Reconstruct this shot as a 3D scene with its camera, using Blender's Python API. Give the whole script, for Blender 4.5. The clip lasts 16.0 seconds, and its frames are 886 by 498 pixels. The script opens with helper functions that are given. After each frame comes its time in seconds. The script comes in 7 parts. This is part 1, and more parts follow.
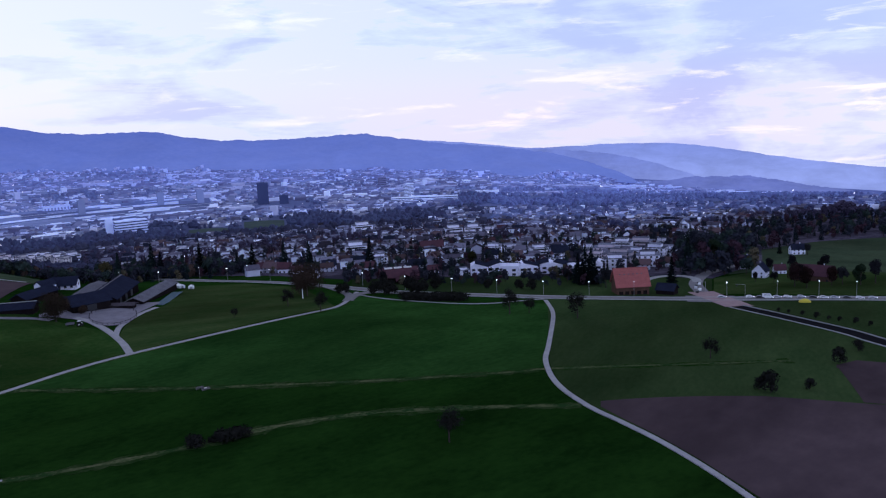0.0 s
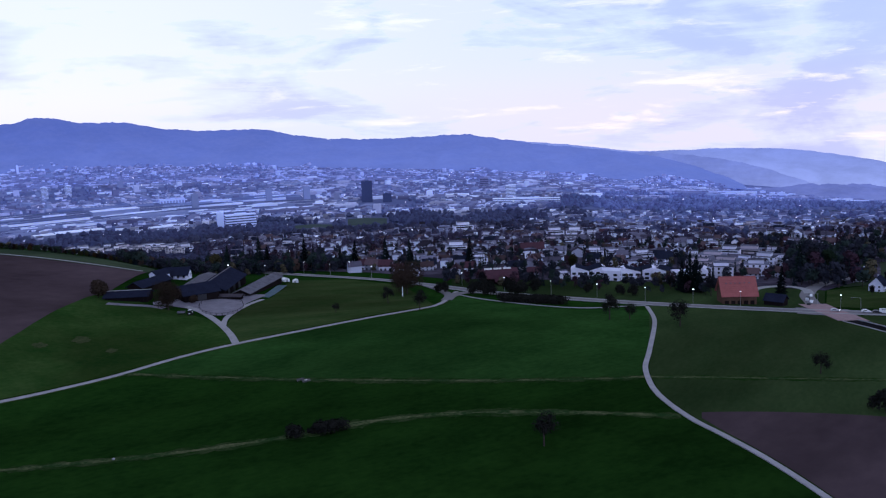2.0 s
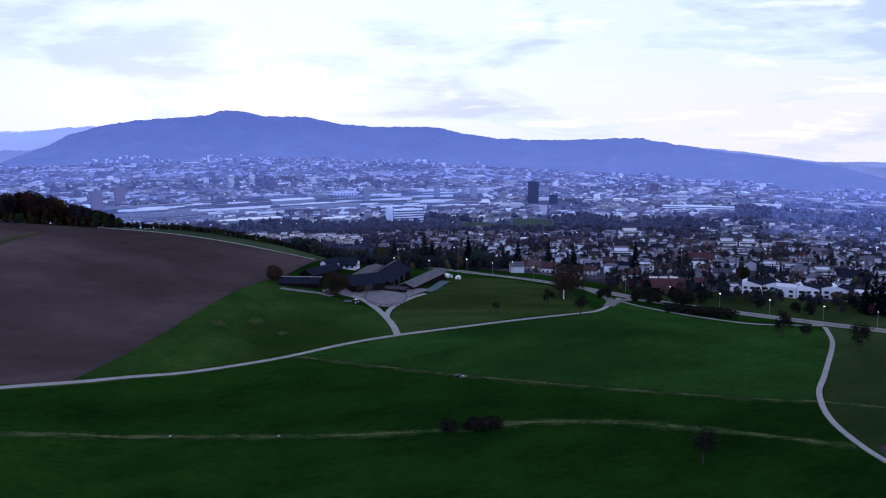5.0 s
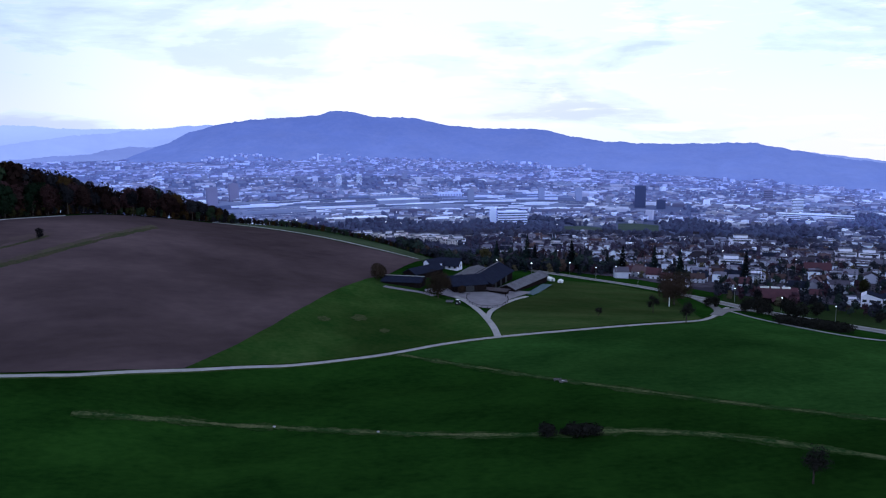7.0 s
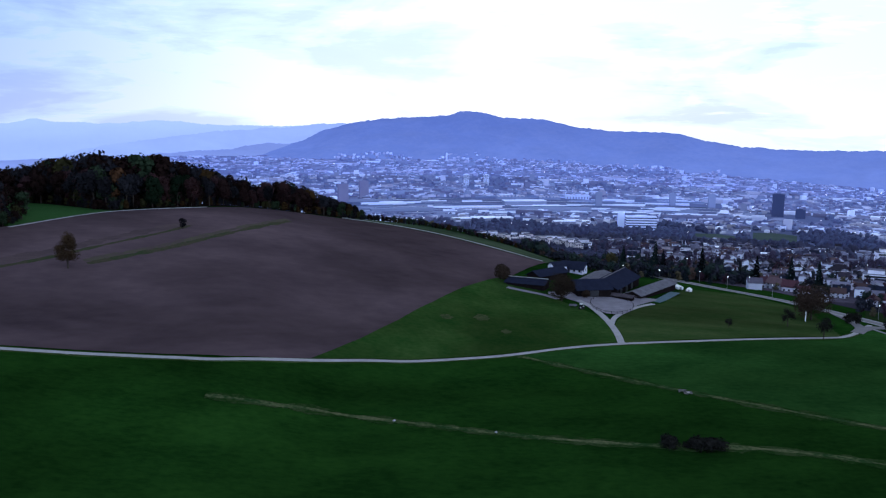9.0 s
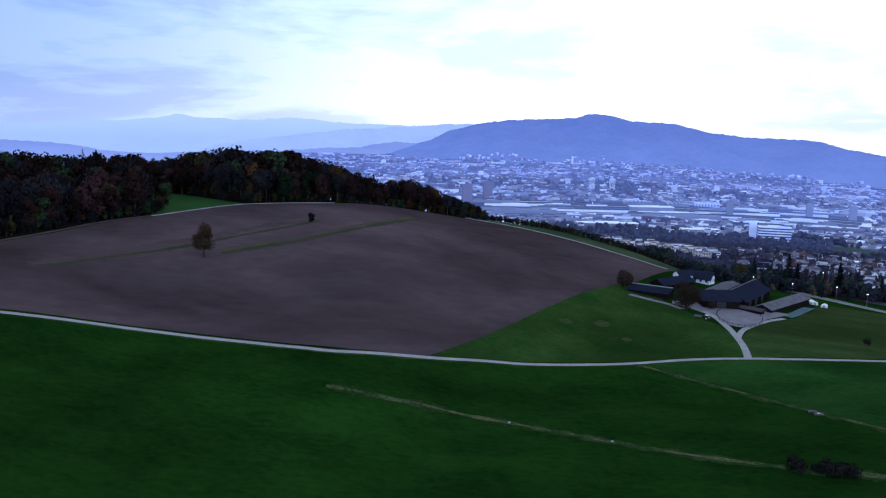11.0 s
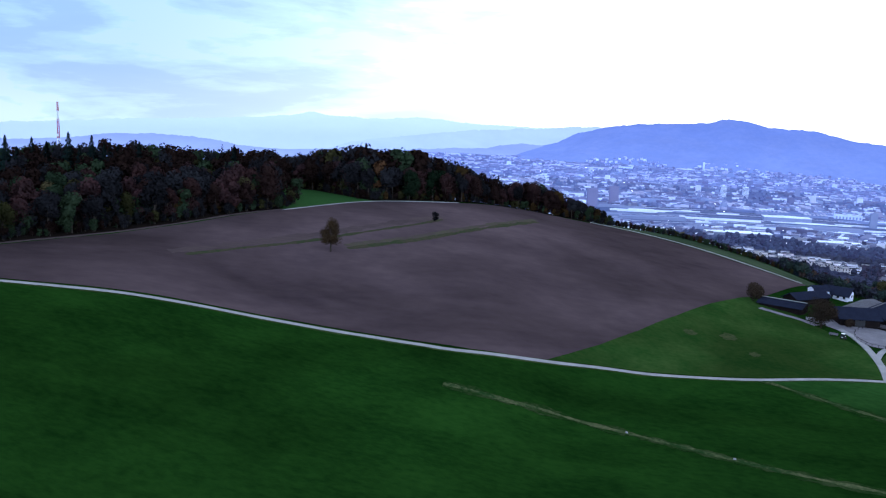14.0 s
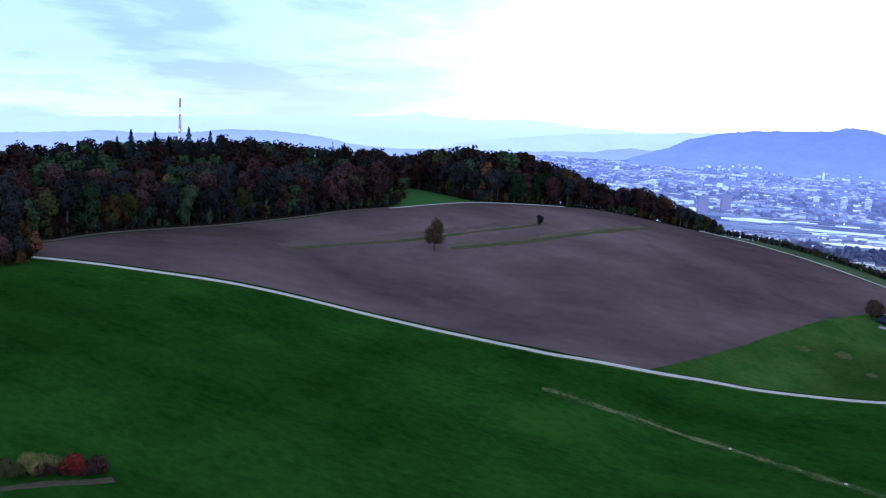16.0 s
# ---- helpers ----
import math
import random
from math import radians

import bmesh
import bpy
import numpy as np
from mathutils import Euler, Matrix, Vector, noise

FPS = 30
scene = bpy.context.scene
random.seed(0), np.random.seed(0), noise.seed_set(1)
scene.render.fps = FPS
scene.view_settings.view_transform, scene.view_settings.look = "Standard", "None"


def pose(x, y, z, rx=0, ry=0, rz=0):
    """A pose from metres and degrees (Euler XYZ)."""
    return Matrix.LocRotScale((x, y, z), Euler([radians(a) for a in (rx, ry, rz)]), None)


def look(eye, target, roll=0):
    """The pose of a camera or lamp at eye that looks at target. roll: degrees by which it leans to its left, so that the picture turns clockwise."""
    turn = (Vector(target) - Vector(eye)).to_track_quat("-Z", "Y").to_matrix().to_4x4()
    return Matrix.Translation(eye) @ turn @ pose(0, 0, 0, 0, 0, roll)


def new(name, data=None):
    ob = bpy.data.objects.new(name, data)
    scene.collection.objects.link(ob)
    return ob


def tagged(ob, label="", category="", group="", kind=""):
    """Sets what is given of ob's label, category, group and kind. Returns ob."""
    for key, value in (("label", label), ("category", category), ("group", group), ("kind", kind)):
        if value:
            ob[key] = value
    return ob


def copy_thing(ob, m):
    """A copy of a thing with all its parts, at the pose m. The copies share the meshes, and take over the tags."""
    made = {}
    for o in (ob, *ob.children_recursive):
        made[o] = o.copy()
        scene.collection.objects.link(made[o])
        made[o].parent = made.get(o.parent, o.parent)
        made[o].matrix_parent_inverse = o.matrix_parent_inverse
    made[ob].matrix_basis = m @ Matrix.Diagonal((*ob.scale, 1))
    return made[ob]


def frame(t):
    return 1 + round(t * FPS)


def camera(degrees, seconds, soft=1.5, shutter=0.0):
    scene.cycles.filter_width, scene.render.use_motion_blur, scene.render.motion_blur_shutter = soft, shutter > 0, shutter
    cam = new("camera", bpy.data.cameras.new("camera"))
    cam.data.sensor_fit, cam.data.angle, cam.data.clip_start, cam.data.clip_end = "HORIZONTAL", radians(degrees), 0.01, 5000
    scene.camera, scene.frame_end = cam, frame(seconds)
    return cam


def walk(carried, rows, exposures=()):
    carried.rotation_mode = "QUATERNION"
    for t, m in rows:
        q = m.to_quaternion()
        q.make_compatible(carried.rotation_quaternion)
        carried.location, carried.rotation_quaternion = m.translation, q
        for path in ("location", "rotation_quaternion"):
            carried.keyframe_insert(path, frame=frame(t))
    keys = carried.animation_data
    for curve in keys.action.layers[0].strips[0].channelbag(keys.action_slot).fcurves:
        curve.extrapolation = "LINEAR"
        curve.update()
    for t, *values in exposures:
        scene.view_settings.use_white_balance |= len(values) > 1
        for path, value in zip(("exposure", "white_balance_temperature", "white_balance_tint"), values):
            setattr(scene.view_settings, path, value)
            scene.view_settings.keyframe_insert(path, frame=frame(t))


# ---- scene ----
cam = camera(53.66, 16.0, soft=1.2)
# seconds, turn to the left, tilt up, lean
TURNS = [
    (0.0, -26.65, -9.85, -2.96),
    (0.5, -25.00, -9.73, -2.84),
    (1.0, -23.19, -9.64, -2.67),
    (1.5, -21.49, -9.54, -2.51),
    (2.0, -20.02, -9.49, -2.36),
    (2.5, -18.50, -9.42, -2.27),
    (3.0, -16.78, -9.37, -2.09),
    (3.5, -14.89, -9.30, -1.98),
    (4.0, -12.87, -9.25, -1.56),
    (6.5, -4.25, -8.98, -0.65),
    (7.0, -2.44, -8.95, -0.51),
    (7.5, -0.43, -8.91, -0.33),
    (8.0, 1.63, -8.89, -0.12),
    (8.5, 3.75, -8.88, 0.14),
    (9.0, 5.80, -8.88, 0.33),
    (9.5, 7.86, -8.87, 0.62),
    (12.0, 16.84, -8.95, 1.69),
    (12.5, 17.93, -8.97, 1.85),
    (13.0, 19.17, -9.00, 1.98),
    (13.5, 20.49, -9.02, 2.10),
    (14.0, 21.90, -9.07, 2.35),
    (14.5, 23.42, -9.11, 2.61),
    (15.0, 25.07, -9.16, 2.77),
    (15.5, 26.95, -9.24, 3.05),
    (16.0, 28.72, -9.29, 3.36),
]
walk(cam, [(t, pose(0, 0, 105, 90 + tilt, 0, turn) @ pose(0, 0, 0, 0, 0, lean)) for t, turn, tilt, lean in TURNS],
     exposures=[(0, -0.24, 5250, 20), (4, -0.10, 5250, 19), (7, 0.03, 5210, 12), (9, 0.12, 5190, 8), (12.5, 0.39, 5240, 5), (16, 0.95, 5260, 4)])

# ---- sky and light: dusk under broken cloud, bright in the south-west ----
def node(tree, kind, **values):
    n = tree.nodes.new(kind)
    for key, value in values.items():
        if key == "sky_type":
            n.sky_type = value
        elif key == "sun_disc":
            n.sun_disc = value
        elif key == "operation":
            n.operation = value
        elif key == "use_clamp":
            n.use_clamp = value
        elif key == "interpolation_type":
            n.interpolation_type = value
        elif key == "data_type":
            n.data_type = value
        elif key == "blend_type":
            n.blend_type = value
        else:
            n.inputs[key].default_value = value
    return n


SUN_AZ, SUN_EL = 4.0, 24.0
world = bpy.data.worlds.new("dusk_sky")
scene.world = world
world.use_nodes = True
wt = world.node_tree
wt.nodes.clear()
L = wt.links.new
sky = node(wt, "ShaderNodeTexSky", sky_type="NISHITA", sun_disc=False)
sky.sun_elevation, sky.sun_rotation = radians(SUN_EL), radians(-SUN_AZ)
coord = node(wt, "ShaderNodeTexCoord")
split = node(wt, "ShaderNodeSeparateXYZ")
L(coord.outputs["Generated"], split.inputs[0])
flat = node(wt, "ShaderNodeMapping")
flat.inputs["Scale"].default_value = (1.0, 1.0, 3.0)
L(coord.outputs["Generated"], flat.inputs[0])
big = node(wt, "ShaderNodeTexNoise", Scale=3.3, Detail=9.0, Roughness=0.52, Distortion=0.8)
L(flat.outputs[0], big.inputs["Vector"])
streak = node(wt, "ShaderNodeMapping")
streak.inputs["Scale"].default_value = (1.0, 1.0, 6.0)
L(coord.outputs["Generated"], streak.inputs[0])
fine = node(wt, "ShaderNodeTexNoise", Scale=6.5, Detail=7.0, Roughness=0.62, Distortion=0.3)
L(streak.outputs[0], fine.inputs["Vector"])


def math_node(op, a, b=0.0, clamp=False):
    n = node(wt, "ShaderNodeMath", operation=op, use_clamp=clamp)
    for k, v in enumerate((a, b)):
        if isinstance(v, (int, float)):
            n.inputs[k].default_value = v
        else:
            L(v, n.inputs[k])
    return n.outputs[0]


def facing(az, el):
    """How nearly a direction of the sky points to azimuth az and elevation el: 1 there."""
    a, e = radians(az), radians(el)
    d = node(wt, "ShaderNodeVectorMath", operation="DOT_PRODUCT")
    d.inputs[1].default_value = (-math.sin(a) * math.cos(e), math.cos(a) * math.cos(e), math.sin(e))
    L(coord.outputs["Generated"], d.inputs[0])
    return d.outputs["Value"]


def ranged(value, lo, hi, to_lo=0.0, to_hi=1.0):
    m = node(wt, "ShaderNodeMapRange", interpolation_type="SMOOTHSTEP")
    L(value, m.inputs["Value"])
    for key, v in (("From Min", lo), ("From Max", hi), ("To Min", to_lo), ("To Max", to_hi)):
        m.inputs[key].default_value = v
    return m.outputs[0]


glow_a = ranged(facing(6, 13), 0.86, 0.997)
glow_b = ranged(facing(-19, 14), 0.965, 0.999)
lift = math_node("ADD", math_node("MULTIPLY", glow_a, 0.12), math_node("MULTIPLY", glow_b, 0.13))
mixed_noise = math_node("ADD", math_node("MULTIPLY", big.outputs["Fac"], 0.64), math_node("MULTIPLY", fine.outputs["Fac"], 0.36))
clouds = math_node("ADD", math_node("MULTIPLY", mixed_noise, 2.3), -0.665)
bright = math_node("ADD", clouds, lift)
ramp = node(wt, "ShaderNodeValToRGB")
ramp.color_ramp.interpolation = "B_SPLINE"
els = ramp.color_ramp.elements
els[0].position, els[0].color = 0.40, (0.67, 0.73, 0.97, 1)
els[1].position, els[1].color = 0.78, (1.36, 1.36, 1.36, 1)
for place, tone in ((0.48, (0.85, 0.90, 1.06, 1)), (0.555, (0.88, 0.95, 1.10, 1)), (0.62, (1.14, 1.16, 1.22, 1))):
    e = els.new(place)
    e.color = tone
L(bright, ramp.inputs["Fac"])
# small bright rifts between the clouds low in the west
rift_map = node(wt, "ShaderNodeMapping")
rift_map.inputs["Scale"].default_value = (1.0, 1.0, 6.5)
L(coord.outputs["Generated"], rift_map.inputs[0])
rift = node(wt, "ShaderNodeTexNoise", Scale=9.0, Detail=6.0, Roughness=0.6, Distortion=0.4)
L(rift_map.outputs[0], rift.inputs["Vector"])
rift_fac = math_node("MULTIPLY", ranged(rift.outputs["Fac"], 0.55, 0.71), math_node("MULTIPLY", ranged(facing(-38, 2), 0.80, 0.95), ranged(split.outputs["Z"], 0.30, 0.02)))
opened = node(wt, "ShaderNodeMix", data_type="RGBA")
L(rift_fac, opened.inputs["Factor"])
L(ramp.outputs["Color"], opened.inputs["A"])
opened.inputs["B"].default_value = (1.30, 1.22, 1.24, 1)
# a thin warm band low in the north-west
warm = node(wt, "ShaderNodeMix", data_type="RGBA", blend_type="MULTIPLY")
warm_fac = math_node("MULTIPLY", ranged(facing(-42, 0), 0.86, 0.995), ranged(split.outputs["Z"], 0.055, -0.03))
L(warm_fac, warm.inputs["Factor"])
L(opened.outputs["Result"], warm.inputs["A"])
warm.inputs["B"].default_value = (1.16, 1.02, 0.96, 1)
# unseen sky: zenith dimmed, sky behind the camera raised to light facing walls
high = ranged(split.outputs["Z"], 0.22, 0.75, 1.0, 0.36)
back = ranged(facing(5, 15), -0.4, 0.75, 1.8, 1.0)
cover = node(wt, "ShaderNodeMix", data_type="RGBA", blend_type="MULTIPLY")
cover.inputs["Factor"].default_value = 1.0
L(warm.outputs["Result"], cover.inputs["A"])
bank_depth = math_node("MULTIPLY", ranged(facing(62, 10), 0.64, 0.96), ranged(split.outputs["Z"], -0.03, 0.04, 0.7, 1.0))
bank = node(wt, "ShaderNodeCombineXYZ")
for channel, depth in (("X", 0.62), ("Y", 0.53), ("Z", 0.32)):
    thin = math_node("SUBTRACT", 1.0, math_node("MULTIPLY", bank_depth, depth))
    L(math_node("MULTIPLY", math_node("MULTIPLY", high, back), thin), bank.inputs[channel])
L(bank.outputs[0], cover.inputs["B"])
bg_cloud = node(wt, "ShaderNodeBackground", Strength=1.0)
L(cover.outputs["Result"], bg_cloud.inputs["Color"])
bg_sky = node(wt, "ShaderNodeBackground", Strength=0.08)
L(sky.outputs["Color"], bg_sky.inputs["Color"])
mix = node(wt, "ShaderNodeMixShader")
mix.inputs[0].default_value = 0.88
L(bg_sky.outputs[0], mix.inputs[1])
L(bg_cloud.outputs[0], mix.inputs[2])
L(mix.outputs[0], node(wt, "ShaderNodeOutputWorld").inputs["Surface"])

sun_data = bpy.data.lights.new("sun", "SUN")
sun_data.energy, sun_data.angle, sun_data.color = 0.5, radians(25), (1.0, 0.93, 0.88)
sun = new("sun", sun_data)
sun.matrix_world = look((0, 0, 0), (math.sin(radians(SUN_AZ)), -math.cos(radians(SUN_AZ)), -math.tan(radians(SUN_EL))))

# ---- materials ----
def surface(name, base, other=None, rough=0.9, scale=0.2, fine=3.0, mix_at=(0.35, 0.65), bump=0.0, per="", glow=None,
            metal=0.0, stretch=(1, 1, 1), shift=0.25, spin=0.0, patches=None):
    """A rough surface of two tones at two scales. per: 'object' or 'island' varies it from piece to piece. glow: haze
    light of the backdrop hills alone, put in as emission. spin: turns the grain. patches: scale and depth of wide
    stains.
    """
    m = bpy.data.materials.new(name)
    m.use_nodes = True
    t = m.node_tree
    link = t.links.new
    p = t.nodes["Principled BSDF"]
    p.inputs["Roughness"].default_value, p.inputs["Metallic"].default_value = rough, metal
    p.inputs["Specular IOR Level"].default_value = 0.0 if rough > 0.7 else 0.4
    other = other or tuple(c * 0.7 for c in base)
    geo = node(t, "ShaderNodeNewGeometry")
    where = node(t, "ShaderNodeMapping")
    where.inputs["Scale"].default_value = stretch
    turned = node(t, "ShaderNodeMapping")
    turned.inputs["Rotation"].default_value = (0, 0, radians(spin))
    link(geo.outputs["Position"], turned.inputs[0])
    link(turned.outputs[0], where.inputs[0])
    n1 = node(t, "ShaderNodeTexNoise", Scale=scale, Detail=5.0, Roughness=0.6)
    n2 = node(t, "ShaderNodeTexNoise", Scale=fine, Detail=3.0, Roughness=0.6)
    link(where.outputs[0], n1.inputs["Vector"])
    link(where.outputs[0], n2.inputs["Vector"])
    add = node(t, "ShaderNodeMath", operation="MULTIPLY_ADD")
    link(n2.outputs["Fac"], add.inputs[0])
    add.inputs[1].default_value = 0.4
    scaled = node(t, "ShaderNodeMath", operation="MULTIPLY")
    link(n1.outputs["Fac"], scaled.inputs[0])
    scaled.inputs[1].default_value = 0.6
    link(scaled.outputs[0], add.inputs[2])
    r = node(t, "ShaderNodeMapRange")
    r.inputs["From Min"].default_value, r.inputs["From Max"].default_value = mix_at
    link(add.outputs[0], r.inputs["Value"])
    mixed = node(t, "ShaderNodeMix", data_type="RGBA")
    link(r.outputs[0], mixed.inputs["Factor"])
    mixed.inputs["A"].default_value, mixed.inputs["B"].default_value = (*base, 1), (*other, 1)
    colour = mixed.outputs["Result"]
    if patches:
        wide = node(t, "ShaderNodeTexNoise", Scale=patches[0], Detail=4.0, Roughness=0.55, Distortion=0.5)
        link(where.outputs[0], wide.inputs["Vector"])
        stain = node(t, "ShaderNodeMapRange")
        stain.inputs["From Min"].default_value, stain.inputs["From Max"].default_value = 0.36, 0.64
        stain.inputs["To Min"].default_value, stain.inputs["To Max"].default_value = 1 - patches[1], 1 + patches[1]
        link(wide.outputs["Fac"], stain.inputs["Value"])
        stained = node(t, "ShaderNodeHueSaturation")
        link(colour, stained.inputs["Color"])
        link(stain.outputs[0], stained.inputs["Value"])
        colour = stained.outputs["Color"]
    if per:
        hsv = node(t, "ShaderNodeHueSaturation")
        link(colour, hsv.inputs["Color"])
        if per == "object":
            source = node(t, "ShaderNodeObjectInfo").outputs["Random"]
        else:
            source = geo.outputs["Random Per Island"]
        v = node(t, "ShaderNodeMapRange")
        link(source, v.inputs["Value"])
        v.inputs["To Min"].default_value, v.inputs["To Max"].default_value = 1 - shift * 2, 1 + shift * 1.4
        link(v.outputs[0], hsv.inputs["Value"])
        h = node(t, "ShaderNodeMapRange")
        link(source, h.inputs["Value"])
        h.inputs["From Min"].default_value, h.inputs["From Max"].default_value = 1, 0
        h.inputs["To Min"].default_value, h.inputs["To Max"].default_value = 0.5 - shift * 0.08, 0.5 + shift * 0.08
        link(h.outputs[0], hsv.inputs["Hue"])
        colour = hsv.outputs["Color"]
    link(colour, p.inputs["Base Color"])
    if bump:
        b = node(t, "ShaderNodeBump", Strength=0.6, Distance=bump)
        link(add.outputs[0], b.inputs["Height"])
        link(b.outputs[0], p.inputs["Normal"])
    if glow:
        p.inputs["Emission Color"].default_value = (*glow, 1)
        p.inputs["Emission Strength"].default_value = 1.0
    return m


def lamp_glow(name, colour, strength):
    m = bpy.data.materials.new(name)
    m.use_nodes = True
    p = m.node_tree.nodes["Principled BSDF"]
    p.inputs["Base Color"].default_value = (*colour, 1)
    p.inputs["Emission Color"].default_value, p.inputs["Emission Strength"].default_value = (*colour, 1), strength
    return m


GRASS = surface("grass", (0.0062, 0.0212, 0.0036), (0.0150, 0.0435, 0.0070), scale=0.03, fine=0.35, mix_at=(0.37, 0.63), bump=0.12, stretch=(0.85, 1.25, 1), spin=-8, patches=(0.006, 0.30))
BALLAST = surface("dark_ballast", (0.014, 0.014, 0.016), (0.009, 0.009, 0.011))
OLIVE_GRASS = surface("olive_pasture", (0.020, 0.037, 0.0125), (0.035, 0.053, 0.0195), scale=0.03, fine=0.4, mix_at=(0.36, 0.64), bump=0.1, spin=-40, stretch=(0.6, 1.6, 1), patches=(0.008, 0.3))
LITTER = surface("leaf_litter", (0.018, 0.013, 0.011), (0.009, 0.008, 0.007), scale=0.1, fine=0.8)
TILE_MAROON = surface("maroon_tiles", (0.092, 0.043, 0.054), (0.066, 0.034, 0.044), scale=0.4, fine=2.5, bump=0.04)
HILL_GRASS = surface("pale_hill_grass", (0.050, 0.066, 0.036), (0.030, 0.046, 0.026), scale=0.03, fine=0.3, patches=(0.012, 0.3))
MEADOW = surface("fresh_meadow_grass", (0.026, 0.068, 0.018), (0.040, 0.088, 0.026), scale=0.03, fine=0.4, bump=0.05)
UPPER_GRASS = surface("upper_pasture_grass", (0.0108, 0.0325, 0.0072), (0.0235, 0.0610, 0.0135), scale=0.03, fine=0.35, mix_at=(0.37, 0.63), bump=0.12, stretch=(0.85, 1.25, 1), spin=-8, patches=(0.006, 0.28))
GRASS_LAWN = surface("mown_grass", (0.018, 0.038, 0.010), (0.042, 0.056, 0.019), scale=0.04, fine=0.5, bump=0.05, stretch=(0.6, 1.5, 1), patches=(0.013, 0.32))
STRAW = surface("dry_grass", (0.105, 0.110, 0.052), (0.018, 0.042, 0.012), scale=0.09, fine=0.7, mix_at=(0.36, 0.56), bump=0.1)
EARTH = surface("ploughed_earth", (0.084, 0.060, 0.064), (0.049, 0.035, 0.040), scale=0.022, fine=0.16, mix_at=(0.30, 0.70), bump=0.2, spin=-30, stretch=(0.7, 1.2, 1), patches=(0.009, 0.36))
GRAVEL = surface("gravel", (0.36, 0.345, 0.35), (0.26, 0.25, 0.255), scale=0.25, fine=2.5, bump=0.02)
ASPHALT = surface("asphalt", (0.21, 0.20, 0.205), (0.16, 0.15, 0.155), scale=0.12, fine=3.0)
CONCRETE = surface("concrete", (0.34, 0.33, 0.33), (0.25, 0.25, 0.25), scale=0.3, fine=3.0)
PALE_STUBBLE = surface("pale_stubble", (0.086, 0.063, 0.063), (0.058, 0.043, 0.045), scale=0.05, fine=0.4, spin=-30, stretch=(0.4, 1.5, 1))
FARM_GRASS = surface("grazed_grass", (0.015, 0.042, 0.0085), (0.034, 0.060, 0.015), scale=0.05, fine=0.4, bump=0.05, patches=(0.014, 0.28))
STRIP_STRAW = surface("dry_strip_grass", (0.074, 0.068, 0.044), (0.066, 0.050, 0.048), scale=0.12, fine=0.6, mix_at=(0.40, 0.60))
FIELD_GRASS = surface("thin_field_grass", (0.036, 0.046, 0.022), (0.062, 0.050, 0.036), scale=0.10, fine=0.6, mix_at=(0.42, 0.6))
SAND = surface("sand_yard", (0.24, 0.222, 0.25), (0.155, 0.143, 0.162), scale=0.2, fine=2.0)
# white, ochre and grey plaster carry a violet haze tint in the base colour
PLASTER = surface("white_plaster", (0.87, 0.86, 0.99), (0.77, 0.76, 0.90), scale=0.2, fine=1.0, per="object", shift=0.08)
PLASTER_WARM = surface("ochre_plaster", (0.62, 0.54, 0.60), (0.52, 0.45, 0.51), scale=0.2, fine=1.0, per="object", shift=0.15)
PLASTER_CREAM = surface("cream_plaster", (0.90, 0.84, 0.88), (0.76, 0.70, 0.75), scale=0.2, fine=1.0, per="object", shift=0.2)
PLASTER_GREY = surface("grey_plaster", (0.50, 0.51, 0.62), (0.42, 0.43, 0.53), scale=0.2, fine=1.0, per="object", shift=0.15)
TILE_RED = surface("red_clay_tiles", (0.34, 0.115, 0.105), (0.26, 0.088, 0.083), scale=0.5, fine=2.5, bump=0.04)
TILE_BROWN = surface("weathered_brown_tiles", (0.115, 0.072, 0.074), (0.075, 0.055, 0.060), scale=0.4, fine=2.5, bump=0.04, per="object")
TILE_DARK = surface("dark_fibre_cement", (0.022, 0.025, 0.044), (0.014, 0.016, 0.030), rough=0.8, scale=0.3, fine=2.0, bump=0.03)
# the blue in this roof is distance haze put into the base colour
ROOF_FLAT = surface("gravel_flat_roof", (0.19, 0.19, 0.25), (0.11, 0.11, 0.15), scale=0.15, fine=1.2, per="object")
ROOF_PALE = surface("pale_corrugated_roof", (0.165, 0.158, 0.18), (0.088, 0.084, 0.098), scale=0.25, fine=1.5)
WOOD_DARK = surface("dark_stained_boards", (0.017, 0.013, 0.013), (0.010, 0.008, 0.009), scale=0.4, fine=4.0, stretch=(1, 1, 0.1))
WEATHERED = surface("weathered_grey_sheeting", (0.085, 0.072, 0.080), (0.050, 0.043, 0.050), scale=0.3, fine=2.0)
WOOD_BROWN = surface("brown_boards", (0.10, 0.06, 0.042), (0.07, 0.042, 0.03), scale=0.4, fine=4.0, stretch=(1, 1, 0.1))
GLASS_DARK = surface("dark_window_glass", (0.018, 0.020, 0.026), (0.03, 0.033, 0.04), rough=0.2, scale=0.3)
METAL = surface("galvanised_steel", (0.35, 0.35, 0.36), (0.26, 0.26, 0.27), rough=0.45, metal=0.7)
RED_PAINT = surface("red_paint", (0.35, 0.04, 0.035), (0.28, 0.035, 0.03), rough=0.5)
WHITE_PAINT = surface("white_paint", (0.78, 0.78, 0.78), (0.66, 0.66, 0.66), rough=0.5)
YELLOW_PAINT = surface("yellow_paint", (0.62, 0.52, 0.03), (0.5, 0.42, 0.03), rough=0.5)
BLUE_SHEET = surface("pale_blue_tarpaulin", (0.11, 0.15, 0.17), (0.08, 0.11, 0.13), rough=0.8)
DARK_PAINT = surface("dark_paint", (0.03, 0.03, 0.035), (0.02, 0.02, 0.025), rough=0.35)
SILVER_PAINT = surface("silver_paint", (0.45, 0.46, 0.48), (0.38, 0.39, 0.41), rough=0.35)
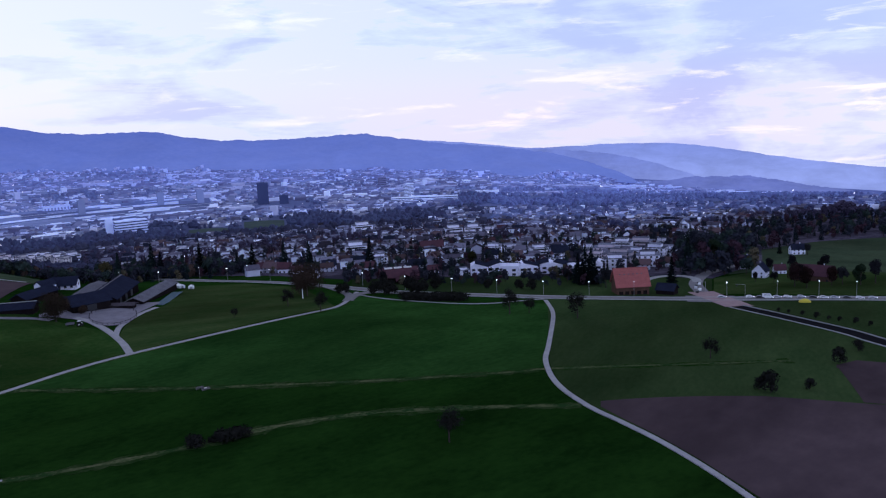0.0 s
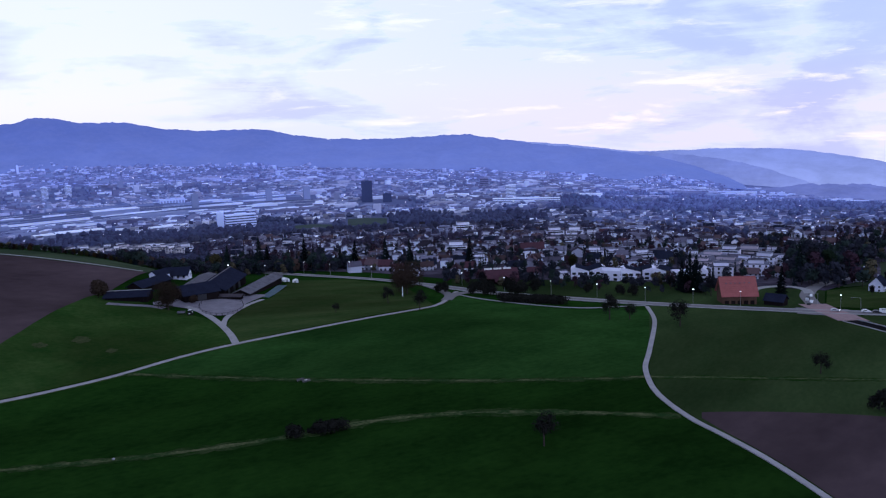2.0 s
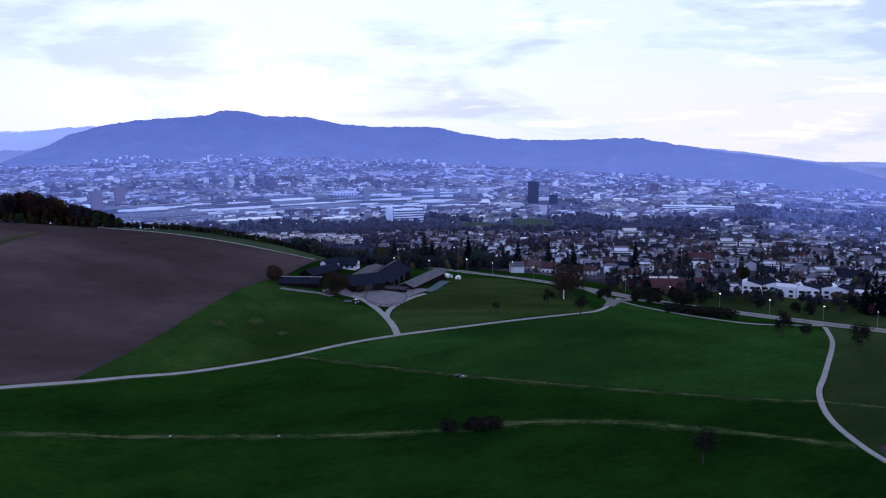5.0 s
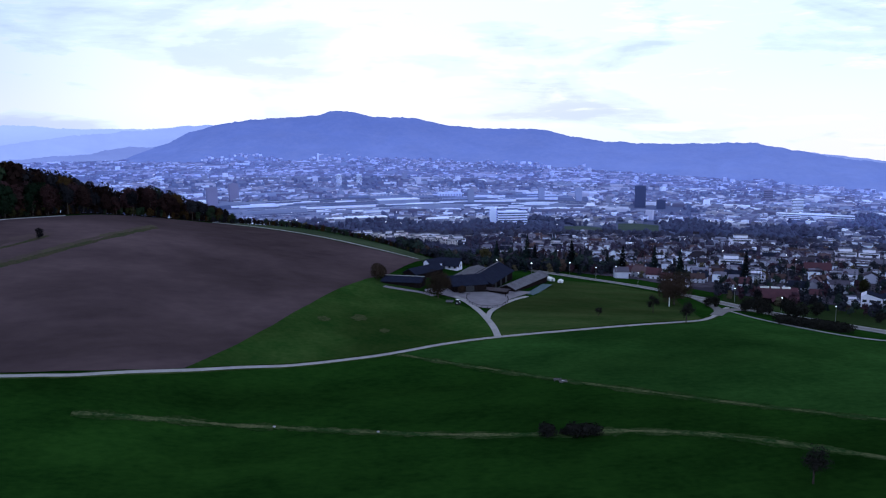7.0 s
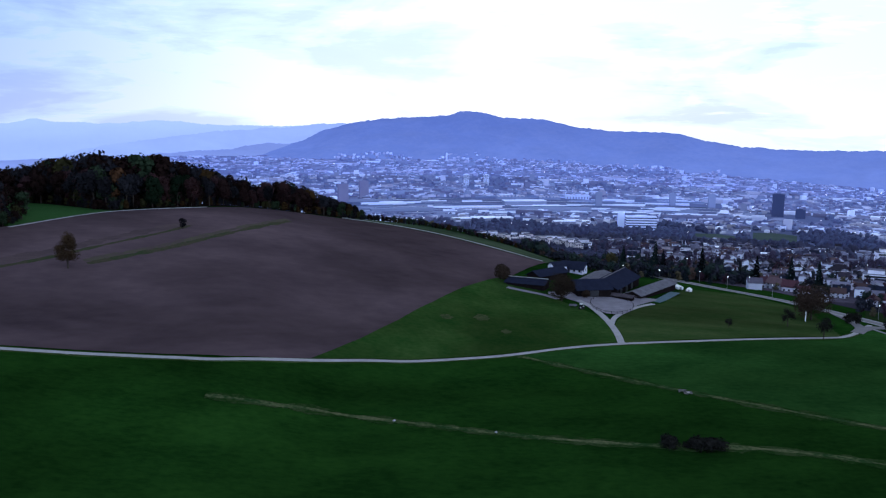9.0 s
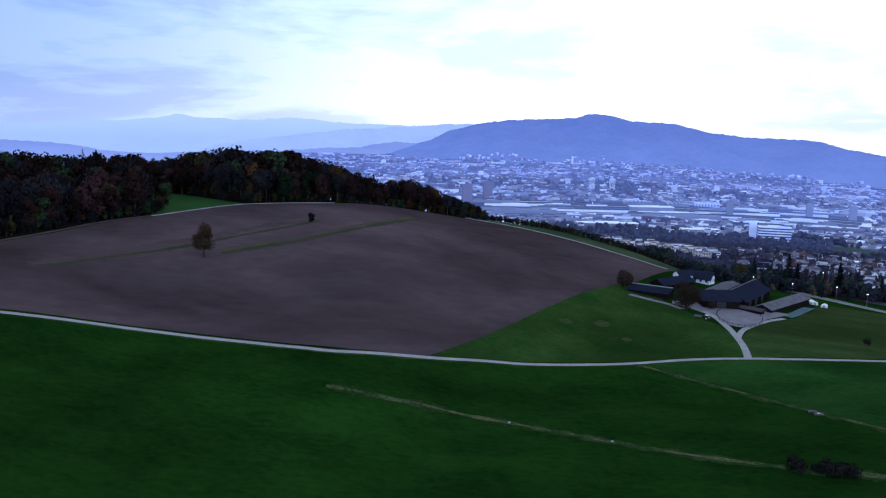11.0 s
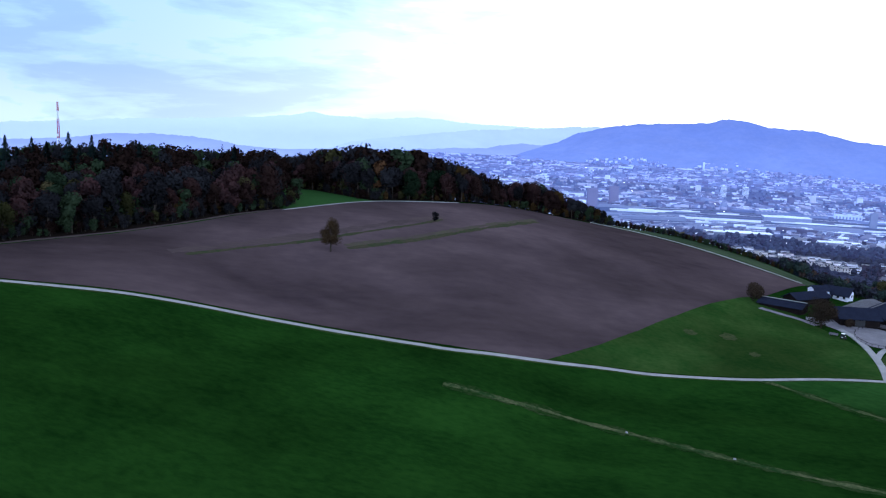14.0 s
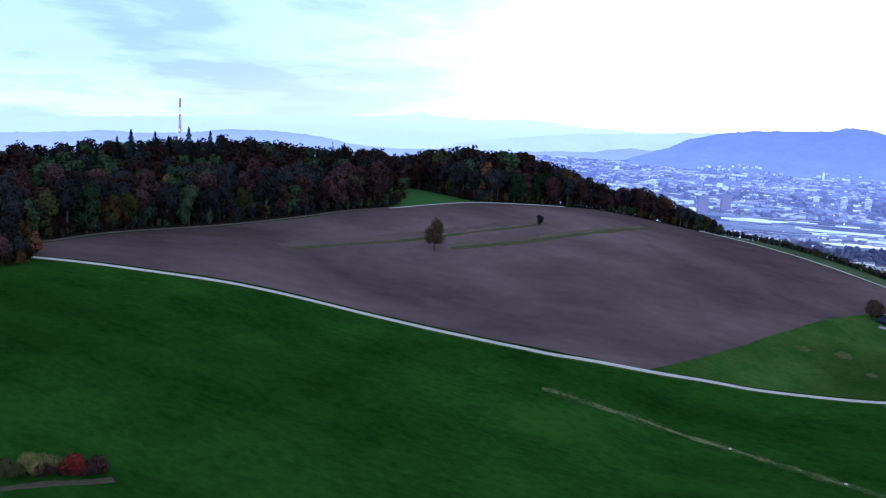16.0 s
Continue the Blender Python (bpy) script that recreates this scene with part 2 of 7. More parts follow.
TYRE = surface("tyre_rubber", (0.02, 0.02, 0.02), (0.03, 0.03, 0.03))
BARK = surface("bark", (0.055, 0.045, 0.038), (0.035, 0.028, 0.024), scale=0.8, fine=6.0, bump=0.03)
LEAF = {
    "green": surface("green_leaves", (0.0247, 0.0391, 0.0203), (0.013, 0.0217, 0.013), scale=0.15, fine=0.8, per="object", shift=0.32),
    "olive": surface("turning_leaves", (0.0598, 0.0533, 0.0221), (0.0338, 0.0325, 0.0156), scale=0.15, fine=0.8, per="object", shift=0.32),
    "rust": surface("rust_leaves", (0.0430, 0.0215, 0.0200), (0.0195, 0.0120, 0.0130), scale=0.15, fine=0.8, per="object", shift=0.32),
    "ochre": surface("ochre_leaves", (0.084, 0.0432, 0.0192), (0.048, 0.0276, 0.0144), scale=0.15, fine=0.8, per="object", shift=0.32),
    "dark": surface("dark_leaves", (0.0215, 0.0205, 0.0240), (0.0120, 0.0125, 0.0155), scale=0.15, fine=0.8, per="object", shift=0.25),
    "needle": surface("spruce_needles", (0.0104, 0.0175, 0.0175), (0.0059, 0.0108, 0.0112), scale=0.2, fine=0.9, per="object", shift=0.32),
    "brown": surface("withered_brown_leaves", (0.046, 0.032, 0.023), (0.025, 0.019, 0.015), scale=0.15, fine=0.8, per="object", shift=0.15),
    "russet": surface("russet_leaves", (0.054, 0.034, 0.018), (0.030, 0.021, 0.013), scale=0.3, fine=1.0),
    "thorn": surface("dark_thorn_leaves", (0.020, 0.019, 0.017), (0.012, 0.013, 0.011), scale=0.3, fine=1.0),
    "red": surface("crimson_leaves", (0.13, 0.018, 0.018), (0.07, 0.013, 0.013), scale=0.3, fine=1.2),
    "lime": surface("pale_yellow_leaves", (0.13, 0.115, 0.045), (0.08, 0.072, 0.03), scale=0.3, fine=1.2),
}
# garden leaf tones, with blue-violet distance haze mixed into the base colours
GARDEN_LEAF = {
    "slate": surface("hazed_foliage", (0.092, 0.074, 0.120), (0.056, 0.047, 0.080), scale=0.04, fine=0.3),
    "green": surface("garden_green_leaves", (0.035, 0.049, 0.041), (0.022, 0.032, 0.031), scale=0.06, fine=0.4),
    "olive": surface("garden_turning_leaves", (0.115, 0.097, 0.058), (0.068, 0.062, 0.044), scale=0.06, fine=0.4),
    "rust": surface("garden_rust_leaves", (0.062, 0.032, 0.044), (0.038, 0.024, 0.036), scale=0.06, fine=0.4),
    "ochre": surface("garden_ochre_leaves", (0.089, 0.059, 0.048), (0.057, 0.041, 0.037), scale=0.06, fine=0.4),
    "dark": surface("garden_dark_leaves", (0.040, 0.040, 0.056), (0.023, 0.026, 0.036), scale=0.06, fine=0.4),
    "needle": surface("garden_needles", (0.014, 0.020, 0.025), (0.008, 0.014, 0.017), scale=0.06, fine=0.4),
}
LAMP_WHITE = lamp_glow("lit_street_lamp", (1.0, 0.93, 0.85), 6.0)
# the valley floor, belt by belt from the foot of the slope to the far side: distance haze is mixed into the base
# colours
HAZE_BELTS = (0.34, 0.47, 0.73, 0.95, 1.20)


def hazed(colour, k, lift):
    """A base colour of the far town with distance haze mixed in for belt k: less contrast, more blue-grey."""
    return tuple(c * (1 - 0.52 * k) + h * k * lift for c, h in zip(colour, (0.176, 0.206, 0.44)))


def hazed_belts(name, base, other, lift=1.0, shift=0.0, **more):
    return [surface(name, hazed(base, k, lift), hazed(other, k, lift), shift=shift * (1 - 0.55 * k), **more) for k in HAZE_BELTS]


FAR_TOWN = hazed_belts("far_town", (1.0, 0.98, 0.98), (0.72, 0.71, 0.74), lift=1.3, scale=0.004, fine=0.05, per="island", shift=0.48)
FAR_ROOFS = hazed_belts("far_roofs", (0.24, 0.22, 0.23), (0.14, 0.13, 0.14), scale=0.004, fine=0.05, per="island", shift=0.36)
FAR_GROUND = hazed_belts("far_valley_floor", (0.075, 0.075, 0.08), (0.030, 0.034, 0.034), lift=0.85, scale=0.006, fine=0.03)
FAR_TREES = [surface("far_trees", hazed((0.042, 0.036, 0.042), k, lift), hazed((0.024, 0.022, 0.028), k, lift), scale=0.01, fine=0.1, per="island", shift=0.14) for k, lift in zip(HAZE_BELTS, (0.42, 0.60, 0.86, 1.0, 1.02))]
# lawn green paled with distance haze in the base colour
PARK_GRASS = surface("hazed_park_grass", (0.082, 0.104, 0.092), (0.058, 0.078, 0.074), scale=0.02, fine=0.2)


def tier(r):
    """The haze belt of the valley that a distance lies in."""
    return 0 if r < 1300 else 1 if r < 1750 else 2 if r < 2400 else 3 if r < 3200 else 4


# gardens and lanes, with violet distance haze mixed into the base colour
SUBURB_GROUND = surface("gardens_and_lanes", (0.038, 0.034, 0.048), (0.098, 0.084, 0.112), scale=0.02, fine=0.15, mix_at=(0.45, 0.6))
# glass and brick of the far towers, haze tint put into the base colour
FAR_DARK = surface("hazed_dark_glass_front", (0.080, 0.094, 0.20), (0.064, 0.077, 0.165), scale=0.02, fine=0.3, rough=0.8)
FAR_BROWN = surface("hazed_brown_brick", (0.27, 0.265, 0.45), (0.235, 0.23, 0.40), scale=0.02, fine=0.3)


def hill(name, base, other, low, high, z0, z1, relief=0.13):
    """Backdrop of far wooded hills: haze painted as emission, paler towards the valley."""
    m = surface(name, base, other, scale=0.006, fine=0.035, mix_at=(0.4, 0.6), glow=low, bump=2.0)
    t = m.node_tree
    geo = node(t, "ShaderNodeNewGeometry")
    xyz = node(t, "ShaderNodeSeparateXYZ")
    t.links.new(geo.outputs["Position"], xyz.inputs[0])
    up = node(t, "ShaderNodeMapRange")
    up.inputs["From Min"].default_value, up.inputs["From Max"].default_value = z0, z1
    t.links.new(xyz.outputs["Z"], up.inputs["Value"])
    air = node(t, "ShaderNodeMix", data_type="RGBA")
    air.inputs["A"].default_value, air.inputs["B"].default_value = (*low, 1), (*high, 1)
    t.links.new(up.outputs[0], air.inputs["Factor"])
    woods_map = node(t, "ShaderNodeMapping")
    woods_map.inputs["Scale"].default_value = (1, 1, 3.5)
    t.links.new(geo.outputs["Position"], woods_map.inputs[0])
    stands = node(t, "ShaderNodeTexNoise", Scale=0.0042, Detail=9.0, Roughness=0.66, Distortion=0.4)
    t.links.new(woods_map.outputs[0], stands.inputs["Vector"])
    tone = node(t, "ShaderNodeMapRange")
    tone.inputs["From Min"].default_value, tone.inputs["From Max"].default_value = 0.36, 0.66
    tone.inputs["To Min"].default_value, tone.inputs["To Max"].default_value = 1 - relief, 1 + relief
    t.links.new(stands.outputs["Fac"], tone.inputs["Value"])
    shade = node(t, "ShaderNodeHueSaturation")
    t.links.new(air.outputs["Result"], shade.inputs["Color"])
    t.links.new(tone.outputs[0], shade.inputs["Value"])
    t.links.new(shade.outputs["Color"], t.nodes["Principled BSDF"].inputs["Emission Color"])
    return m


HILL_NEAR = hill("hazed_wooded_ridge", (0.052, 0.052, 0.054), (0.026, 0.030, 0.036), (0.150, 0.196, 0.50), (0.110, 0.150, 0.428), -170, 50, 0.06)
HILL_WEST = hill("hazed_wooded_spur", (0.07, 0.07, 0.07), (0.022, 0.026, 0.032), (0.21, 0.24, 0.50), (0.155, 0.182, 0.43), -470, -360)
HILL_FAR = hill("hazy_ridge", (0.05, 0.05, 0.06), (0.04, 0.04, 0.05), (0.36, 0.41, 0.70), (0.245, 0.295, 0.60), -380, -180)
HILL_MID = hill("hazed_wooded_middle_ridge", (0.06, 0.06, 0.06), (0.022, 0.026, 0.032), (0.27, 0.31, 0.59), (0.205, 0.245, 0.53), -380, -250)
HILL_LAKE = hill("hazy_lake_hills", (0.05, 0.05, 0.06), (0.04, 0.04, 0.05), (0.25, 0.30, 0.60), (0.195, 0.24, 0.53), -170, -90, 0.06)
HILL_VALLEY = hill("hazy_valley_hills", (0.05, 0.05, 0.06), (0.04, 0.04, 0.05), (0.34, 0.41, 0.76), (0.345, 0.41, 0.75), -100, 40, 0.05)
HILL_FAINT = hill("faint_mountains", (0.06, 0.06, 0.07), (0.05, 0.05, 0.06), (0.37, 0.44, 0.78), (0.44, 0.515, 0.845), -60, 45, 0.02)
# ---- the lie of the land: height by azimuth (degrees to the left of +y) and distance from the turning point ----
EYE_Z = 105.0
AZ_KEYS, PROFILES = [], []


def profile(az, *pairs):
    AZ_KEYS.append(az)
    PROFILES.append(pairs)


profile(-180, 0, 5, 60, 5, 300, 8, 800, 15, 4950, 20)
profile(-120, 0, 5, 60, 5, 300, 2, 800, -10, 2000, -80, 4950, -200)
profile(-62, 0, 5, 60, 5, 230, 1, 390, -5, 500, -12, 620, -19, 800, -26, 1000, -38, 1300, -70, 1700, -115, 2200, -175, 3000, -290, 4500, -490, 4950, -505)
profile(-54, 0, 5, 60, 5, 230, 1, 390, -5, 500, -12, 620, -19, 800, -27, 1000, -40, 1300, -70, 1700, -110, 2200, -168, 3000, -274, 4500, -457, 4950, -470)
profile(-39, 0, 5, 60, 5, 280, 1, 400, -3, 500, -11, 600, -19, 800, -34, 1000, -54, 1300, -85, 1700, -120, 2200, -165, 3000, -240, 4500, -367, 4950, -378)
profile(-25, 0, 5, 60, 5, 280, 0, 400, -1, 500, -8, 600, -17, 800, -33, 1000, -52, 1300, -82, 1700, -112, 2200, -142, 3000, -180, 4500, -257, 4950, -260)
profile(-15, 0, 5, 60, 5, 280, 0, 400, 0, 470, -2, 540, -6, 620, -15, 800, -32, 1000, -50, 1300, -80, 1700, -110, 2300, -142, 3000, -165, 4500, -202, 4950, -205)
profile(-5, 0, 5, 60, 5, 280, 0, 400, 1, 470, 2, 550, 2, 620, -8, 800, -31, 1000, -50, 1300, -80, 1700, -108, 2300, -135, 3000, -145, 4500, -154, 4950, -155)
profile(2, 0, 5, 60, 5, 280, 0.5, 370, 2, 450, 4, 520, 8, 600, 13, 660, 8, 800, -22, 1000, -48, 1300, -80, 1700, -108, 2300, -132, 4500, -131, 4950, -131)
profile(7, 0, 5, 60, 5, 280, 1, 360, 3.5, 440, 10, 520, 18, 605, 24, 670, 19, 800, -6, 1000, -40, 1300, -78, 1700, -108, 2300, -132, 4500, -128, 4950, -128)
profile(12, 0, 5, 60, 5, 280, 1.5, 350, 6, 430, 15, 520, 27, 600, 32, 660, 24, 800, -4, 1000, -38, 1300, -75, 1700, -108, 2300, -132, 4500, -125, 4950, -125)
profile(20, 0, 5, 60, 5, 230, 5, 330, 12, 430, 28, 582, 44, 640, 37, 720, 26, 800, 14, 1000, -14, 1300, -55, 1700, -100, 2300, -130, 4500, -125, 4950, -125)
profile(27, 0, 5, 60, 5, 220, 8, 335, 15, 430, 32, 540, 47, 600, 46.5, 680, 45, 850, 40, 1200, 10, 1700, -70, 2300, -120, 4500, -130, 4950, -130)
profile(33, 0, 5, 60, 5, 210, 10, 345, 20, 430, 35, 500, 45, 600, 49, 850, 40, 1200, 30, 2000, -60, 4500, -230, 4950, -240)
profile(44, 0, 5, 60, 5, 200, 14, 360, 32, 440, 40, 560, 53, 680, 54, 800, 46, 1000, 30, 2000, -40, 4500, -260, 4950, -270)
profile(56, 0, 5, 60, 5, 190, 20, 330, 33, 400, 38, 520, 47, 640, 47, 800, 40, 1000, 25, 2000, -40, 4500, -260, 4950, -270)
profile(120, 0, 5, 60, 5, 300, 25, 800, 40, 2000, 20, 4950, 20)
profile(180, 0, 5, 60, 5, 300, 8, 800, 15, 4950, 20)


def smooth_curve(x, y, xs):
    """Monotone cubic through the pairs x, y, at xs."""
    x, y, xs = np.asarray(x, float), np.asarray(y, float), np.asarray(xs, float)
    h, d = np.diff(x), np.diff(y) / np.diff(x)
    m = np.zeros(len(x))
    m[0], m[-1] = d[0], d[-1]
    for k in range(1, len(x) - 1):
        if d[k - 1] * d[k] > 0:
            a, b = 2 * h[k] + h[k - 1], h[k] + 2 * h[k - 1]
            m[k] = (a + b) / (a / d[k - 1] + b / d[k])
    k = np.clip(np.searchsorted(x, xs) - 1, 0, len(x) - 2)
    s = np.clip((xs - x[k]) / h[k], 0, 1)
    return (y[k] * (1 + 2 * s) * (1 - s) ** 2 + h[k] * m[k] * s * (1 - s) ** 2
            + y[k + 1] * s * s * (3 - 2 * s) - h[k] * m[k + 1] * s * s * (1 - s))


R_GRID = np.concatenate([np.arange(0, 180, 20), np.arange(180, 720, 6), np.geomspace(720, 4950, 70)])
AZ_GRID = np.arange(-180, 180.5, 1.0)
by_key = np.array([smooth_curve(p[0::2], p[1::2], R_GRID) for p in PROFILES])
LAND = np.array([smooth_curve(AZ_KEYS, column, AZ_GRID) for column in by_key.T]).T


def land(az, r):
    """Ground height at azimuth az (degrees) and distance r; works on numbers and arrays."""
    az, r = np.asarray(az, float), np.clip(np.asarray(r, float), 0, 4949)
    i = np.clip(((az + 180) // 1.0).astype(int), 0, len(AZ_GRID) - 2)
    j = np.clip(np.searchsorted(R_GRID, r, side="right") - 1, 0, len(R_GRID) - 2)
    u, v = az + 180 - i, (r - R_GRID[j]) / (R_GRID[j + 1] - R_GRID[j])
    return ((LAND[i, j] * (1 - u) + LAND[i + 1, j] * u) * (1 - v) + (LAND[i, j + 1] * (1 - u) + LAND[i + 1, j + 1] * u) * v)


def at(az, r, up=0.0):
    """The place at azimuth az and distance r, up metres over the ground."""
    a = radians(az)
    return Vector((-r * math.sin(a), r * math.cos(a), float(land(az, r)) + up))


def land_xy(x, y):
    return float(land(math.degrees(math.atan2(-x, y)), math.hypot(x, y)))

# ---- building tools ----
def part(name, bm, material, parent=None, label="", smooth=False):
    """Links a bmesh as one mesh object under a thing or a part; with no parent, as a thing."""
    me = bpy.data.meshes.new(name)
    bm.to_mesh(me)
    bm.free()
    me.materials.append(material)
    if smooth:
        me.shade_smooth()
    ob = new(name, me)
    if parent:
        ob.parent = parent
    if label:
        ob["label"] = label
    return ob


def sheet(name, points, faces, material, parent=None, smooth=True):
    me = bpy.data.meshes.new(name)
    me.from_pydata(points, [], faces)
    me.materials.append(material)
    if smooth:
        me.shade_smooth()
    ob = new(name, me)
    if parent:
        ob.parent = parent
    return ob


def box(bm, x0, x1, y0, y1, z0, z1):
    m = Matrix.Translation(((x0 + x1) / 2, (y0 + y1) / 2, (z0 + z1) / 2)) @ Matrix.Diagonal((x1 - x0, y1 - y0, z1 - z0, 1))
    return bmesh.ops.create_cube(bm, size=1, matrix=m)["verts"]


def boxes(*sizes):
    bm = bmesh.new()
    for s in sizes:
        box(bm, *s)
    return bm


def prism(bm, outline, y0, y1):
    """A solid with the given outline in x and z, from y0 to y1."""
    a = [bm.verts.new((x, y0, z)) for x, z in outline]
    b = [bm.verts.new((x, y1, z)) for x, z in outline]
    bm.faces.new(a)
    bm.faces.new(b[::-1])
    for k in range(len(a)):
        j = (k + 1) % len(a)
        bm.faces.new((a[j], a[k], b[k], b[j]))
    bmesh.ops.recalc_face_normals(bm, faces=bm.faces[:])
    return bm


def tube(bm, a, b, ra, rb, sides=6):
    a, b = Vector(a), Vector(b)
    d = b - a
    m = Matrix.Translation((a + b) / 2) @ d.to_track_quat("Z", "Y").to_matrix().to_4x4()
    bmesh.ops.create_cone(bm, cap_ends=True, segments=sides, radius1=ra, radius2=rb, depth=d.length, matrix=m)
    return bm


def thing(name, label, category, place=(0, 0, 0), turn=0.0, group="", kind=""):
    ob = new(name)
    ob.matrix_basis = Matrix.Translation(place) @ Matrix.Rotation(radians(turn), 4, "Z")
    return tagged(ob, label, category, group, kind)


def spline(points, step=4.0):
    """Places along a smooth line through (azimuth, distance) pairs, as x, y."""
    p = [np.array(at(a, r)[:2]) for a, r in points]
    p = [2 * p[0] - p[1], *p, 2 * p[-1] - p[-2]]
    out = []
    for k in range(1, len(p) - 2):
        n = max(2, int(np.linalg.norm(p[k + 1] - p[k]) / step))
        for s in np.arange(n) / n:
            out.append(0.5 * (2 * p[k] + (p[k + 1] - p[k - 1]) * s + (2 * p[k - 1] - 5 * p[k] + 4 * p[k + 1] - p[k + 2]) * s * s
                              + (3 * p[k] - p[k - 1] - 3 * p[k + 1] + p[k + 2]) * s ** 3))
    return out + [p[-2]]


def ribbon(name, line, width, material, up=0.25, rough=0.0, parent=None, seed=1, side=0.0, thick=0.3):
    """A strip of ground along a line, with a real edge."""
    verts, faces = [], []
    for k, q in enumerate(line):
        d = line[min(k + 1, len(line) - 1)] - line[max(k - 1, 0)]
        n = np.array((-d[1], d[0])) / np.linalg.norm(d)
        where = Vector((q[0] * 0.16, q[1] * 0.16, seed * 3.7))
        w = width / 2 * max(0.15, 1 + rough * (1.5 * noise.noise(where) + 0.9 * noise.noise(where * 3.1)))
        for s in (-1, -0.33, 0.33, 1):
            x, y = q + n * (s * w + side)
            verts.append((x, y, land_xy(x, y) + up))
        for s in (-1, 1):
            x, y = q + n * (s * (w + 0.05) + side)
            verts.append((x, y, land_xy(x, y) + up - thick))
        if k:
            a, b = 6 * (k - 1), 6 * k
            for s in range(3):
                faces.append((a + s, b + s, b + s + 1, a + s + 1))
            faces.append((a + 4, b + 4, b, a))
            faces.append((a + 3, b + 3, b + 5, a + 5))
    return sheet(name, verts, faces, material, parent, smooth=False)


def patch(name, azs, lower, upper, material, up=0.2, rows=30, parent=None):
    """A field between a near and a far edge, each given as (azimuth, distance) pairs."""
    azs = np.asarray(azs, float)
    lo = np.interp(azs, [a for a, _ in lower], [r for _, r in lower])
    hi = np.interp(azs, [a for a, _ in upper], [r for _, r in upper])
    verts, faces = [], []
    for k, a in enumerate(azs):
        for j in range(rows + 1):
            p = at(a, lo[k] + (hi[k] - lo[k]) * j / rows, up)
            verts.append(tuple(p))
            if k and j:
                c = k * (rows + 1) + j
                faces.append((c - rows - 2, c - 1, c, c - rows - 1))
    return sheet(name, verts, faces, material, parent)


# ---- plants ----
def crown(seed, height, width, base, n, leaf, lobes=7, sparse=0.0):
    """Many small leaf clumps round several lobes, with gaps and an uneven outline."""
    rnd = random.Random(seed)
    mid, half = (height + base) / 2, (height - base) / 2
    centres = []
    for k in range(lobes):
        a, h = rnd.uniform(0, 6.28), rnd.uniform(-0.75, 0.8)
        d = width * 0.5 * rnd.uniform(0.25, 0.62) * math.sqrt(max(0.05, 1 - h * h * 0.8))
        centres.append((Vector((d * math.cos(a), d * math.sin(a), mid + h * half * 0.72)), rnd.uniform(0.28, 0.46) * width * 0.62))
    centres.append((Vector((0, 0, height - half * 0.45)), width * 0.26))
    verts, faces = [], []
    for k in range(n):
        c, r = centres[rnd.randrange(len(centres))]
        d = Vector((rnd.gauss(0, 1), rnd.gauss(0, 1), rnd.gauss(0, 1))).normalized()
        p = c + d * r * (rnd.random() ** (0.25 + sparse))
        p.z = min(max(p.z, base), height)
        u = (d + Vector((rnd.uniform(-1, 1), rnd.uniform(-1, 1), rnd.uniform(-1, 1))) * 0.5).normalized()
        v = u.orthogonal().normalized()
        w = u.cross(v)
        s = leaf * rnd.uniform(0.6, 1.4)
        spin = rnd.uniform(0, 6.28)
        v, w = v * math.cos(spin) + w * math.sin(spin), w * math.cos(spin) - v * math.sin(spin)
        i = len(verts)
        verts += [tuple(p + v * s), tuple(p + w * s * 0.7), tuple(p - v * s * 0.8), tuple(p - w * s * 0.6)]
        faces.append((i, i + 1, i + 2, i + 3))
    return verts, faces, centres


def trunk_mesh(height, radius, centres, seed=0, branches=0):
    rnd = random.Random(seed)
    bm = bmesh.new()
    top = height * 0.62
    tube(bm, (0, 0, -0.8), (0, 0, top * 0.5), radius, radius * 0.75, 7)
    tube(bm, (0, 0, top * 0.5), (0, 0, top), radius * 0.75, radius * 0.4, 6)
    for c, r in centres[:6]:
        tube(bm, (0, 0, top * rnd.uniform(0.4, 0.9)), tuple(c), radius * 0.4, radius * 0.1, 5)
    for k in range(branches):
        c, r = centres[rnd.randrange(len(centres))]
        d = Vector((rnd.gauss(0, 1), rnd.gauss(0, 1), rnd.gauss(0.4, 0.8))).normalized()
        tube(bm, tuple(c * 0.8 + Vector((0, 0, 0.15 * height))), tuple(c + d * r * 1.2), radius * 0.15, radius * 0.03, 4)
    return bm


def make_tree(tone, seed, height=12.0, width=9.0, base=2.5, n=1300, leaf=0.5, label="", name="tree", sparse=0.0, group="", lobes=9):
    verts, faces, centres = crown(seed, height, width, base, n, leaf, lobes, sparse)
    tree = thing(name, label, "tree", group=group)
    part("trunk", trunk_mesh(height, height * 0.022 + 0.06, centres, seed, 10 if sparse else 0), BARK, tree, "dark bark")
    sheet("crown", verts, faces, LEAF[tone], tree, smooth=False)
    return tree


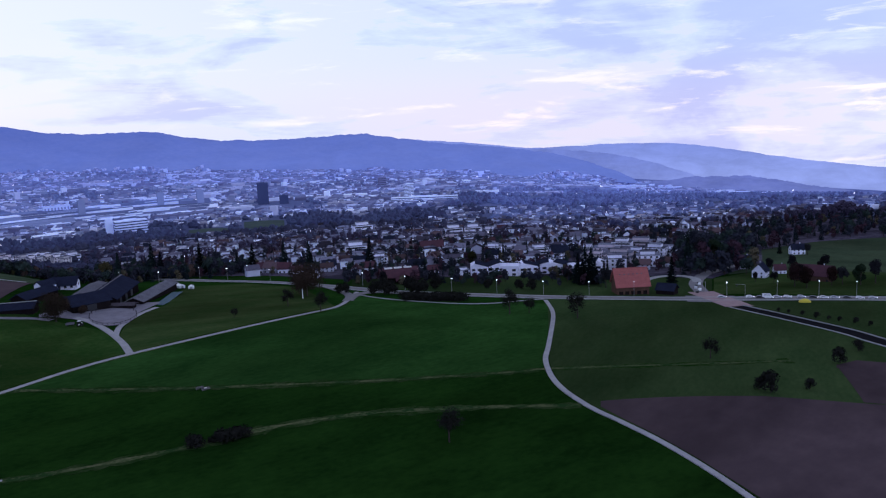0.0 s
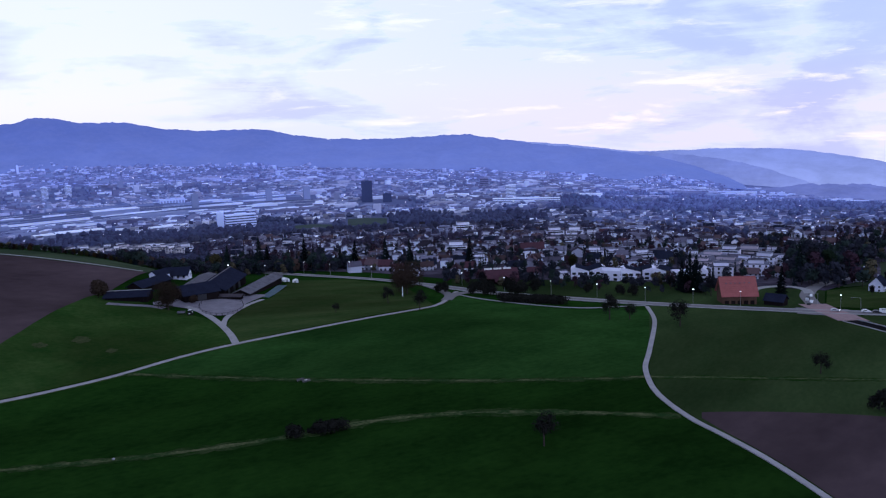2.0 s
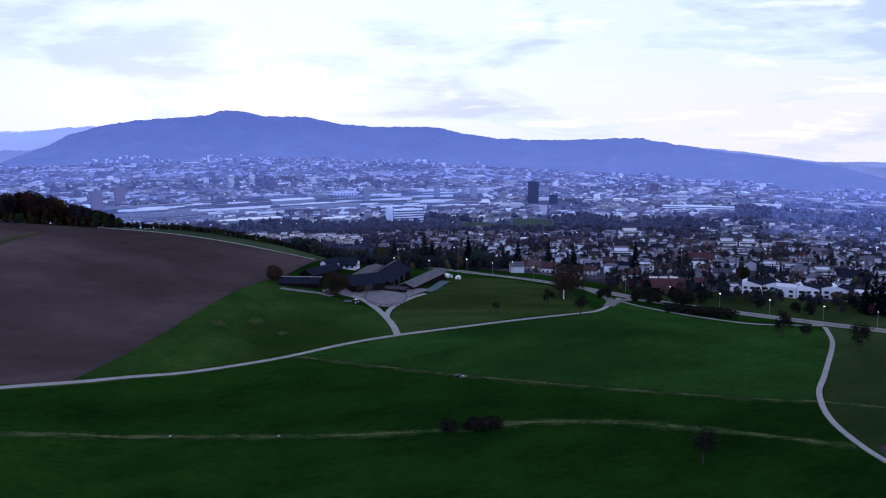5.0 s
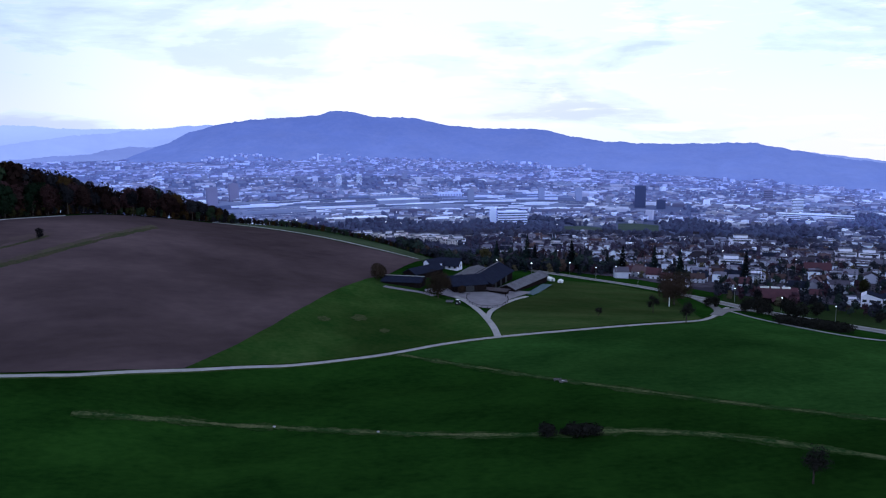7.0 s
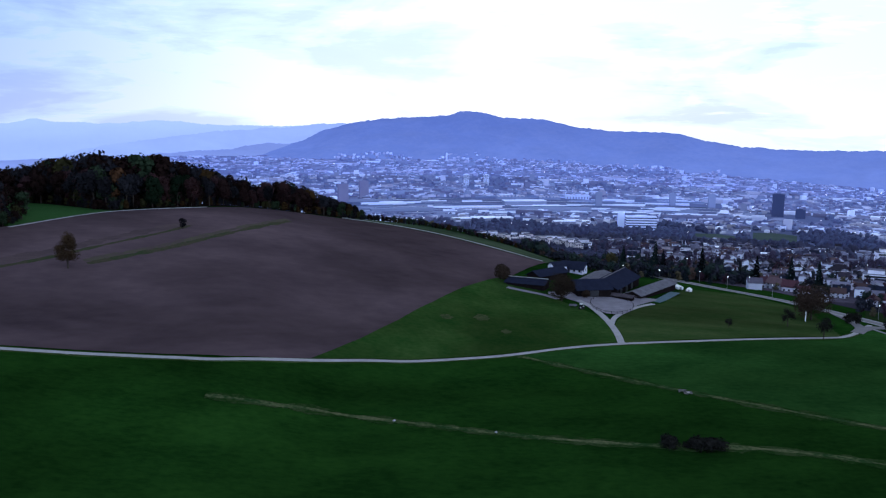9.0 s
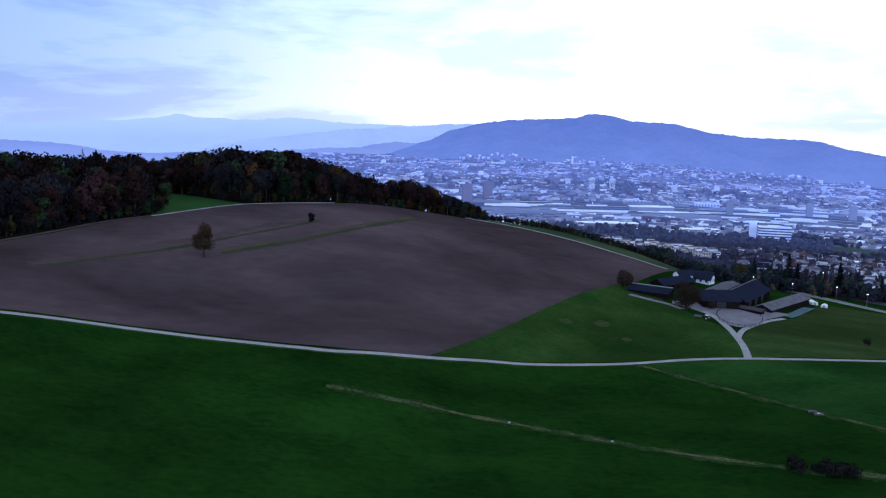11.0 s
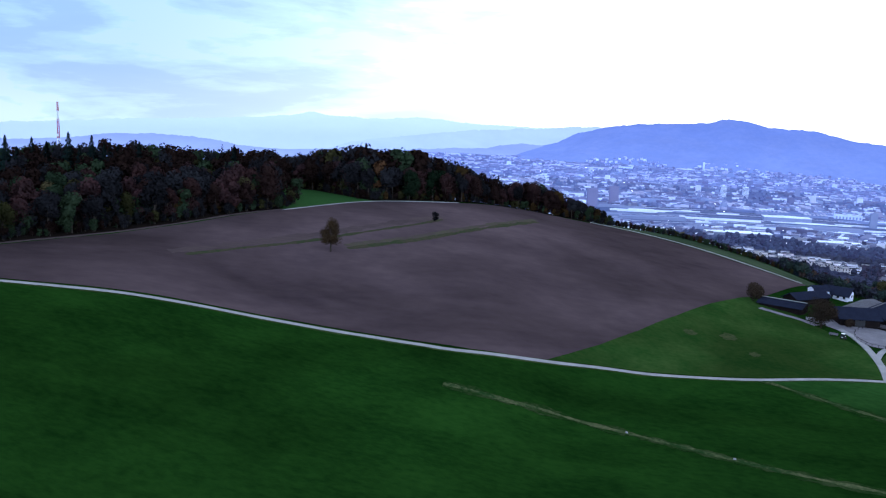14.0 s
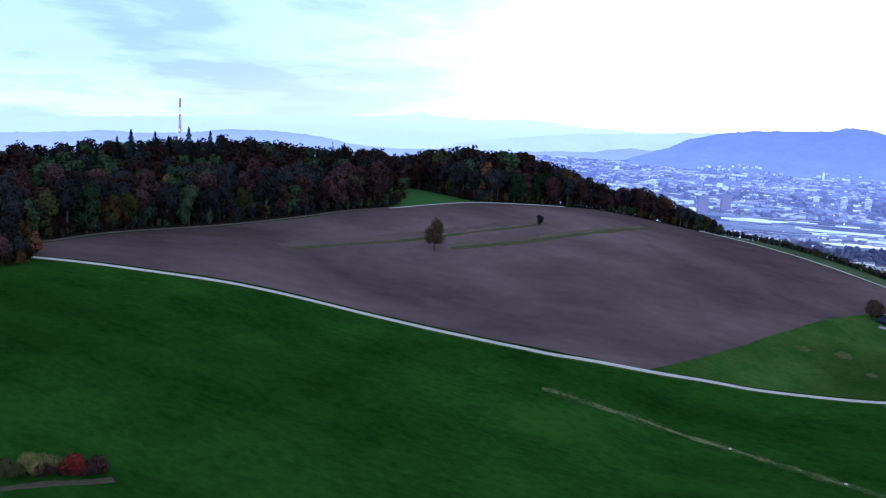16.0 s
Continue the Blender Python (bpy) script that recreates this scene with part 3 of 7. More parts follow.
def make_spruce(seed, height=20.0, width=6.5, n=1100, label="", group=""):
    rnd = random.Random(seed)
    verts, faces = [], []
    for k in range(n):
        h = rnd.random() ** 1.35
        z = height * (0.06 + 0.94 * h)
        r = width / 2 * (1 - h) ** 0.85 * (0.75 + 0.3 * math.sin(h * 55)) * math.sqrt(rnd.random() * 0.8 + 0.2) + 0.06
        a = rnd.uniform(0, 6.28)
        out, along = Vector((math.cos(a), math.sin(a), -0.45)), Vector((-math.sin(a), math.cos(a), 0))
        p = Vector((r * math.cos(a), r * math.sin(a), z))
        s = 0.30 + 0.5 * (1 - h)
        i = len(verts)
        verts += [tuple(p - out * s), tuple(p + along * s * 0.55), tuple(p + out * s), tuple(p - along * s * 0.55 + Vector((0, 0, 0.2)))]
        faces.append((i, i + 1, i + 2, i + 3))
    tree = thing("spruce", label, "conifer", group=group)
    part("trunk", tube(bmesh.new(), (0, 0, -0.8), (0, 0, height * 0.97), height * 0.014 + 0.08, 0.03, 6), BARK, tree, "dark bark")
    sheet("crown", verts, faces, LEAF["needle"], tree, smooth=False)
    return tree


def set_down(ob, az, r, size=1.0, turn=None, sink=0.0):
    """Stands a thing on the ground at (azimuth, distance)."""
    ob.matrix_basis = Matrix.Translation(at(az, r, -sink)) @ Matrix.Rotation(radians(az if turn is None else turn), 4, "Z")
    ob.scale = (size, size, size)
    return ob


def stand_copy(ob, az, r, size=1.0, turn=0.0, label=""):
    c = copy_thing(ob, Matrix.Translation(at(az, r)) @ Matrix.Rotation(radians(turn), 4, "Z"))
    c.scale = (size, size, size)
    if label:
        c["label"] = label
    return c

# ---- ground: one sheet out to the horizon ----
def ground_sheet():
    azs = np.concatenate([np.arange(-180, -64, 4.0), np.arange(-64, 64, 0.5), np.arange(64, 180, 4.0)])
    rs = np.concatenate([[0.5], np.arange(30, 180, 30), np.arange(180, 700, 6), np.geomspace(700, 4940, 60)])
    verts = [tuple(at(a, r)) for a in azs for r in rs]
    n, faces = len(rs), [tuple(k * len(rs) for k in reversed(range(len(azs))))]
    for k in range(len(azs)):
        a, b = k * n, ((k + 1) % len(azs)) * n
        for j in range(n - 1):
            faces.append((a + j, b + j, b + j + 1, a + j + 1))
    return tagged(sheet("ground", verts, faces, GRASS), "dark green pasture that falls away to a valley", "ground", kind="structure")


ground_sheet()

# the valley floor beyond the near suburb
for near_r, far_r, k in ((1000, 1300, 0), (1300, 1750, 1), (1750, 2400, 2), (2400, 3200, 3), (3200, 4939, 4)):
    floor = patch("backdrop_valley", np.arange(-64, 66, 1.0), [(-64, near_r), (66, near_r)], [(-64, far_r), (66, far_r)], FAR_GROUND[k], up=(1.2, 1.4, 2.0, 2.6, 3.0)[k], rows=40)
    tagged(floor, "valley floor with streets and yards, tinted blue-grey with haze", "valley floor", kind="backdrop")
gardens_sheet = patch("suburb_ground", np.arange(-47, 2, 0.5), [(-47, 640), (-44, 562), (-38, 577), (-33, 581), (-27, 582), (-20, 587), (-15, 640), (-8, 690), (2, 720)], [(-47, 1000), (2, 1000)], SUBURB_GROUND, up=0.25, rows=40)
west_floor = patch("west_wood_floor", np.arange(-64, -41, 0.5), [(-64, 790), (-60, 780), (-54, 790), (-50, 760), (-46, 700), (-44.5, 640), (-41, 590)], [(-64, 1060), (-41, 1060)], SUBURB_GROUND, up=0.4, rows=24)
tagged(west_floor, "dark ground under the trees of the western slope", "ground", kind="structure")
tagged(gardens_sheet, "dark gardens and lanes between the houses", "ground", kind="structure")


def ridge(name, near, crest_r, line, foot, material, label, rough=6.0, seed=1):
    """A range of hills: from its foot up to a crest seen at the given elevations, then down behind."""
    azs = np.arange(line[0][0], line[-1][0] + 0.01, 0.125)
    crest = smooth_curve([a for a, _ in line], [e for _, e in line], azs)
    feet = np.interp(azs, [a for a, _ in foot], [e for _, e in foot])
    verts, faces, rows = [], [], 14
    for k, a in enumerate(azs):
        for j in range(rows + 1):
            s = j / rows
            r = near + (crest_r - near) * s
            e = feet[k] + (crest[k] - feet[k]) * (s ** 0.85)
            bump = noise.fractal(Vector((a * 0.55, s * 3.0, seed * 7.3)), 1.0, 2.0, 5) * rough * (0.25 + 0.75 * math.sin(math.pi * min(s, 0.93)))
            if j == rows:
                bump += noise.fractal(Vector((a * 5, seed, 0)), 0.6, 2.0, 5) * (rough * 0.6 if rough > 5 else rough * 0.3) + noise.fractal(Vector((a * 0.9, seed, 5)), 0.8, 2.0, 3) * rough * 0.9
            x, y = -r * math.sin(radians(a)), r * math.cos(radians(a))
            verts.append((x, y, EYE_Z + r * math.tan(radians(e)) + bump))
            if k and j:
                c = k * (rows + 1) + j
                faces.append((c - rows - 2, c - 1, c, c - rows - 1))
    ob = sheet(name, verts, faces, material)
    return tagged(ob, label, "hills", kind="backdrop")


FOOT = [(-64, -7.6), (-53.6, -7.1), (-45, -6.5), (-38, -5.95), (-31, -5.4), (-20, -4.55), (-9.6, -3.7), (0.6, -3.3), (5.5, -3.1), (12.8, -3.0), (20, -3.3), (64, -4)]
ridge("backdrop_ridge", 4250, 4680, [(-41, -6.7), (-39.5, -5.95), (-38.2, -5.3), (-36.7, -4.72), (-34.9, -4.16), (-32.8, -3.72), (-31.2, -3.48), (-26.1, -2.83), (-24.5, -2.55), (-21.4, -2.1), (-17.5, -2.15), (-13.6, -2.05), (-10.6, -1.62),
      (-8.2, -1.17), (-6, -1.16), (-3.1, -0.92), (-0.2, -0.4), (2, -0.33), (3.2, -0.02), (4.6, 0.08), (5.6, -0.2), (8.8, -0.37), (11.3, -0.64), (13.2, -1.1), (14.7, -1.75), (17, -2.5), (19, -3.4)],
      FOOT, HILL_NEAR, "long wooded ridge behind the town, blue with glowing haze")
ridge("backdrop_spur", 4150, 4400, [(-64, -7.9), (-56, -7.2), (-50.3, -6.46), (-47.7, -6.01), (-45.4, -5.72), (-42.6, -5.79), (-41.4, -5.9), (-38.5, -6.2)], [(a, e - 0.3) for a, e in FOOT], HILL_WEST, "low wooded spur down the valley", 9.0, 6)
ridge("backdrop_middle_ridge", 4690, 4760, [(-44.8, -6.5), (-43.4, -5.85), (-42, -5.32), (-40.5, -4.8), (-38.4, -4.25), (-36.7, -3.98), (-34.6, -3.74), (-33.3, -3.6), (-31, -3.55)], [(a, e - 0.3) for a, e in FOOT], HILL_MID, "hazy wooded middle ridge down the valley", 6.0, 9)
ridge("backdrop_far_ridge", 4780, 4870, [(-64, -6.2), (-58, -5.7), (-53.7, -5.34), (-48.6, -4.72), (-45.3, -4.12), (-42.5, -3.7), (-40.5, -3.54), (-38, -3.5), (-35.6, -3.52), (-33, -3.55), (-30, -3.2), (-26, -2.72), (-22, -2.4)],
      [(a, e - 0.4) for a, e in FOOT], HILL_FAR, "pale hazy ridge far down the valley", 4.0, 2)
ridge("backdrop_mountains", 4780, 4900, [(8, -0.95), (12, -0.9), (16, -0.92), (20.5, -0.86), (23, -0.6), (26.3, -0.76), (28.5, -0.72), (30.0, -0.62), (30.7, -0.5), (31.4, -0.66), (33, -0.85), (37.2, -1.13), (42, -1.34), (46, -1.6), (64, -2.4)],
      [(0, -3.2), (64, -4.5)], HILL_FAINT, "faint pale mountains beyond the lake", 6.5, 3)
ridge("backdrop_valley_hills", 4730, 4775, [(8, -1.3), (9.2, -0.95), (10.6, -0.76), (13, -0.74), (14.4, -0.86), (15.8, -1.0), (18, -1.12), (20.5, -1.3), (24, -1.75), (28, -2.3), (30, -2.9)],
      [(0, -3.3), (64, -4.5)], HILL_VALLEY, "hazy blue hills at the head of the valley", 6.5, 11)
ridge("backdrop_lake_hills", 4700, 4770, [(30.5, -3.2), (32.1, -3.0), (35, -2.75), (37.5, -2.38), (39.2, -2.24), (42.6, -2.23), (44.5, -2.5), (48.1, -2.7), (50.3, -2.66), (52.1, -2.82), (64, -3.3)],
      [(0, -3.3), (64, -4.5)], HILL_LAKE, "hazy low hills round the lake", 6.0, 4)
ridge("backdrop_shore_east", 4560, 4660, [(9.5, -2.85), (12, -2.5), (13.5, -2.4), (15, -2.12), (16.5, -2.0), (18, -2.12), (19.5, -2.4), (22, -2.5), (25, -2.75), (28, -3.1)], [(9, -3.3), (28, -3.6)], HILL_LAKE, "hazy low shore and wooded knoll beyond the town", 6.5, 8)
# glowing haze-coloured sheet laid over the dark valley floor
ridge("backdrop_lake_shore", 3300, 4600, [(20.5, -3.9), (22, -2.9), (26, -2.75), (33, -2.95), (40, -3.05), (50, -3.0), (64, -3.5)], [(20.5, -4.3), (64, -6.5)], HILL_LAKE, "haze-coloured sheet over the shore and fields before the lake", 3.0, 7)

# ---- fields, tracks and roads ----
MAIN = [(60, 392), (54, 376), (47.65, 360), (42.8, 352), (35.4, 346), (27.8, 338), (23.5, 333), (19.8, 331), (12.2, 344), (8.0, 349), (4.7, 356), (1.3, 366), (-2.5, 383), (-6.2, 397), (-12.3, 419), (-18.2, 451), (-19.6, 466), (-20.3, 490), (-20.8, 515)]
main_line = spline(MAIN)
tagged(ribbon("track", main_line, 2.5, GRAVEL, 0.32), "pale gravel farm track between the fields", "track", kind="structure")
tagged(ribbon("track_verge", main_line, 4.2, GRASS_LAWN, 0.22, 0.2, seed=3), "worn dry grass along the track", "verge", kind="structure")
FARM_TRACK = [(-6.1, 397), (-5.7, 418), (-4.9, 444), (-4.0, 466), (-3.2, 478)]
tagged(ribbon("farm_track", spline(FARM_TRACK, 2), 3.3, GRAVEL, 0.34), "pale gravel track up to the farmyard", "track", kind="structure")
tagged(ribbon("farm_track_east", spline([(-5.35, 428), (-5.6, 446), (-6.3, 462), (-7.2, 478), (-8.0, 489)], 2), 2.6, GRAVEL, 0.36), "pale gravel track past the riding yard", "track", kind="structure")
RIGHT = [(-33.3, 470), (-33.5, 455), (-33.8, 420), (-33.45, 363), (-33.2, 337), (-33.9, 308), (-35.9, 283), (-38.2, 267), (-41.0, 250), (-44.7, 228), (-50, 200)]
tagged(ribbon("track_west", spline(RIGHT), 2.05, GRAVEL, 0.32), "pale gravel track winding down through the pasture", "track", kind="structure")
STRIP_A = [(21.5, 297), (17.5, 293), (14.3, 293), (9.05, 285), (1.8, 276), (-4.9, 274), (-10.6, 277), (-15, 283), (-20.8, 286), (-28, 285), (-35.5, 283)]
THIN_STRAW = surface("thin_dry_grass", (0.034, 0.050, 0.018), (0.011, 0.030, 0.006), scale=0.12, fine=0.6, mix_at=(0.40, 0.56), bump=0.1)
tagged(ribbon("grass_strip_margin", spline(STRIP_A, 2), 5.5, THIN_STRAW, 0.2, 0.6, seed=21), "thin yellowish margin of the dry grass strip", "grass strip", kind="structure")
tagged(ribbon("grass_strip", spline(STRIP_A, 2), 2.2, STRAW, 0.26, 0.55, seed=5), "ragged strip of pale dry grass", "grass strip", kind="structure")
STRIP_B = [(0.9, 367), (-4.8, 349), (-9.8, 336), (-17, 325), (-24.7, 321), (-32, 324), (-33, 326), (-41.9, 334), (-48.8, 352)]
tagged(ribbon("grass_strip_upper_margin", spline(STRIP_B, 2), 5.0, THIN_STRAW, 0.2, 0.6, seed=22), "thin yellowish margin of the worn strip", "grass strip", kind="structure")
tagged(ribbon("grass_strip_upper", spline(STRIP_B, 2), 1.9, STRAW, 0.26, 0.5, seed=6), "thin worn strip of dry grass", "grass strip", kind="structure")

FIELD_LOW = [(-1.0, 578), (-0.4, 562), (1.25, 522), (2.65, 507), (4.45, 477), (6.42, 438.5), (8.8, 402), (11.2, 373), (13.3, 353), (14.6, 341.5), (16.5, 337), (19.8, 334), (23.5, 336.5), (27.8, 341.5), (35.4, 349.5), (42.8, 355.5), (47.65, 363.5), (54, 379), (57, 388)]
FIELD_HIGH = [(-1.0, 580), (0.6, 583), (3.4, 589), (8.9, 597), (12, 599), (15.5, 594), (19.3, 580), (24, 556), (27, 536), (32, 504), (35, 484), (37.9, 465), (42.9, 441), (49.6, 419), (53, 403), (55, 394), (57, 389)]
field = patch("ploughed_field", np.arange(-1.0, 57.01, 0.2), FIELD_LOW, FIELD_HIGH, EARTH, 0.24, 50)
tagged(field, "bare brown ploughed field on a rounded hillside", "field", kind="structure")
tagged(patch("field_margin", np.arange(-1.5, 12.6, 0.3), [(-1.5, 578), (0.6, 584), (3.4, 590), (8.9, 598), (12.6, 600)], [(-1.5, 618), (5, 634), (9, 634), (12.6, 622)], HILL_GRASS, 0.22, 12), "olive grass margin between field and hedge", "grass strip", kind="structure")
tagged(ribbon("field_edge_path", spline([(32.4, 501), (30, 517), (27, 537.5), (24, 558), (21, 573)], 3), 1.5, GRAVEL, 0.34, 0.2), "pale path along the top of the ploughed field", "path", kind="structure")
tagged(ribbon("field_edge_path_east", spline([(12.4, 602), (9, 600.5), (4.55, 594.5), (1.5, 588.5), (-0.8, 583)], 3), 1.7, GRAVEL, 0.36, 0.2), "pale path beside the hedge", "path", kind="structure")
tagged(ribbon("forest_edge_path", spline([(57, 393), (53, 406), (49.6, 422), (43, 444), (38, 468), (35, 487), (32.4, 503)], 3), 1.3, PALE_STUBBLE, 0.30, 0.4), "worn bare margin below the wood", "grass strip", kind="structure")
for n, line, w, m, label in (("field_strip", [(39.5, 414), (35, 432), (31.9, 446), (28, 468), (24.5, 492), (22.0, 514)], 6.5, PALE_STUBBLE, "pale stubble strip across the ploughed field"),
                             ("field_strip_edge", [(38.5, 411), (34.6, 427), (31.2, 441), (27.5, 463), (24.0, 487), (22.0, 508)], 2.6, FIELD_GRASS, "thin green grass strip across the ploughed field"),
                             ("field_strip_lower", [(28.2, 437), (25, 454), (22.6, 470), (19, 508), (15.8, 552)], 3.6, FIELD_GRASS, "thin green grass strip across the ploughed field"),
                             ("field_strip_fringe", [(28.4, 441), (25.2, 458), (22.8, 474), (19.2, 512), (15.9, 557)], 4.2, STRIP_STRAW, "pale dry fringe of the green field strip")):
    tagged(ribbon(n, spline(line, 1.2), w, m, {"field_strip": 0.27, "field_strip_edge": 0.30, "field_strip_fringe": 0.28, "field_strip_lower": 0.31}[n], 0.5, seed=9), label, "grass strip", kind="structure")
tagged(patch("farm_meadow", np.arange(-6.0, 14.5, 0.2), [(-6, 400), (-2.5, 386), (1.3, 369), (4.7, 359), (8, 352), (12.2, 347), (14.5, 341)], [(-6, 428), (-4, 452), (-1, 486), (1.25, 524), (2.65, 512), (4.45, 482), (6.42, 443), (8.8, 406), (11.2, 376), (13.3, 355), (14.5, 343)], FARM_GRASS, 0.17, 30), "grazed meadow between the field and the farm", "meadow", kind="structure")
tagged(patch("forest_floor", np.arange(32.6, 64, 0.5), [(32.6, 502), (35, 487), (38, 468), (43, 444), (49.6, 422), (53, 407), (64, 392)], [(32.6, 720), (64, 720)], LITTER, 0.22, 24), "dark leaf litter under the wood", "forest floor", kind="structure")
tagged(patch("copse_floor", np.arange(11, 32.7, 0.4), [(11, 606), (15, 599), (19, 587), (24, 563), (27, 546), (28.3, 563), (30.5, 589), (32.6, 593)], [(11, 700), (32.6, 720)], LITTER, 0.22, 20), "dark leaf litter under the copse", "forest floor", kind="structure")
meadow = patch("forest_meadow", np.arange(26.6, 32.6, 0.2), [(26.6, 540), (29, 525), (32.5, 503)], [(26.6, 541), (28.3, 562), (30.5, 588), (32.5, 592)], MEADOW, 0.3, 20)
tagged(meadow, "bright green meadow in a gap of the wood", "meadow", kind="structure")
paddock = patch("paddock", np.arange(-19.2, -5.5, 0.1), [(-19.2, 461), (-18.5, 456), (-12.3, 422), (-6.4, 400), (-6.0, 402), (-5.6, 424)], [(-19.2, 466), (-17, 540), (-13.5, 575), (-10, 560), (-8.6, 494), (-7.6, 482), (-6.6, 466), (-6.0, 450), (-5.6, 432)], GRASS_LAWN, 0.22, 24)
tagged(paddock, "lighter mown paddock beside the farm", "meadow", kind="structure")
R_FIELD = patch("ploughed_field_west", np.arange(-60, -36.5, 0.4), [(-60, 160), (-50, 203), (-44.7, 231), (-41, 253), (-38.2, 270.5), (-36.6, 283)], [(-60, 310), (-52.4, 305), (-47.1, 302), (-41.9, 294), (-36.6, 287)], EARTH, 0.24, 24)
tagged(R_FIELD, "bare brown ploughed field beside the track", "field", kind="structure")
tagged(patch("ploughed_strip_west", np.arange(-60, -51.4, 0.1), [(-60, 309), (-53.0, 306.5), (-51.5, 347)], [(-60, 362), (-52.5, 361), (-51.5, 352)], EARTH, 0.25, 12), "bare brown ploughed strip", "field", kind="structure")

ROAD = [(-7, 690), (-10.2, 637), (-13.5, 597), (-16.5, 567), (-20.3, 533), (-23.3, 511), (-27.1, 496), (-33.2, 481), (-38.3, 478), (-43.6, 482), (-48.7, 494), (-53.5, 506), (-60, 520)]
road_line = spline(ROAD, 5)
tagged(ribbon("road", road_line, 7.5, ASPHALT, 0.35), "grey asphalt road along the edge of the suburb", "road", kind="structure")
tagged(ribbon("pavement", road_line, 2.0, CONCRETE, 0.47, side=5.0), "pale pavement beside the road", "pavement", kind="structure")
tagged(ribbon("pavement_south", road_line, 1.6, CONCRETE, 0.47, side=-4.8), "pale pavement beside the road", "pavement", kind="structure")
tagged(ribbon("junction", spline([(-20.1, 480), (-20.3, 498), (-19.8, 518), (-18.9, 540)], 2), 5.5, ASPHALT, 0.37), "asphalt mouth of the farm track", "road", kind="structure")
tagged(ribbon("junction_west", spline([(-20.1, 480), (-20.6, 500), (-21.6, 512), (-23.0, 512)], 2), 6.0, ASPHALT, 0.385), "asphalt mouth of the farm track", "road", kind="structure")
tagged(ribbon("footpath", spline([(-20.9, 502), (-22.5, 486), (-25.0, 470), (-27.6, 459), (-29.6, 458), (-31.5, 466), (-33.2, 474)], 3), 1.3, CONCRETE, 0.36), "narrow pale footpath below the road hedge", "path", kind="structure")
tagged(ribbon("side_road", spline([(-43.8, 482), (-43.3, 510), (-43.0, 545), (-43.8, 590), (-46, 640)], 4), 8.0, ASPHALT, 0.37), "asphalt side road with a waiting line of cars", "road", kind="structure")
tagged(ribbon("crossroads", spline([(-42.4, 481), (-44, 482), (-45.6, 485)], 2), 20.0, ASPHALT, 0.38), "wide asphalt crossroads", "road", kind="structure")
# reddish paving, its base tone raised for lamp and headlight glow
PAVING = surface("lamplit_red_paving", (0.34, 0.245, 0.24), (0.25, 0.18, 0.178), scale=0.3, fine=2.0)
tagged(ribbon("paved_crossing", spline([(-43.3, 506), (-44.0, 491), (-45.0, 473), (-45.7, 460)], 2), 15.0, PAVING, 0.43), "reddish paving across the junction", "paving", kind="structure")
tagged(ribbon("curved_lane", spline([(-39.7, 545), (-40.1, 560), (-41.0, 572), (-42.1, 573), (-42.9, 562), (-43.1, 545)], 3), 5.5, CONCRETE, 0.40), "pale curved lane behind the timber hut", "lane", kind="structure")
CUTTING = [(-45.5, 460), (-46.3, 453), (-48.7, 434), (-52, 411), (-54.1, 394), (-60, 360)]
tagged(ribbon("tram_bed", spline(CUTTING, 3), 7.5, BALLAST, 0.45), "dark track bed of a sunken lane", "track bed", kind="structure")
tagged(ribbon("lane", spline(CUTTING, 3), 0.7, GRAVEL, 0.5, side=-4.6), "pale lane beside the track bed", "track", kind="structure")
tagged(ribbon("kerb_wall", spline(CUTTING, 3), 0.35, CONCRETE, 0.9, side=4.0, thick=1.2), "low concrete wall", "wall", kind="structure")

tagged(patch("upper_pasture", np.arange(-33.75, 0.75, 0.15), [(-33.75, 410), (-33.5, 370), (-33.2, 338), (-33.0, 327)] + [(a, r + 0.8) for a, r in sorted(STRIP_B[:6])], [(-33.75, 425), (-33.5, 455), (-31.5, 462), (-29.6, 454), (-27.6, 455), (-25, 466), (-22.5, 482), (-21, 497), (-20.5, 492), (-20.0, 466), (-18.4, 446), (-12.3, 416), (-6.2, 394.5), (-2.5, 380.5), (0.75, 366)], UPPER_GRASS, 0.14, 40),
       "lighter green pasture between track and road", "pasture", kind="structure")

# lighter grass under the houses, between road and slope
tagged(patch("verge_lawn", np.arange(-44, -20, 0.5), [(-44, 490), (-38, 486), (-33, 488), (-27, 503), (-20, 545)], [(-44, 560), (-38, 575), (-33, 579), (-27, 580), (-20, 585)], OLIVE_GRASS, 0.2, 12), "mown verge below the houses", "lawn", kind="structure")
tagged(patch("roadside_lawn", np.arange(-60, -43.9, 0.3), [(-60, 532), (-52, 514), (-47, 505), (-43.9, 500)], [(-60, 610), (-52, 605), (-47, 600), (-43.9, 560)], GRASS_LAWN, 0.24, 12), "dark green lawn between road and farm", "lawn", kind="structure")
tagged(patch("hill_meadow", np.arange(-60, -44.9, 0.3), [(-60, 609), (-52, 604), (-47, 599), (-44.9, 580)], [(-60, 850), (-52, 820), (-47, 740), (-44.9, 660)], HILL_GRASS, 0.25, 20), "pale green hillside meadow behind the farm", "meadow", kind="structure")
tagged(patch("west_pasture", np.arange(-60, -33.35, 0.15), [(-60, 160), (-50, 203), (-44.7, 230), (-41, 252), (-38.2, 269), (-36.1, 283), (-34.1, 306), (-33.4, 336)], [(-60, 354), (-54, 388), (-48.7, 428), (-45, 463), (-44, 472), (-38, 472), (-33.4, 474)], OLIVE_GRASS, 0.16, 60), "olive green pasture beside the winding track", "pasture", kind="structure")
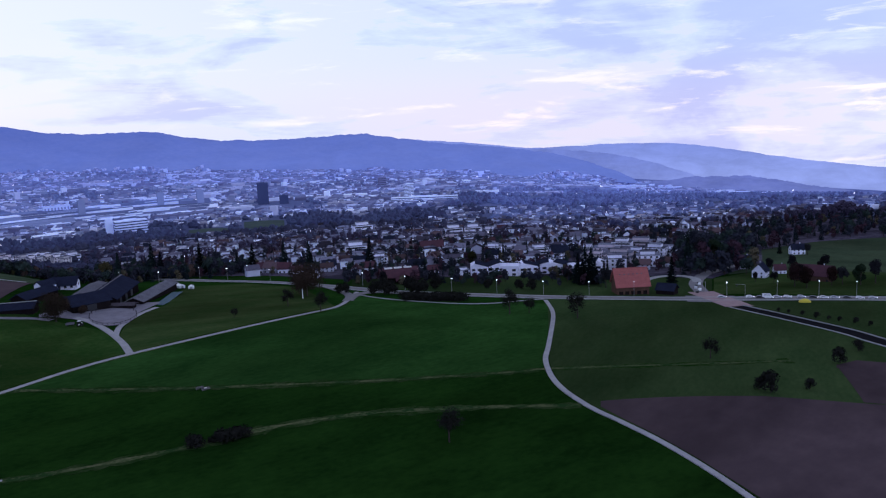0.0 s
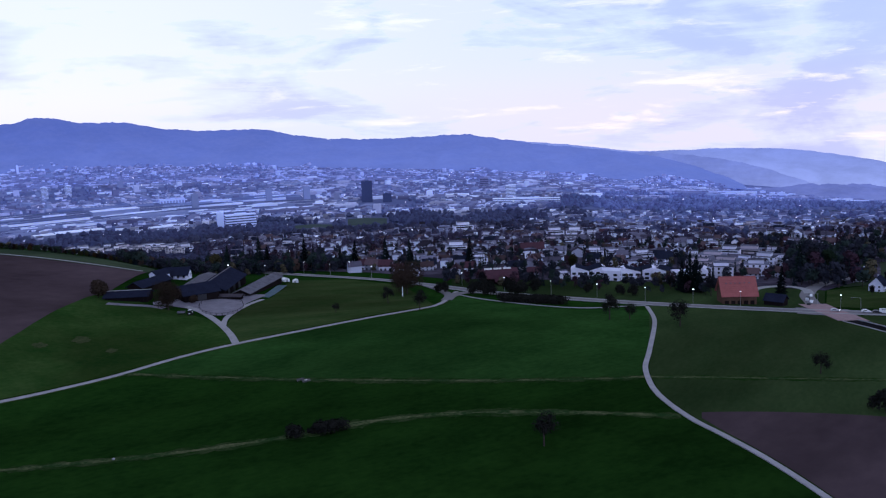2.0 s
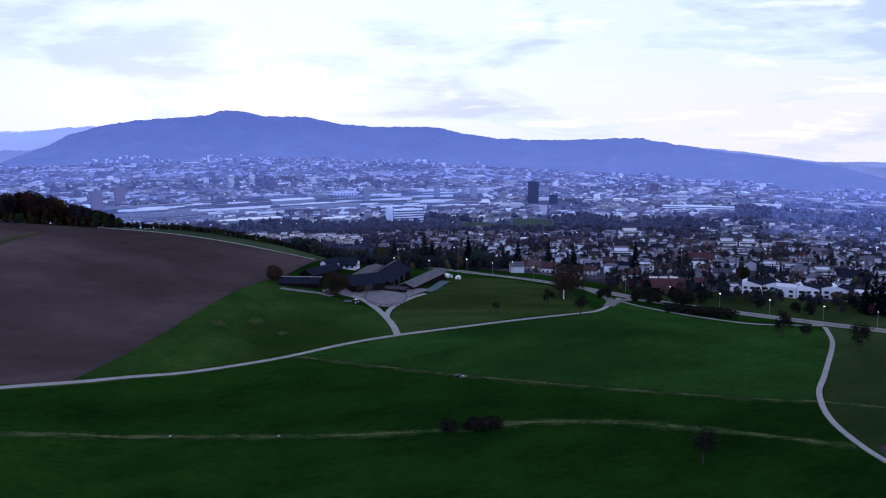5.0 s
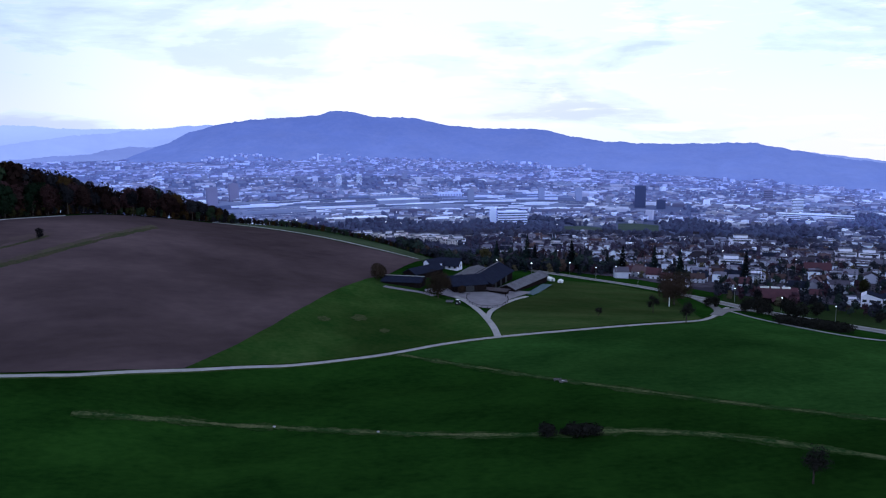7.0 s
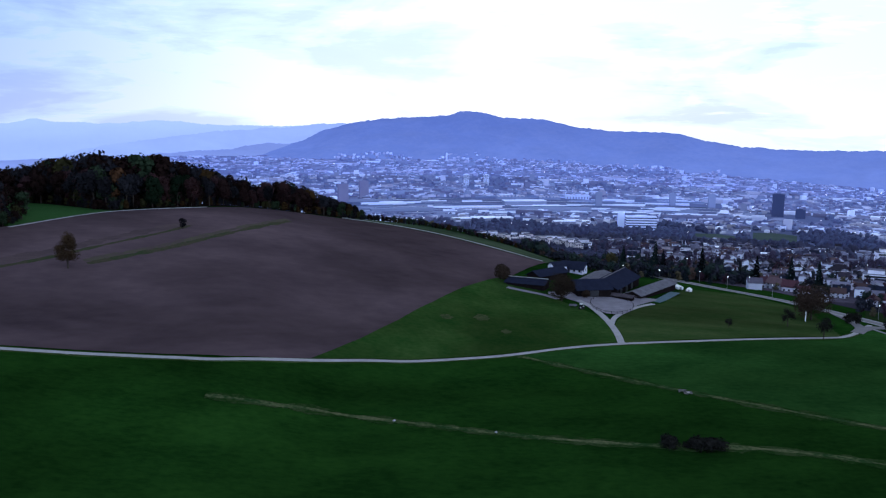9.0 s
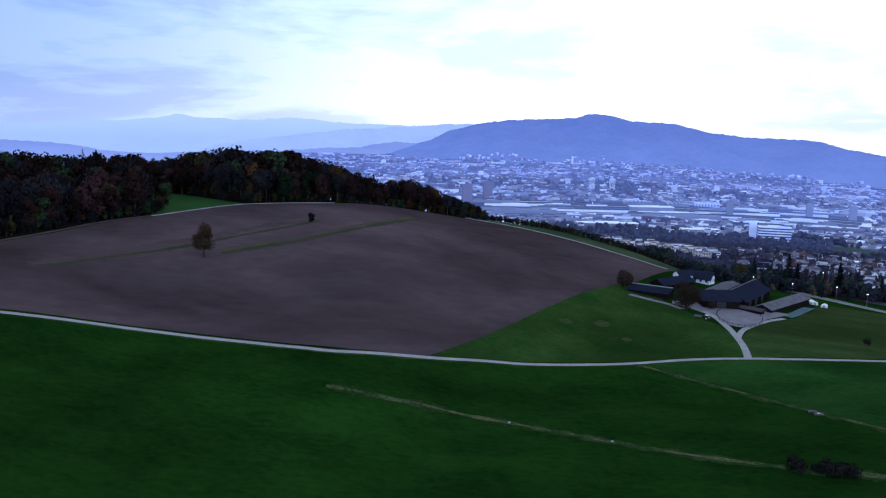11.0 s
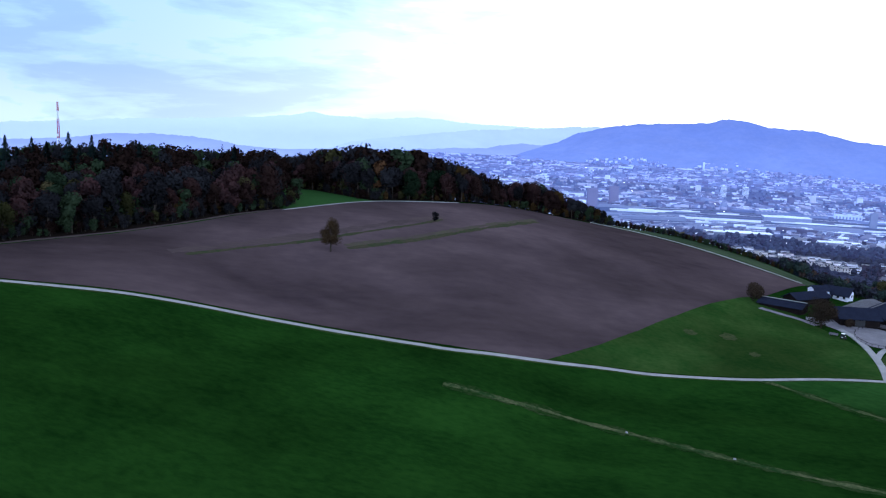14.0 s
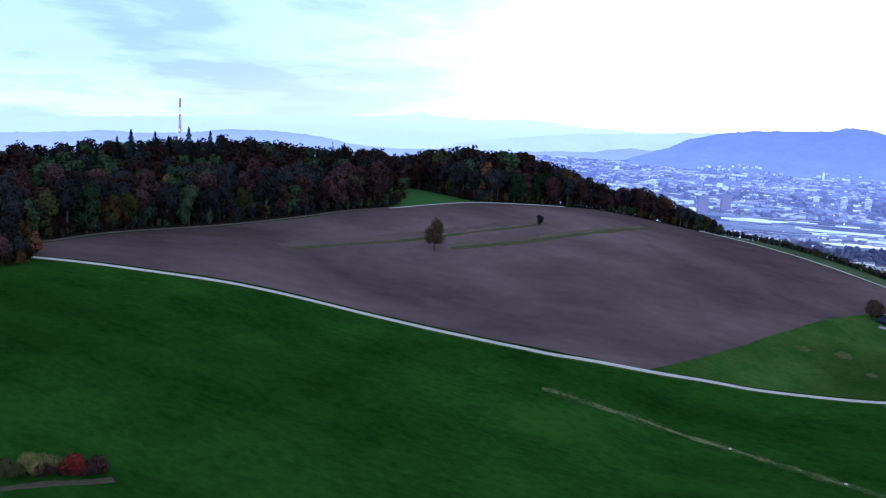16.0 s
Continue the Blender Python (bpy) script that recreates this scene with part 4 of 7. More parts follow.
tagged(patch("corner_meadow", np.arange(-60, -44.9, 0.3), [(-60, 366), (-54, 401), (-48.7, 441), (-44.9, 476)], [(-60, 512), (-53.5, 499), (-48.7, 487), (-44.9, 477)], OLIVE_GRASS, 0.16, 20), "olive green meadow between road and track bed", "meadow", kind="structure")

# ---- houses ----
def windows(thing_, w, d, floors, bays, floor_h=2.8, z0=1.0):
    """Windows on the two long fronts and the gable ends, each a part set 6 cm proud with its frame around the pane."""
    pane = boxes((-0.7, 0.7, -0.06, 0.04, 0, 1.5))
    first = part("window", pane, GLASS_DARK, thing_, "dark window pane")
    spots = []
    for f in range(floors):
        for b in range(bays):
            x = (b + 0.5) / bays * w - w / 2
            spots += [(x, -d / 2, z0 + f * floor_h, 0), (x, d / 2, z0 + f * floor_h, 180)]
        for y in (-d * 0.22, d * 0.22):
            spots += [(-w / 2, y, z0 + f * floor_h, -90), (w / 2, y, z0 + f * floor_h, 90)]
    for k, (x, y, z, turn) in enumerate(spots):
        ob = first if not k else new("window", first.data)
        ob.parent = thing_
        ob.matrix_basis = pose(x, y, z, 0, 0, turn)
        ob["label"] = "dark window pane"


def window_bands(thing_, w, d, floors, floor_h=2.8, z0=1.0):
    """One row of windows to a storey, for houses farther down the slope."""
    for f in range(floors):
        part("glazing_strip", boxes((-w / 2 + 1.0, w / 2 - 1.0, -d / 2 - 0.05, d / 2 + 0.05, z0 + f * floor_h, z0 + f * floor_h + 1.2)), GLASS_DARK, thing_, "row of dark windows")


def gable_house(w, d, h, rise, wall, roof, label, floors=2, bays=3, name="house", group="", chimney=True, eave=0.7, category="house", glazed=2):
    """A house with a pitched roof, ridge along x."""
    ob = thing(name, label, category, group=group)
    bm = bmesh.new()
    prism(bm, [(-d / 2, -1.5), (d / 2, -1.5), (d / 2, h), (0, h + rise), (-d / 2, h)], -w / 2, w / 2)
    bmesh.ops.rotate(bm, verts=bm.verts[:], matrix=Matrix.Rotation(radians(90), 3, "Z"))
    part("wall", bm, wall, ob)
    bm = bmesh.new()
    t, s = 0.3, rise / (d / 2)
    e = d / 2 + eave
    prism(bm, [(-e, h - s * eave), (0, h + rise), (e, h - s * eave), (e, h - s * eave + t), (0, h + rise + t * 1.2), (-e, h - s * eave + t)], -w / 2 - eave, w / 2 + eave)
    bmesh.ops.rotate(bm, verts=bm.verts[:], matrix=Matrix.Rotation(radians(90), 3, "Z"))
    part("roof", bm, roof, ob)
    if chimney:
        part("chimney", boxes((w * 0.2, w * 0.2 + 0.8, 0.6, 1.4, h + rise * 0.5, h + rise + 1.0), (w * 0.2 - 0.08, w * 0.2 + 0.88, 0.52, 1.48, h + rise + 1.0, h + rise + 1.15)), PLASTER_GREY, ob)
    if glazed == 2:
        windows(ob, w, d, floors, bays)
    elif glazed:
        window_bands(ob, w, d, floors)
    return ob


def flat_house(w, d, floors, wall, label, bays=4, name="house", group="", category="house", set_back=True, glazed=2):
    """A block with a flat roof, a parapet and a smaller top storey."""
    h = floors * 2.9
    ob = thing(name, label, category, group=group)
    part("wall", boxes((-w / 2, w / 2, -d / 2, d / 2, -1.5, h)), wall, ob)
    part("roof", boxes((-w / 2 - 0.15, w / 2 + 0.15, -d / 2 - 0.15, d / 2 + 0.15, h, h + 0.35)), ROOF_FLAT, ob)
    if set_back:
        part("top_storey", boxes((-w * 0.32, w * 0.3, -d * 0.3, d * 0.3, h + 0.35, h + 2.6), ), wall, ob)
        part("top_roof", boxes((-w * 0.34, w * 0.32, -d * 0.32, d * 0.32, h + 2.62, h + 2.85)), ROOF_FLAT, ob)
    if glazed == 2:
        windows(ob, w, d, floors, bays, 2.9)
    elif glazed:
        window_bands(ob, w, d, floors, 2.9)
    return ob


SUBURB = "houses of the suburb"
kinds = [
    lambda q: gable_house(12, 10, 5.6, 4.2, PLASTER, TILE_BROWN, "white plastered house with a brown tiled gable roof", group=SUBURB, glazed=q),
    lambda q: gable_house(15, 11, 5.8, 4.8, PLASTER, TILE_DARK, "white house with a dark pitched roof", group=SUBURB, glazed=q, bays=4),
    lambda q: flat_house(16, 11, 3, PLASTER, "white flat-roofed apartment block with a set-back top floor", group=SUBURB, glazed=q, name="apartment_house"),
    lambda q: flat_house(13, 10, 2, PLASTER, "white cubic house with a flat roof", group=SUBURB, glazed=q, bays=3),
    lambda q: flat_house(22, 11, 3, PLASTER_WARM, "ochre terraced block with a flat roof", group=SUBURB, glazed=q, name="apartment_house", bays=5),
    lambda q: gable_house(13, 10, 5.4, 3.8, PLASTER_GREY, TILE_BROWN, "grey rendered house with a brown tiled roof", group=SUBURB, glazed=q),
    lambda q: flat_house(24, 12, 3, PLASTER_GREY, "grey apartment block with a flat roof", group=SUBURB, glazed=q, name="apartment_house", bays=6),
    lambda q: gable_house(11, 9, 4.6, 4.4, PLASTER, TILE_MAROON, "small white house with a red tiled roof", group=SUBURB, glazed=q),
]
protos = [[None] * 8, [None] * 8]


def put_house(k, az, r, turn, size=1.0):
    near_by = r < 700
    m = Matrix.Translation(at(az, r, -0.1)) @ Matrix.Rotation(radians(turn), 4, "Z")
    ob = protos[near_by][k]
    if ob is None:
        ob = protos[near_by][k] = kinds[k](2 if near_by else 1)
        ob.matrix_basis = m
    else:
        ob = copy_thing(ob, m)
    ob.scale = (size, size, size)
    return ob


rnd = random.Random(11)
taken = []


def free(x, y, gap):
    if any((x - a) ** 2 + (y - b) ** 2 < (gap + c) ** 2 for a, b, c in taken):
        return False
    taken.append((x, y, gap))
    return True


def reserve(az, r, gap):
    p = at(az, r)
    taken.append((p.x, p.y, gap))


for a, r, gap in ((-39, 503, 26), (-23.7, 560, 20), (-46.5, 560, 16), (-45.5, 590, 14), (-49.5, 555, 16), (-38.0, 500, 15)):
    reserve(a, r, gap)
for a in np.arange(-46, -42, 0.5):
    reserve(a, 560, 6)
# a row of white blocks just under the road, as it shows past the verge
for az, r, k, turn in ((-27.9, 592, 3, 8), (-38.4, 640, 4, -30), (-40.4, 640, 2, -34), (-41.4, 625, 0, -34), (-39.3, 680, 2, -30), (-17.0, 645, 7, 14), (-17.8, 652, 0, -20), (-18.9, 650, 5, 12), (-24.6, 660, 0, 10), (-26.0, 700, 5, 10)):
    p = at(az, r)
    if free(p.x, p.y, 6):
        put_house(k, az, r, az + turn + rnd.uniform(-9, 9), rnd.uniform(0.62, 0.76))
# an unbroken white terrace of stepped units under the verge
unit = None
for n in range(8):
    az = -29.0 - n * 1.07
    r = 592 + 5 * math.sin(n * 1.9)
    h = 7.6
    m = Matrix.Translation(at(az, r, -0.1)) @ Matrix.Rotation(radians(az + 14 * math.sin(n * 2.3) + (0, 180, 90, 0, 180, 0, 90, 180)[n]), 4, "Z") @ Matrix.Diagonal((1.12, 1.12, 1.0 + 0.09 * math.sin(n * 3.1), 1))
    if unit is None:
        unit = thing("terraced_house", "white three-storey terraced house with a shallow dark roof", "house", group="white terrace along the verge")
        bm = prism(bmesh.new(), [(-5.4, -1.5), (5.4, -1.5), (5.4, h - 1.0), (-2.4, h + 1.6), (-5.4, h)], -5, 5)
        part("wall", bm, PLASTER, unit)
        bm = prism(bmesh.new(), [(-2.6, h + 1.62), (5.9, h - 1.1), (5.9, h - 0.75), (-2.6, h + 2.0)], -5.3, 5.3)
        part("roof", bm, TILE_DARK, unit, "shallow dark roof")
        part("balcony", boxes((-1.0, 4.2, -6.2, -5.02, 2.7, 2.85), (-1.0, 4.2, -6.2, -6.1, 2.85, 3.7)), PLASTER, unit, "white balcony")
        part("garage", boxes((-4.6, -1.6, -5.1, -4.9, -0.2, 2.0)), GLASS_DARK, unit, "dark garage door")
        for z in (1.1, 4.0):
            for side in (-1, 1):
                for x in (-3.5, 0.0, 3.5):
                    part("window", boxes((x - 1.05, x + 1.05, side * 5.0 - 0.06, side * 5.0 + 0.06, z, z + 1.6)), GLASS_DARK, unit, "dark window pane")
                for y in (-2.6, 2.6):
                    part("window", boxes((side * 5.4 - 0.06, side * 5.4 + 0.06, y - 1.0, y + 1.0, z, z + 1.6)), GLASS_DARK, unit, "dark window pane")
        unit.matrix_basis = m
    else:
        copy_thing(unit, m)
    reserve(az, r, 7)
# single larger houses that stand out among the gardens
school = flat_house(50, 13, 2, PLASTER, "long white flat-roofed school building", bays=12, name="school", set_back=False, category="school", glazed=1)
set_down(school, -28.5, 926, 1.0, -28.5 - 2)
reserve(-28.5, 926, 28)
villa = gable_house(20, 12, 5.6, 4.6, PLASTER, TILE_MAROON, "white house with a broad maroon tiled roof among gardens", bays=5, name="villa")
set_down(villa, -25.9, 768, 1.0, -26 + 6)
reserve(-25.9, 768, 14)
for az, r, turn, k in ((-14.7, 668, -8, 7), (-15.4, 664, -30, 5), (-16.2, 657, -10, 7), (-21.4, 1085, 12, 2)):
    put_house(k, az, r, az + turn, 0.9 if r < 1000 else 1.5)
    reserve(az, r, 13)
# stepped white blocks up the slope behind the red-roofed barn
for az, r, k, s in ((-37.0, 600, 3, 0.9), (-37.9, 612, 2, 0.95), (-38.9, 606, 1, 0.95), (-40.0, 628, 2, 1.0), (-38.2, 655, 4, 0.9), (-39.2, 680, 2, 1.0), (-40.5, 676, 2, 1.0), (-41.3, 690, 3, 1.0), (-37.4, 690, 4, 0.9), (-38.4, 725, 2, 1.0), (-39.6, 735, 4, 0.95), (-36.6, 650, 4, 0.85),
                    (-36.2, 720, 3, 0.9), (-40.9, 760, 3, 0.9), (-27.4, 960, 2, 1.2), (-28.7, 965, 2, 1.2), (-29.8, 968, 3, 1.2), (-20.9, 760, 2, 1.2), (-22.4, 690, 3, 1.0), (-30.0, 720, 2, 0.9), (-31.2, 735, 3, 0.9), (-33.0, 700, 2, 0.9), (-34.3, 690, 1, 0.9)):
    p = at(az, r)
    if free(p.x, p.y, 6.5):
        put_house(k, az, r, az + rnd.uniform(-16, 16), s)
count = 0
for n in range(9000):
    az, r = rnd.uniform(-47, -6), 600 + 650 * rnd.random() ** 0.9
    if az > -14 and r < 720 or az > -9 and r < 900:
        continue
    if az < -42 and r < 700 + (-42 - az) * 40:
        continue
    # clumps of gardens and woods stay open
    if noise.noise(Vector((az * 0.32, r * 0.006, 3.1))) < -0.22:
        continue
    p = at(az, r)
    if not free(p.x, p.y, 5.6 + rnd.random() * 2):
        continue
    k = rnd.choices(range(8), (9, 8, 1, 2, 0.6, 6, 0.5, 4))[0]
    put_house(k, az, r, az + rnd.choice((0, 0, 90)) + 25 * noise.noise(Vector((az * 0.1, r * 0.002, 9))) + rnd.uniform(-6, 6), rnd.uniform(0.62, 0.84))
    count += 1
    if count >= 250:
        break
# terraces below the field, towards the railway: a stepped row in front, looser blocks behind
TERRACE_AZ, TERRACE_R = [-3.4, -1.5, 0, 3, 7], [985, 1045, 1110, 1150, 1300]
row_unit = None
for n in range(17):
    az = 4.3 - n * 0.46
    m = Matrix.Translation(at(az, float(np.interp(az, TERRACE_AZ, TERRACE_R)) + 7 * math.sin(n * 2.1), -0.1)) @ Matrix.Rotation(radians(az + 10 + 8 * math.sin(n * 1.3)), 4, "Z") @ Matrix.Diagonal((1, 1, (1.0, 0.82, 1.12)[n % 3], 1))
    if row_unit is None:
        row_unit = flat_house(9, 11, 3, PLASTER_CREAM, "ochre-white terraced house with a flat roof", bays=3, name="terraced_house", group="stepped terrace below the field", glazed=2)
        row_unit.matrix_basis = m
    else:
        copy_thing(row_unit, m)
    reserve(az, float(np.interp(az, TERRACE_AZ, TERRACE_R)), 7)
for n in range(39):
    az = -3.4 + (n % 13) * 0.74 + rnd.uniform(-0.08, 0.08)
    r = float(np.interp(az, TERRACE_AZ, TERRACE_R)) + 32 + (n // 13) * 46 + rnd.uniform(-16, 16)
    p = at(az, r)
    if free(p.x, p.y, 6):
        put_house(rnd.choice((2, 2, 4, 3)), az, r, az + 14 + rnd.uniform(-14, 14), rnd.uniform(0.8, 1.1))


# ---- the far town: counted by nobody, so one mesh a kind ----
def far_block(bm_verts, bm_faces, az, r, w, d, h, turn, base=-3.0, lift=0.0):
    c = at(az, r, lift)
    a = radians(turn)
    ca, sa = math.cos(a), math.sin(a)
    i = len(bm_verts)
    for z in (base, h):
        for x, y in ((-w / 2, -d / 2), (w / 2, -d / 2), (w / 2, d / 2), (-w / 2, d / 2)):
            bm_verts.append((c.x + x * ca - y * sa, c.y + x * sa + y * ca, c.z + z))
    bm_faces += [(i + 4, i + 5, i + 6, i + 7), (i, i + 1, i + 5, i + 4), (i + 1, i + 2, i + 6, i + 5), (i + 2, i + 3, i + 7, i + 6), (i + 3, i, i + 4, i + 7)]


def joined_gable(wv, wf, rv, rf, az, r, w, d, h, rise, turn):
    """A small pitched house into the joined meshes: walls with gables, and an overhanging roof."""
    c = at(az, r)
    a = radians(turn)
    ca, sa = math.cos(a), math.sin(a)

    def add(v, x, y, z):
        v.append((c.x + x * ca - y * sa, c.y + x * sa + y * ca, c.z + z))
        return len(v) - 1
    q = [add(wv, x, y, z) for z in (-2, h) for x, y in ((-w / 2, -d / 2), (w / 2, -d / 2), (w / 2, d / 2), (-w / 2, d / 2))]
    g0, g1 = add(wv, -w / 2, 0, h + rise), add(wv, w / 2, 0, h + rise)
    wf += [(q[0], q[1], q[5], q[4]), (q[2], q[3], q[7], q[6]), (q[1], q[2], q[6], g1, q[5]), (q[3], q[0], q[4], g0, q[7])]
    e = 0.6
    for side in (-1, 1):
        y, z = side * (d / 2 + e), h - rise * e / (d / 2) + 0.15
        k = [add(rv, -w / 2 - e, y, z), add(rv, w / 2 + e, y, z), add(rv, w / 2 + e, 0, h + rise + 0.2), add(rv, -w / 2 - e, 0, h + rise + 0.2)]
        rf.append(tuple(k) if side < 0 else tuple(k[::-1]))


def town_density(az, r):
    return 0.5 - 0.75 * min(1, max(0, (-31 - az) / 4)) * (0.1 if r < 1700 else 1.0 if r < 2800 else 0.15) + 0.9 * noise.noise(Vector((az * 0.22, r * 0.0022, 17.0))) + 0.4 * noise.noise(Vector((az * 0.7, r * 0.006, 5.0)))


pale, roofs, woods = ([([], []) for k in HAZE_BELTS] for n in range(3))
wall_v, wall_f, pitch_v, pitch_f = [], [], [], []


def clump(v, f, az, r, w, h, seed):
    """A far tree: a small uneven faceted crown standing on the ground."""
    g = random.Random(seed)
    c = at(az, r)
    i, rings, sides = len(v), 3, 6
    for j in range(rings):
        z = h * (0.02, 0.45, 0.8)[j]
        rad = w / 2 * (0.65, 1.0, 0.62)[j]
        for s in range(sides):
            a = s * 1.047 + j * 0.5
            q = rad * g.uniform(0.7, 1.25)
            v.append((c.x + q * math.cos(a), c.y + q * math.sin(a), c.z + z * g.uniform(0.9, 1.1)))
    v.append((c.x + g.uniform(-0.2, 0.2) * w, c.y, c.z + h))
    for j in range(rings - 1):
        for s in range(sides):
            f.append((i + j * sides + s, i + j * sides + (s + 1) % sides, i + (j + 1) * sides + (s + 1) % sides, i + (j + 1) * sides + s))
    for s in range(sides):
        f.append((i + (rings - 1) * sides + s, i + (rings - 1) * sides + (s + 1) % sides, i + rings * sides))


def park(az, r):
    """The wooded belts and parks of the valley floor."""
    belt = -26 < az < 2 and 1230 < r < 1640 + 120 * math.sin(az * 0.6)
    west = az < -27 and 1700 < r < 2250 + 60 * math.sin(az)
    return belt or west


LAWNS = ((-16.4, -13.8, 1420, 1660), (-12.8, -10.4, 1420, 1550), (-10.0, -7.0, 1060, 1240))


def lawn(az, r):
    return any(a0 - 0.2 < az < a1 + 0.2 and r0 - 90 < r < r1 for a0, a1, r0, r1 in LAWNS) or (-17.9 < az < -14.0 and 2020 < r < 2290)


def railway(az, r):
    mid = 2230 + (az + 2) * -10
    return az > -12 and mid - 270 < r < mid + 270


for n in range(29000):
    az = rnd.uniform(-60, 30)
    r = 1000 + 3540 * rnd.random() ** 0.85
    if park(az, r) or railway(az, r) or lawn(az, r) or (az < -44 and r < 1150):
        continue
    if -5 < az < 8 and r < float(np.interp(az, TERRACE_AZ, TERRACE_R)) + 130:
        continue
    # west of -30 degrees the painted haze starts nearer
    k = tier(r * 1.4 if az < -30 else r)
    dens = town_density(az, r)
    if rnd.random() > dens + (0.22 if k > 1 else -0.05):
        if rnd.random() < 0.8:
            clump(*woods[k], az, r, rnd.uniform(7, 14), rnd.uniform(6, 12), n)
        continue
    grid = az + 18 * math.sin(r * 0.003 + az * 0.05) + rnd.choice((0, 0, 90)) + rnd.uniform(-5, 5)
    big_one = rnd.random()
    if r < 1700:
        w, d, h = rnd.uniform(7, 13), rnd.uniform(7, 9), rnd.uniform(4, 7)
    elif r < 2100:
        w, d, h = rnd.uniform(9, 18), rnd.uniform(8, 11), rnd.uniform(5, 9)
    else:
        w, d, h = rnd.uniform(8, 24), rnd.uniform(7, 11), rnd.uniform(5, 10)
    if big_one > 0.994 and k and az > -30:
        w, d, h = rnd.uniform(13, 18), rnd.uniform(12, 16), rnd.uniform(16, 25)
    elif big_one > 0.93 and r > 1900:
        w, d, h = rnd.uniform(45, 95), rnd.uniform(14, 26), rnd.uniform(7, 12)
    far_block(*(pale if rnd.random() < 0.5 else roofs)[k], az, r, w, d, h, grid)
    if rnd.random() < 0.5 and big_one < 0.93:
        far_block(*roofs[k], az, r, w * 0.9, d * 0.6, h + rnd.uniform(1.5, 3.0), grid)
for n in range(12500):
    az, r = rnd.uniform(-60, 6), rnd.uniform(1180, 2300)
    if park(az, r) and not lawn(az, r) and (az > -8 or noise.noise(Vector((az * 0.35, r * 0.004, 40.0))) > -0.28):
        clump(*woods[tier(r * 1.4 if az < -30 else r)], az, r, rnd.uniform(6, 13), rnd.uniform(7, 14), n)
for n in range(900):
    az = rnd.uniform(-6, 9)
    r = float(np.interp(az, TERRACE_AZ, TERRACE_R)) + rnd.choice((-1, -1, 1)) * rnd.uniform(14, 130)
    p = at(az, r)
    if not any((p.x - x) ** 2 + (p.y - y) ** 2 < (c + 1) ** 2 for x, y, c in taken if c < 20):
        clump(*woods[0], az, r, rnd.uniform(5, 9), rnd.uniform(4, 9) if r > 1000 else rnd.uniform(3, 6), n)
# houses up the foot of the wooded ridge
for n in range(520):
    az = rnd.uniform(-38, -22)
    e0 = float(np.interp(az, [a for a, _ in FOOT], [e for _, e in FOOT]))
    crest = float(np.interp(az, [-38.2, -36.7, -34.9, -31.2, -26.1, -22], [-5.3, -4.72, -4.16, -3.48, -2.83, -2.2]))
    climb = ((0.75 * max(0.0, noise.noise(Vector((az * 0.3, 5.0, 31.0))) + 0.45) * rnd.random()) / (crest - e0)) ** 1.18
    if 0 < climb < 0.75:
        q = 4250 + 430 * climb
        far_block(*(pale if rnd.random() < 0.45 else roofs)[4], az, q, rnd.uniform(9, 22), rnd.uniform(8, 11), rnd.uniform(5, 9), az + rnd.uniform(-20, 20),
                  lift=EYE_Z + q * math.tan(radians(e0 + (crest - e0) * climb ** 0.85)) - float(land(az, q)))
for n in range(330):
    az = rnd.uniform(-12, 13)
    climb = 0.3 * max(0.0, noise.noise(Vector((az * 0.35, 2.0, 71.0))) + 0.25) * rnd.random()
    if climb <= 0:
        continue
    far_block(*(pale if rnd.random() < 0.5 else roofs)[4], az, 4250 + 430 * climb, rnd.uniform(8, 16), rnd.uniform(8, 11), rnd.uniform(5, 8), az + rnd.uniform(-20, 20),
              lift=EYE_Z + (4250 + 430 * climb) * math.tan(radians(float(np.interp(az, [a for a, _ in FOOT], [e for _, e in FOOT])) + 2.6 * climb ** 0.85)) - float(land(az, 4250 + 430 * climb)))
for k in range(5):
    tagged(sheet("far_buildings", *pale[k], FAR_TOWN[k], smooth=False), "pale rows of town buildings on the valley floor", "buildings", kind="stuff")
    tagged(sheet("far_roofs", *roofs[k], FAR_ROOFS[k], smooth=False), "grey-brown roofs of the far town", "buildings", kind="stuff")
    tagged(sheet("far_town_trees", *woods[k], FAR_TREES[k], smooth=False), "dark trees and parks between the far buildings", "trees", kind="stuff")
# the many small houses down the slope
for n in range(2600):
    az, r = rnd.uniform(-50, -5), rnd.uniform(640, 1350)
    if az > -9 and r < 900 or az > -14 and r < 740 or (az < -43 and r < 760 + (-43 - az) * 45):
        continue
    if noise.noise(Vector((az * 0.32, r * 0.006, 3.1))) < -0.08 or rnd.random() < 0.22:
        continue
    p = at(az, r)
    if not free(p.x, p.y, 5.0):
        continue
    joined_gable(wall_v, wall_f, pitch_v, pitch_f, az, r, rnd.uniform(8, 12), rnd.uniform(7, 9), rnd.uniform(4.5, 7), rnd.choice((0.3, 0.3, rnd.uniform(1.5, 3.2))), az + rnd.choice((0, 90)) + rnd.uniform(-14, 14))
# these walls and roofs also hold distance haze as a blue base tint
tagged(sheet("slope_houses", wall_v, wall_f, surface("pale_house_walls", (0.80, 0.82, 0.98), (0.64, 0.66, 0.82), scale=0.02, fine=0.3, per="island", shift=0.3), smooth=False), "pale walls of many small houses down the slope", "houses", kind="stuff")
